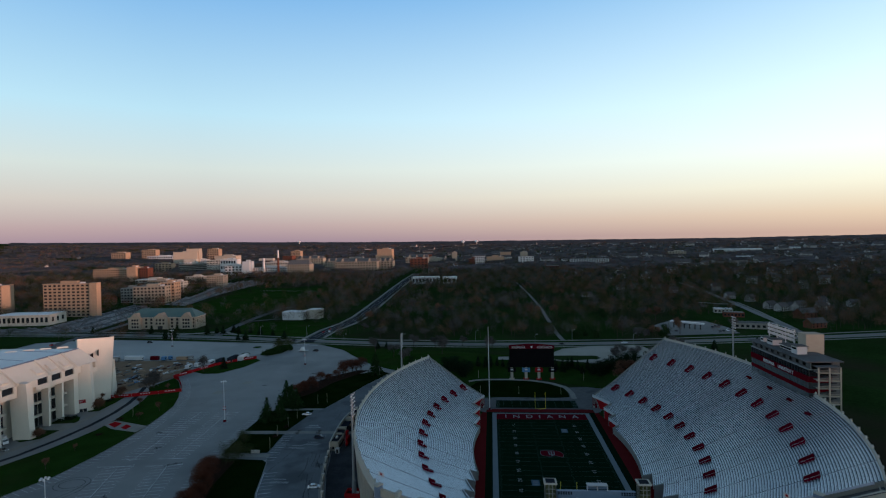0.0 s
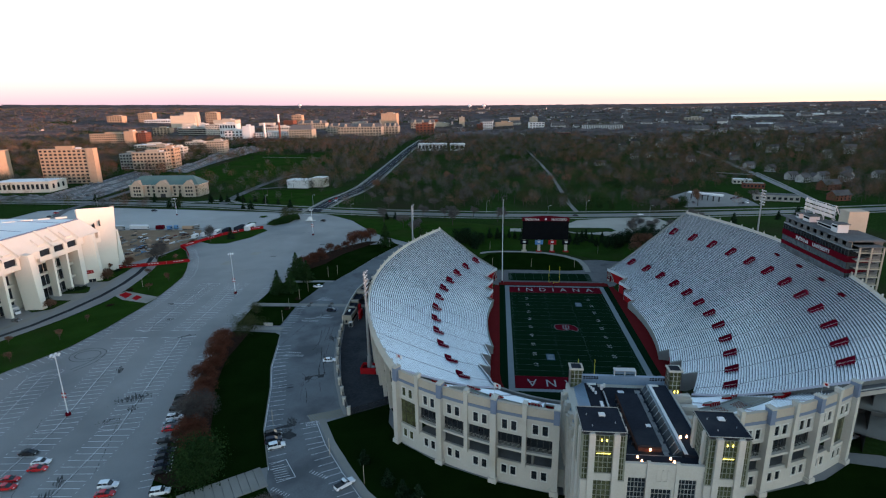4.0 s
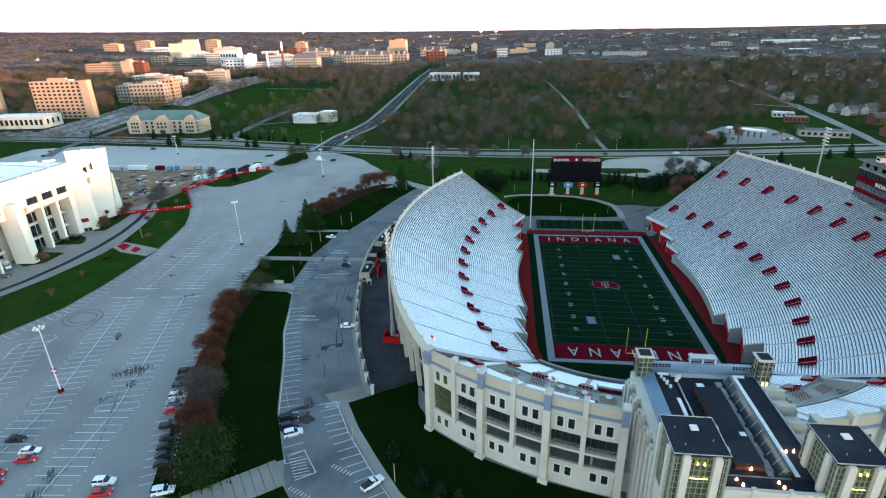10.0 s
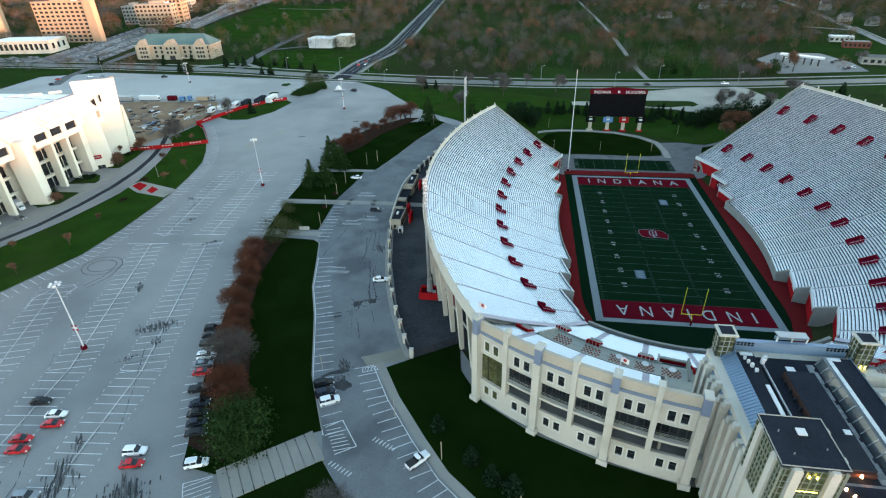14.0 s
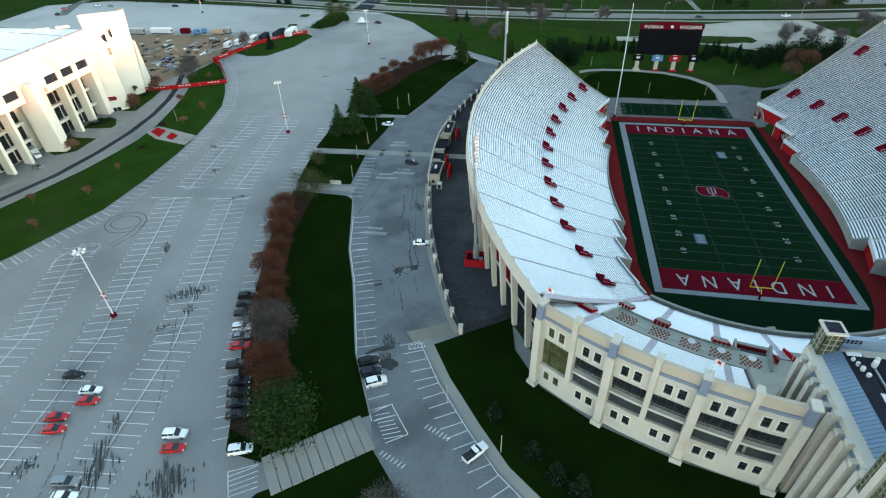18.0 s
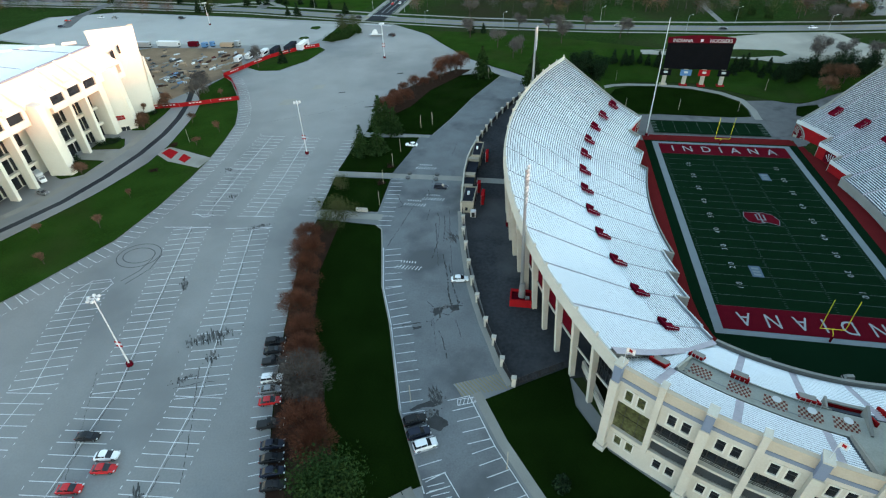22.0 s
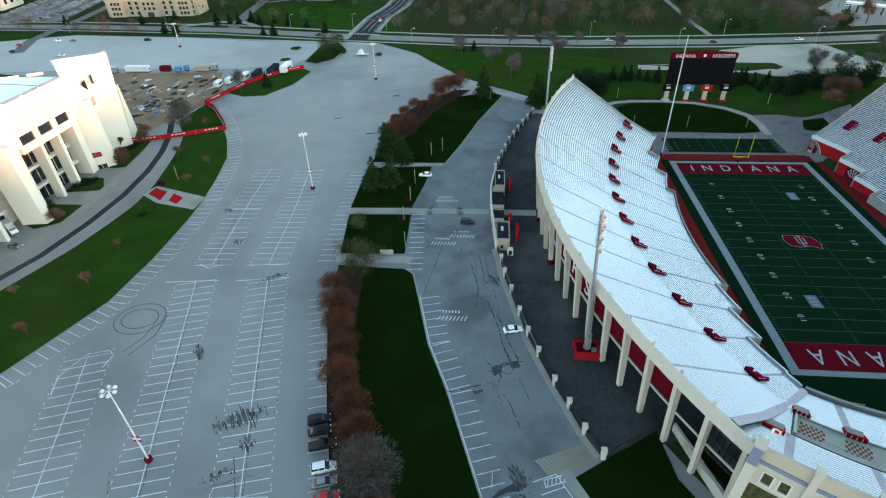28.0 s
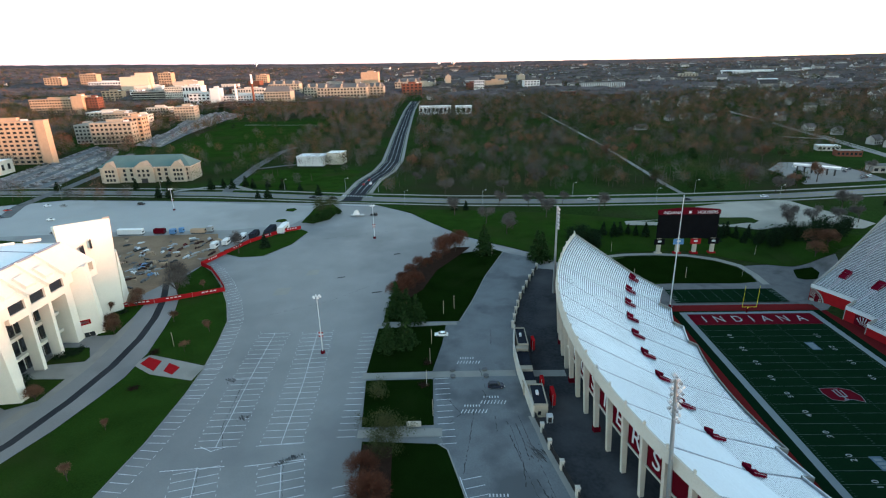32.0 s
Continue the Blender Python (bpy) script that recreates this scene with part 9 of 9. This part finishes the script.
om = Matrix.Translation((-365, 276, land(-365, 276))) @ Matrix.Rotation(radians(2), 4, "Z")
Shape().box(-36, 0, -1, 36, 20, 11.5).ob("wall", "limestone_shade", of)
Shape().box(-36.5, -.5, 11.5, 36.5, 20.5, 12.1).ob("eave", "limestone", of)
Shape().hull([(-37, -1, 12.1), (37, -1, 12.1), (37, 21, 12.1), (-37, 21, 12.1)], [(-27, 9.4, 20), (27, 9.4, 20), (27, 10.6, 20), (-27, 10.6, 20)]).ob("roof", "roof_green", of, "green copper hipped roof")
for x, w, p in ((-27, 6, 2.4), (0, 8, 3), (27, 6, 2.4)):
    Shape().hull([(x - w, -p, -1), (x + w, -p, -1), (x + w, .2, -1), (x - w, .2, -1)], [(x - w, -p, 11.6), (x + w, -p, 11.6), (x + w, .2, 11.6), (x - w, .2, 11.6)]).ob("bay", "limestone_shade", of)
    Shape().hull([(x - w, -p, 11.6), (x + w, -p, 11.6), (x + w, 5, 11.6), (x - w, 5, 11.6)], [(x - .8, -p, 16.5), (x + .8, -p, 16.5), (x + .8, 5, 16.5), (x - .8, 5, 16.5)]).ob("gable", "limestone_shade", of)
    for u in (-.5, 0, .5):
        for z in ((5.0, 8.4) if x == 0 else (1.4, 5.0, 8.4)):
            Shape().box(x + u * w * .9 - .9, -p - .12, z, x + u * w * .9 + .9, -p + .1, z + 2.0).ob("window", "glass_dark", of)
me = win_mesh(2.0, 2.2)
for z in (1.4, 5.0, 8.4):
    for k in range(13):
        x = -33 + k * 5.5
        if abs(abs(x) - 27) < 6 or abs(x) < 7:
            continue
        o = bpy.data.objects.new("window", me)
        scene.collection.objects.link(o)
        o.parent = of
        o.location = (x, 0, z)
Shape().box(-2.5, -3.3, -.5, 2.5, -2.9, 3.4).ob("doorway", "frame_dark", of)
of.matrix_basis = om
block("white_shed", -247, 330, 24, 16, 8.0, "white_metal", "low white shed beside the avenue", -6, hut=False, roof="roof_white")
block("white_shed", -226, 336, 14, 14, 9.5, "limestone", "pale shed beside the avenue", -6, hut=False, roof="roof_white")

# roadside station: slim white canopy
gs = thing("station_canopy", "slim white filling-station canopy", "canopy")
z0 = land(150, 258)
Shape().hull([(138, 266, z0 + 5), (141, 270, z0 + 5), (163, 250, z0 + 5), (160, 246, z0 + 5)], [(138, 266, z0 + 6.2), (141, 270, z0 + 6.2), (163, 250, z0 + 6.2), (160, 246, z0 + 6.2)]).ob("canopy_deck", "white_metal", gs)
for k in range(6):
    p = Vector((139.5, 267)).lerp(Vector((161, 248.6)), (k + .5) / 6)
    Shape().box(p.x - .4, p.y - .4, z0, p.x + .4, p.y + .4, z0 + 5).ob("canopy_post", "frame_dark", gs)


def gabled(s, sr, x, y, w, d, h, a, z0):
    m = Matrix.Translation((x, y, z0)) @ Matrix.Rotation(a, 4, "Z")
    def T(p):
        return tuple(m @ Vector(p))
    s.hull([T((-w / 2, -d / 2, -1)), T((w / 2, -d / 2, -1)), T((w / 2, d / 2, -1)), T((-w / 2, d / 2, -1))], [T((-w / 2, -d / 2, h)), T((w / 2, -d / 2, h)), T((w / 2, d / 2, h)), T((-w / 2, d / 2, h))])
    e = .5
    r = d * .38
    s.hull([T((-w / 2, -d / 2, h)), T((-w / 2, d / 2, h)), T((-w / 2, .1, h + r - .1)), T((-w / 2, -.1, h + r - .1))], [T((w / 2, -d / 2, h)), T((w / 2, d / 2, h)), T((w / 2, .1, h + r - .1)), T((w / 2, -.1, h + r - .1))])
    for sg in (-1, 1):
        sr.hull([T((-w / 2 - e, sg * (d / 2 + e), h - .4)), T((w / 2 + e, sg * (d / 2 + e), h - .4)), T((w / 2 + e, 0, h + r)), T((-w / 2 - e, 0, h + r))],
                [T((-w / 2 - e, sg * (d / 2 + e), h - .1)), T((w / 2 + e, sg * (d / 2 + e), h - .1)), T((w / 2 + e, 0, h + r + .3)), T((-w / 2 - e, 0, h + r + .3))])
    return T


rnd = random.Random(12)
near_houses = [(286, 387, 11, 8, 5.5, .35), (288, 367, 12, 9, 5.5, .5), (317, 386, 12, 8, 5.5, .35), (345, 391, 10, 8, 5, 1.9), (284, 315, 18, 10, 6, .3), (261, 259, 16, 9, 5, .3), (302, 373, 9, 8, 5.5, 1.6), (332, 372, 11, 8, 5, .3), (286, 489, 12, 8, 5, .3), (296, 455, 10, 8, 5.5, .5), (174.5, 612, 11, 8, 4.5, .1), (199.5, 622, 11, 8, 5, .2),
               (227, 606, 15, 8, 5, .3), (109, 530, 15, 8, 3.6, .3), (240, 565, 11, 8, 5, .3), (123, 910, 24, 10, 6, .1), (119, 1010, 26, 12, 7, .1), (258, 776, 14, 10, 6, .2), (366, 430, 11, 8, 5, .4), (380, 396, 11, 8, 5, .2)]
block("flat_shop", 222, 354, 18, 10, 3.8, "limestone", "low shop with a white flat roof across the street", -16, 1, 5, "roof_white", 1, False, False)
block("flat_shop", 208, 253, 34, 13, 4.2, "concrete", "low grey shop building across the street", -16, 1, 8, "concrete_dark", 1, False, False)
block("flat_shop", 220, 324, 19, 10, 4, "brick_red", "low reddish shop with a pale flat roof across the street", -16, 1, 6, "concrete", 1, False, False)
for k, (x, y, w, d, h, a) in enumerate(near_houses):
    red_ = k in (4, 5, 15, 16)
    hs = thing("house", ("red brick" if red_ else "white") + " gabled house among trees across the street", "house", "houses")
    s, sr = Shape(), Shape()
    T = gabled(s, sr, x, y, w, d, h, a, land(x, y))
    s.ob("wall", "brick_red" if red_ else "house", hs)
    sr.ob("roof", "roof_house", hs)
    for j in range(4):
        for z in ((.8, 3.4) if h > 4.8 else (1.0,)):
            u = -w / 2 + w * (j + .5) / 4
            Shape().hull([T((u - .6, -d / 2 - .06, z)), T((u + .6, -d / 2 - .06, z)), T((u + .6, -d / 2 + .1, z)), T((u - .6, -d / 2 + .1, z))], [T((u - .6, -d / 2 - .06, z + 1.6)), T((u + .6, -d / 2 - .06, z + 1.6)), T((u + .6, -d / 2 + .1, z + 1.6)), T((u - .6, -d / 2 + .1, z + 1.6))]).ob("window", "glass_dark", hs)
tagged(strip([(234, 222), (238, 250), (246, 291), (256, 357), (271, 447), (284, 549), (296, 700)], 7.4, .1, step=20).ob("side_street", "road"), "narrow asphalt side street", kind="structure")
tagged(strip([(231, 449), (250, 434), (268, 424)], 6, .12, step=10).ob("side_street", "road"), "short asphalt lane between houses", kind="structure")
tagged(strip([(241, 250), (249, 291), (262, 357), (277, 447)], 2.2, .14, step=12).ob("sidewalk", "concrete"), "pale sidewalk along the side street", kind="structure")

s, sr = Shape(), Shape()
for k in range(1250):
    far_ = rnd.random() < .72
    x, y = (rnd.uniform(150, 1500), 560 + 1000 * rnd.random() ** .8) if not far_ else (rnd.gauss(700, 900), rnd.uniform(1000, 3400))
    if abs(x) > y * .95 + 250:
        continue
    big = far_ and rnd.random() < .14
    gabled(s, sr, x, y, rnd.uniform(20, 44) if big else rnd.uniform(10, 17), rnd.uniform(14, 22) if big else rnd.uniform(8, 11), rnd.uniform(9, 15) if big else rnd.uniform(6, 10), rnd.uniform(-.5, .5), land(x, y))
hs = tagged(s.ob("town_houses", "house"), "scattered pale houses and blocks of the town", "houses", kind="stuff")
tagged(sr.ob("town_roofs", "roof_house"), "grey and brown roofs of the town", "roofs", kind="stuff")
# cars on the campus lots
s = Shape()
def inside(x, y, poly):
    hit = False
    for (x0, y0), (x1, y1) in zip(poly, poly[1:] + poly[:1]):
        if (y0 > y) != (y1 > y) and x < x0 + (y - y0) * (x1 - x0) / (y1 - y0):
            hit = not hit
    return hit


for lot, turn, gap in ((CAMPUS_LOT, 12, 9.5), (LONG_LOT, 14, 9.5)):
    way, nor = Vector((-math.sin(radians(turn)), math.cos(radians(turn)))), Vector((math.cos(radians(turn)), math.sin(radians(turn))))
    for i in range(-40, 40):
        for j in range(-150, 150):
            q = Vector((-500, 420 if lot is CAMPUS_LOT else 640)) + nor * (i * gap + (2.6 if i % 2 else -.6)) + way * j * 2.9
            if not inside(q.x, q.y, lot) or rnd.random() < .34:
                continue
            m = Matrix.Translation((q.x, q.y, land(q.x, q.y) + .12)) @ Matrix.Rotation(radians(turn + rnd.choice((0, 180))), 4, "Z")
            s.hull([tuple(m @ Vector(v)) for v in ((-2.2, -.85, .25), (2.2, -.85, .25), (2.2, .85, .25), (-2.2, .85, .25))], [tuple(m @ Vector(v)) for v in ((-2.1, -.8, .95), (1.9, -.8, .85), (1.9, .8, .85), (-2.1, .8, .95))])
            s.hull([tuple(m @ Vector(v)) for v in ((-1.7, -.75, .9), (.9, -.75, .9), (.9, .75, .9), (-1.7, .75, .9))], [tuple(m @ Vector(v)) for v in ((-1.3, -.65, 1.5), (.3, -.65, 1.5), (.3, .65, 1.5), (-1.3, .65, 1.5))])
tagged(s.ob("far_parked_cars", "far_cars"), "rows of far parked cars on the campus lots", "cars", kind="stuff")


# ---------- woods ----------
def clear_of(x, y):
    """How thickly trees stand at a place, 0 to 1."""
    if y < 208 - x * .02 and -460 < x < 125:
        return 0
    if abs(y - np.interp(x, [p[0] for p in ST], [p[1] for p in ST])) < 16:
        return 0
    av = np.interp(y, [p[1] for p in AV], [p[0] for p in AV])
    if 190 < y < 1000 and abs(x - av) < 19:
        return 0
    if 200 < y < 780 and abs(x - 32) < 3.4:
        return 0
    if inside(x, y, CAMPUS_LOT) or inside(x, y, LONG_LOT) or -412 < x < -316 and 240 < y < 305:
        return 0
    if abs(x - np.interp(y, (222, 291, 357, 447, 549, 700), (234, 246, 256, 271, 284, 296))) < 8 and 215 < y < 700:
        return 0
    if 118 < x < 236 and 200 < y < 330:
        return .04
    if any(abs(x - h_[0]) < h_[2] * .6 + 3 and -10 < y - h_[1] < 7 for h_ in near_houses):
        return 0
    if 196 < x < 300 and 300 < y < 420:
        return .4
    if -296 < x < -200 and 222 < y < 316:
        return .06
    if -460 < x < -300 and 365 < y < 700:
        return .07
    if -640 < x < -470 and 240 < y < 330:
        return .15
    if -300 <= x < -196 and 316 <= y < 800:
        return .85
    if -160 < x < 26 and 212 < y < 640:
        return .14 if noise.noise(Vector((x * .021, y * .021, 3.3))) < .05 else .95
    if 38 < x < 130 and 212 < y < 320:
        return .25 if noise.noise(Vector((x * .03, y * .03, 5.3))) < .1 else 1.0
    if -470 < x < -195 and 225 < y < 365:
        return .3
    return 1.0


def woods(name, bands, mat, seed, label, share):
    """Leafless crowns as sprays of fine twigs, denser towards the crown's shell."""
    rng, rr = np.random.default_rng(seed), random.Random(seed)
    out = []
    for y0, y1, x0, x1, per, bits, L, w, tall in bands:
        n = int((x1 - x0) * (y1 - y0) / per * share)
        base = []
        for k in range(n):
            x, y = rr.uniform(x0, x1), rr.uniform(y0, y1)
            if abs(x + 60) > y * .95 + 330 or rr.random() > clear_of(x, y):
                continue
            if noise.noise(Vector((x * .006, y * .006, seed * 3.1))) < -.3 and rr.random() < .5:
                continue
            if 34 < x < 150 and y < 560 and mat in ("twig", "twig_rust") and rr.random() < .55:
                continue
            if mat == "twig_rust" and x < 60 and rr.random() < .35 or mat == "twig" and x > 160 and rr.random() < .45:
                continue
            base.append((x, y, land(x, y), tall * rr.uniform(.5, 1.1) * (1.35 if rr.random() < .15 else 1)))
        base = np.repeat(np.array(base), bits, axis=0)
        h = base[:, 3:4]
        u = rng.normal(size=(len(base), 3))
        u /= np.linalg.norm(u, axis=1, keepdims=True)
        u *= rng.uniform(0, 1, size=(len(base), 1)) ** .5
        p = base[:, :3] + np.concatenate([u[:, :2] * h * .34, h * (.6 + .38 * u[:, 2:3])], axis=1)
        d = u + rng.normal(scale=.45, size=u.shape) + np.array([0, 0, .35])
        d /= np.linalg.norm(d, axis=1, keepdims=True)
        side = rng.normal(size=u.shape)
        side *= w / 2 / np.linalg.norm(side, axis=1, keepdims=True)
        out.append(np.stack([p - side, p + side, p + d * L * rng.uniform(.6, 1.3, size=h.shape)], axis=1))
    return tagged(tri_cloud(name, np.concatenate(out), mat), label, "woods", kind="stuff")


BANDS = [(215, 520, -700, 560, 84, 210, 1.9, .17, 14.5), (520, 1000, -1250, 1150, 100, 92, 2.8, .40, 15), (1000, 1700, -1900, 1900, 260, 24, 4.0, .8, 14), (1700, 3400, -3300, 3300, 1300, 14, 7.0, 1.5, 16)]
woods("bare_woods", BANDS, "twig", 1, "grey-brown leafless woods", .46)
woods("budding_woods", BANDS, "twig_rust", 2, "reddish-brown budding woods", .34)
woods("leafing_woods", BANDS, "leaf_spring", 3, "olive woods in first leaf", .36)
woods("evergreen_woods", BANDS, "needle", 4, "dark evergreen clumps in the woods", .07)
# the closed canopy of the far woods, with clearings; its mauve tint stands for haze
canopy = Shape()
ys_ = [930 + 14 * k for k in range(60)] + [1770 + 34 * k for k in range(86)]
for y0, y1 in zip(ys_, ys_[1:]):
    st_ = y1 - y0
    half_ = int((y1 * .95 + 300) / st_)
    rows_ = []
    for y in (y0, y1):
        row = []
        for k in range(-half_, half_ + 1):
            x = k * st_ - 60
            gap_ = smooth(-.22, .06, noise.noise(Vector((x * .0085, y * .0085, 1.7))))
            if y < 1200:
                gap_ *= smooth(25, 60, abs(x + 200))
            lump = .7 * noise.noise(Vector((x * .06, y * .06, 4.2))) + .5 * noise.noise(Vector((x * .017, y * .017, 7.2)))
            far_ = smooth(2400, 4200, y)
            row.append((x, y, land(x, y) - 2 + (12 + 2.6 * lump) * (gap_ + (1 - gap_) * far_ * .8)))
        rows_.append(row)
    canopy.quadgrid(rows_)
tagged(canopy.ob("far_canopy", "woodland", smooth=True), "brown canopy of distant leafless woods, tinted mauve for haze", "woods", kind="stuff")
# trunks of the nearer woods' edge
rr = random.Random(8)
s = Shape()
for k in range(1500):
    x, y = rr.uniform(-450, 400), rr.uniform(215, 520)
    if rr.random() < clear_of(x, y):
        z0 = land(x, y)
        s.bar((x, y, z0), (x + rr.uniform(-.6, .6), y, z0 + rr.uniform(5, 8)), .2, 4, .08)
tagged(s.ob("wood_trunks", "bark"), "thin trunks of the leafless woods", "trunks", kind="stuff")
# single tall trees of the park across the street
rr = random.Random(19)
spots_ = []
while len(spots_) < 46:
    x, y = rr.uniform(-165, 235), 208 + 330 * rr.random() ** 1.3
    if clear_of(x, y) > 0 and all((x - u) ** 2 + (y - v) ** 2 > 120 for u, v in spots_):
        spots_.append((x, y))
plant([bare_tree(131 + k, 13.5, .75, m_, l_ + " leafless tree standing in the park grass") for k, (m_, l_) in enumerate((("twig", "tall grey-brown"), ("twig_rust", "tall reddish-brown"), ("twig", "wide grey-brown"), ("leaf_spring", "tall olive-tinged")))], spots_, .8, 1.35, 21)
plant([shrub(141, 3.6, 6.0, "yew", "dark evergreen clump in the park grass", 1500, "evergreen", .5)], [s_ for s_ in ((-150, 330), (-142, 352), (28, 250), (46, 222), (54, 226), (62, 219), (118, 226), (124, 233), (112, 240), (40, 300), (-120, 470), (-60, 520), (90, 330), (150, 360), (190, 400))], .8, 1.3, 23)
# lamp posts along the street and drives
for k, (x, y) in enumerate(((-40, 205), (40, 206), (85, 188), (-150, 192), (-240, 232), (-330, 232), (-100, 190), (-196, 232), (-172, 228), (-400, 226), (8, 186))):
    lp = thing("street_lamp", "slim grey street lamp with a curved arm", "street lamp", "street lamps")
    z0 = land(x, y)
    Shape().bar((x, y, z0), (x, y, z0 + 9), .12, 6, .08).ob("pole", "steel", lp)
    Shape().bar((x, y, z0 + 9), (x + 1.8, y, z0 + 9.6), .06).ob("arm", "steel", lp)
    Shape().box(x + 1.5, y - .2, z0 + 9.5, x + 2.3, y + .2, z0 + 9.75).ob("lamp_head", "white_metal", lp)
for k, (x, y) in enumerate(((-126, -6), (-125.5, 6), (-125.5, 18), (-122, 40), (-118, 44), (-100, 100), (-123.6, -20), (-97, -94), (-76, -106), (-64, -116), (-48, -126), (-214, 18), (-34, 92), (-10, 92), (16, 92), (-36, 124), (34, 116))):
    pl = thing("banner_pole", "slim pale pole on the grass", "pole", "slim poles")
    z0 = land(x, y)
    Shape().bar((x, y, z0), (x, y, z0 + 5.5), .08, 6).ob("pole", "limestone_tan", pl)
# small things: flags on the parapet, station sign, planters on the crossing path
for d, side in ((-36.2, 0), (-18.8, 0), (27.5, 0)):
    x, y, _ = np_(98.3, d, 0)
    fl = thing("flag", "small white flag with a red mark on a short pole", "flag", "flags")
    Shape().bar((x, y, 30.0), (x, y, 34.0), .06).ob("pole", "white_metal", fl)

    def cloth(u, v, lift):
        """A point of the drooping, waving cloth."""
        return (x + 1.5 * u, y + .28 * math.sin(u * 6.5) * u + lift, 33.9 - 1.15 * v - .55 * u * u)

    wave = Shape()
    for lift in (0, .03):
        wave.quadgrid([[cloth(u / 6, v / 3, lift) for u in range(7)] for v in range(4)])
    body_ = wave.ob("cloth", "white_metal", fl)
    mark = Shape()
    for lift in (-.02, .05):
        mark.quadgrid([[cloth(.3 + u / 12, .25 + v / 4, lift) for u in range(5)] for v in range(3)])
    mark.ob("cloth_mark", "red_bright", body_, "red mark")
for x, y in ((-118.5, 1.8), (-118.3, -1.6), (-108.5, 1.9), (-108.3, -1.5)):
    pn = thing("planter", "round concrete planter on the crossing", "planter", "planters")
    z0 = land(x, y)
    Shape().bar((x, y, z0), (x, y, z0 + .7), .7, 12, .85).ob("bowl", "concrete_dark", pn)
tagged(strip([(-94.2, 0), (-84, 0)], 3.4, .1).ob("crossing_band", "concrete"), "grey paved band across the concourse", kind="structure")
tagged(strip([(-124.6, -.2), (-99.2, .4)], 3.2, .07).ob("crossing_band", "concrete"), "pale paved band across the drive", kind="structure")
ms = thing("monument_sign", "low pale stone sign on the grass", "sign")
Shape().box(-130.4, -24.2, land(-129, -24), -126.6, -23.6, land(-129, -24) + 1.3).ob("slab", "limestone", ms)
# benches, carts and trucks under the taller stand's near end
for x, y, h_, p_, k_ in ((66, -88, 20, "car_white", "pickup"), (71, -86, 20, "car_black", "suv"), (77, -84, 20, "car_silver", "pickup")):
    park(x, y, h_, p_, k_, "parked under the taller stand")
for k, (x, y, h_) in enumerate(((172, 240, 80), (176, 243, 80), (181, 246, 80), (174, 262, 75), (178, 266, 75), (183, 270, 75), (150, 282, 10), (158, 281, 10), (136, 244, 90))):
    park(x, y, h_, ("car_silver", "car_black", "car_white", "car_blue")[k % 4], ("suv", "sedan")[k % 2], "on the station forecourt")
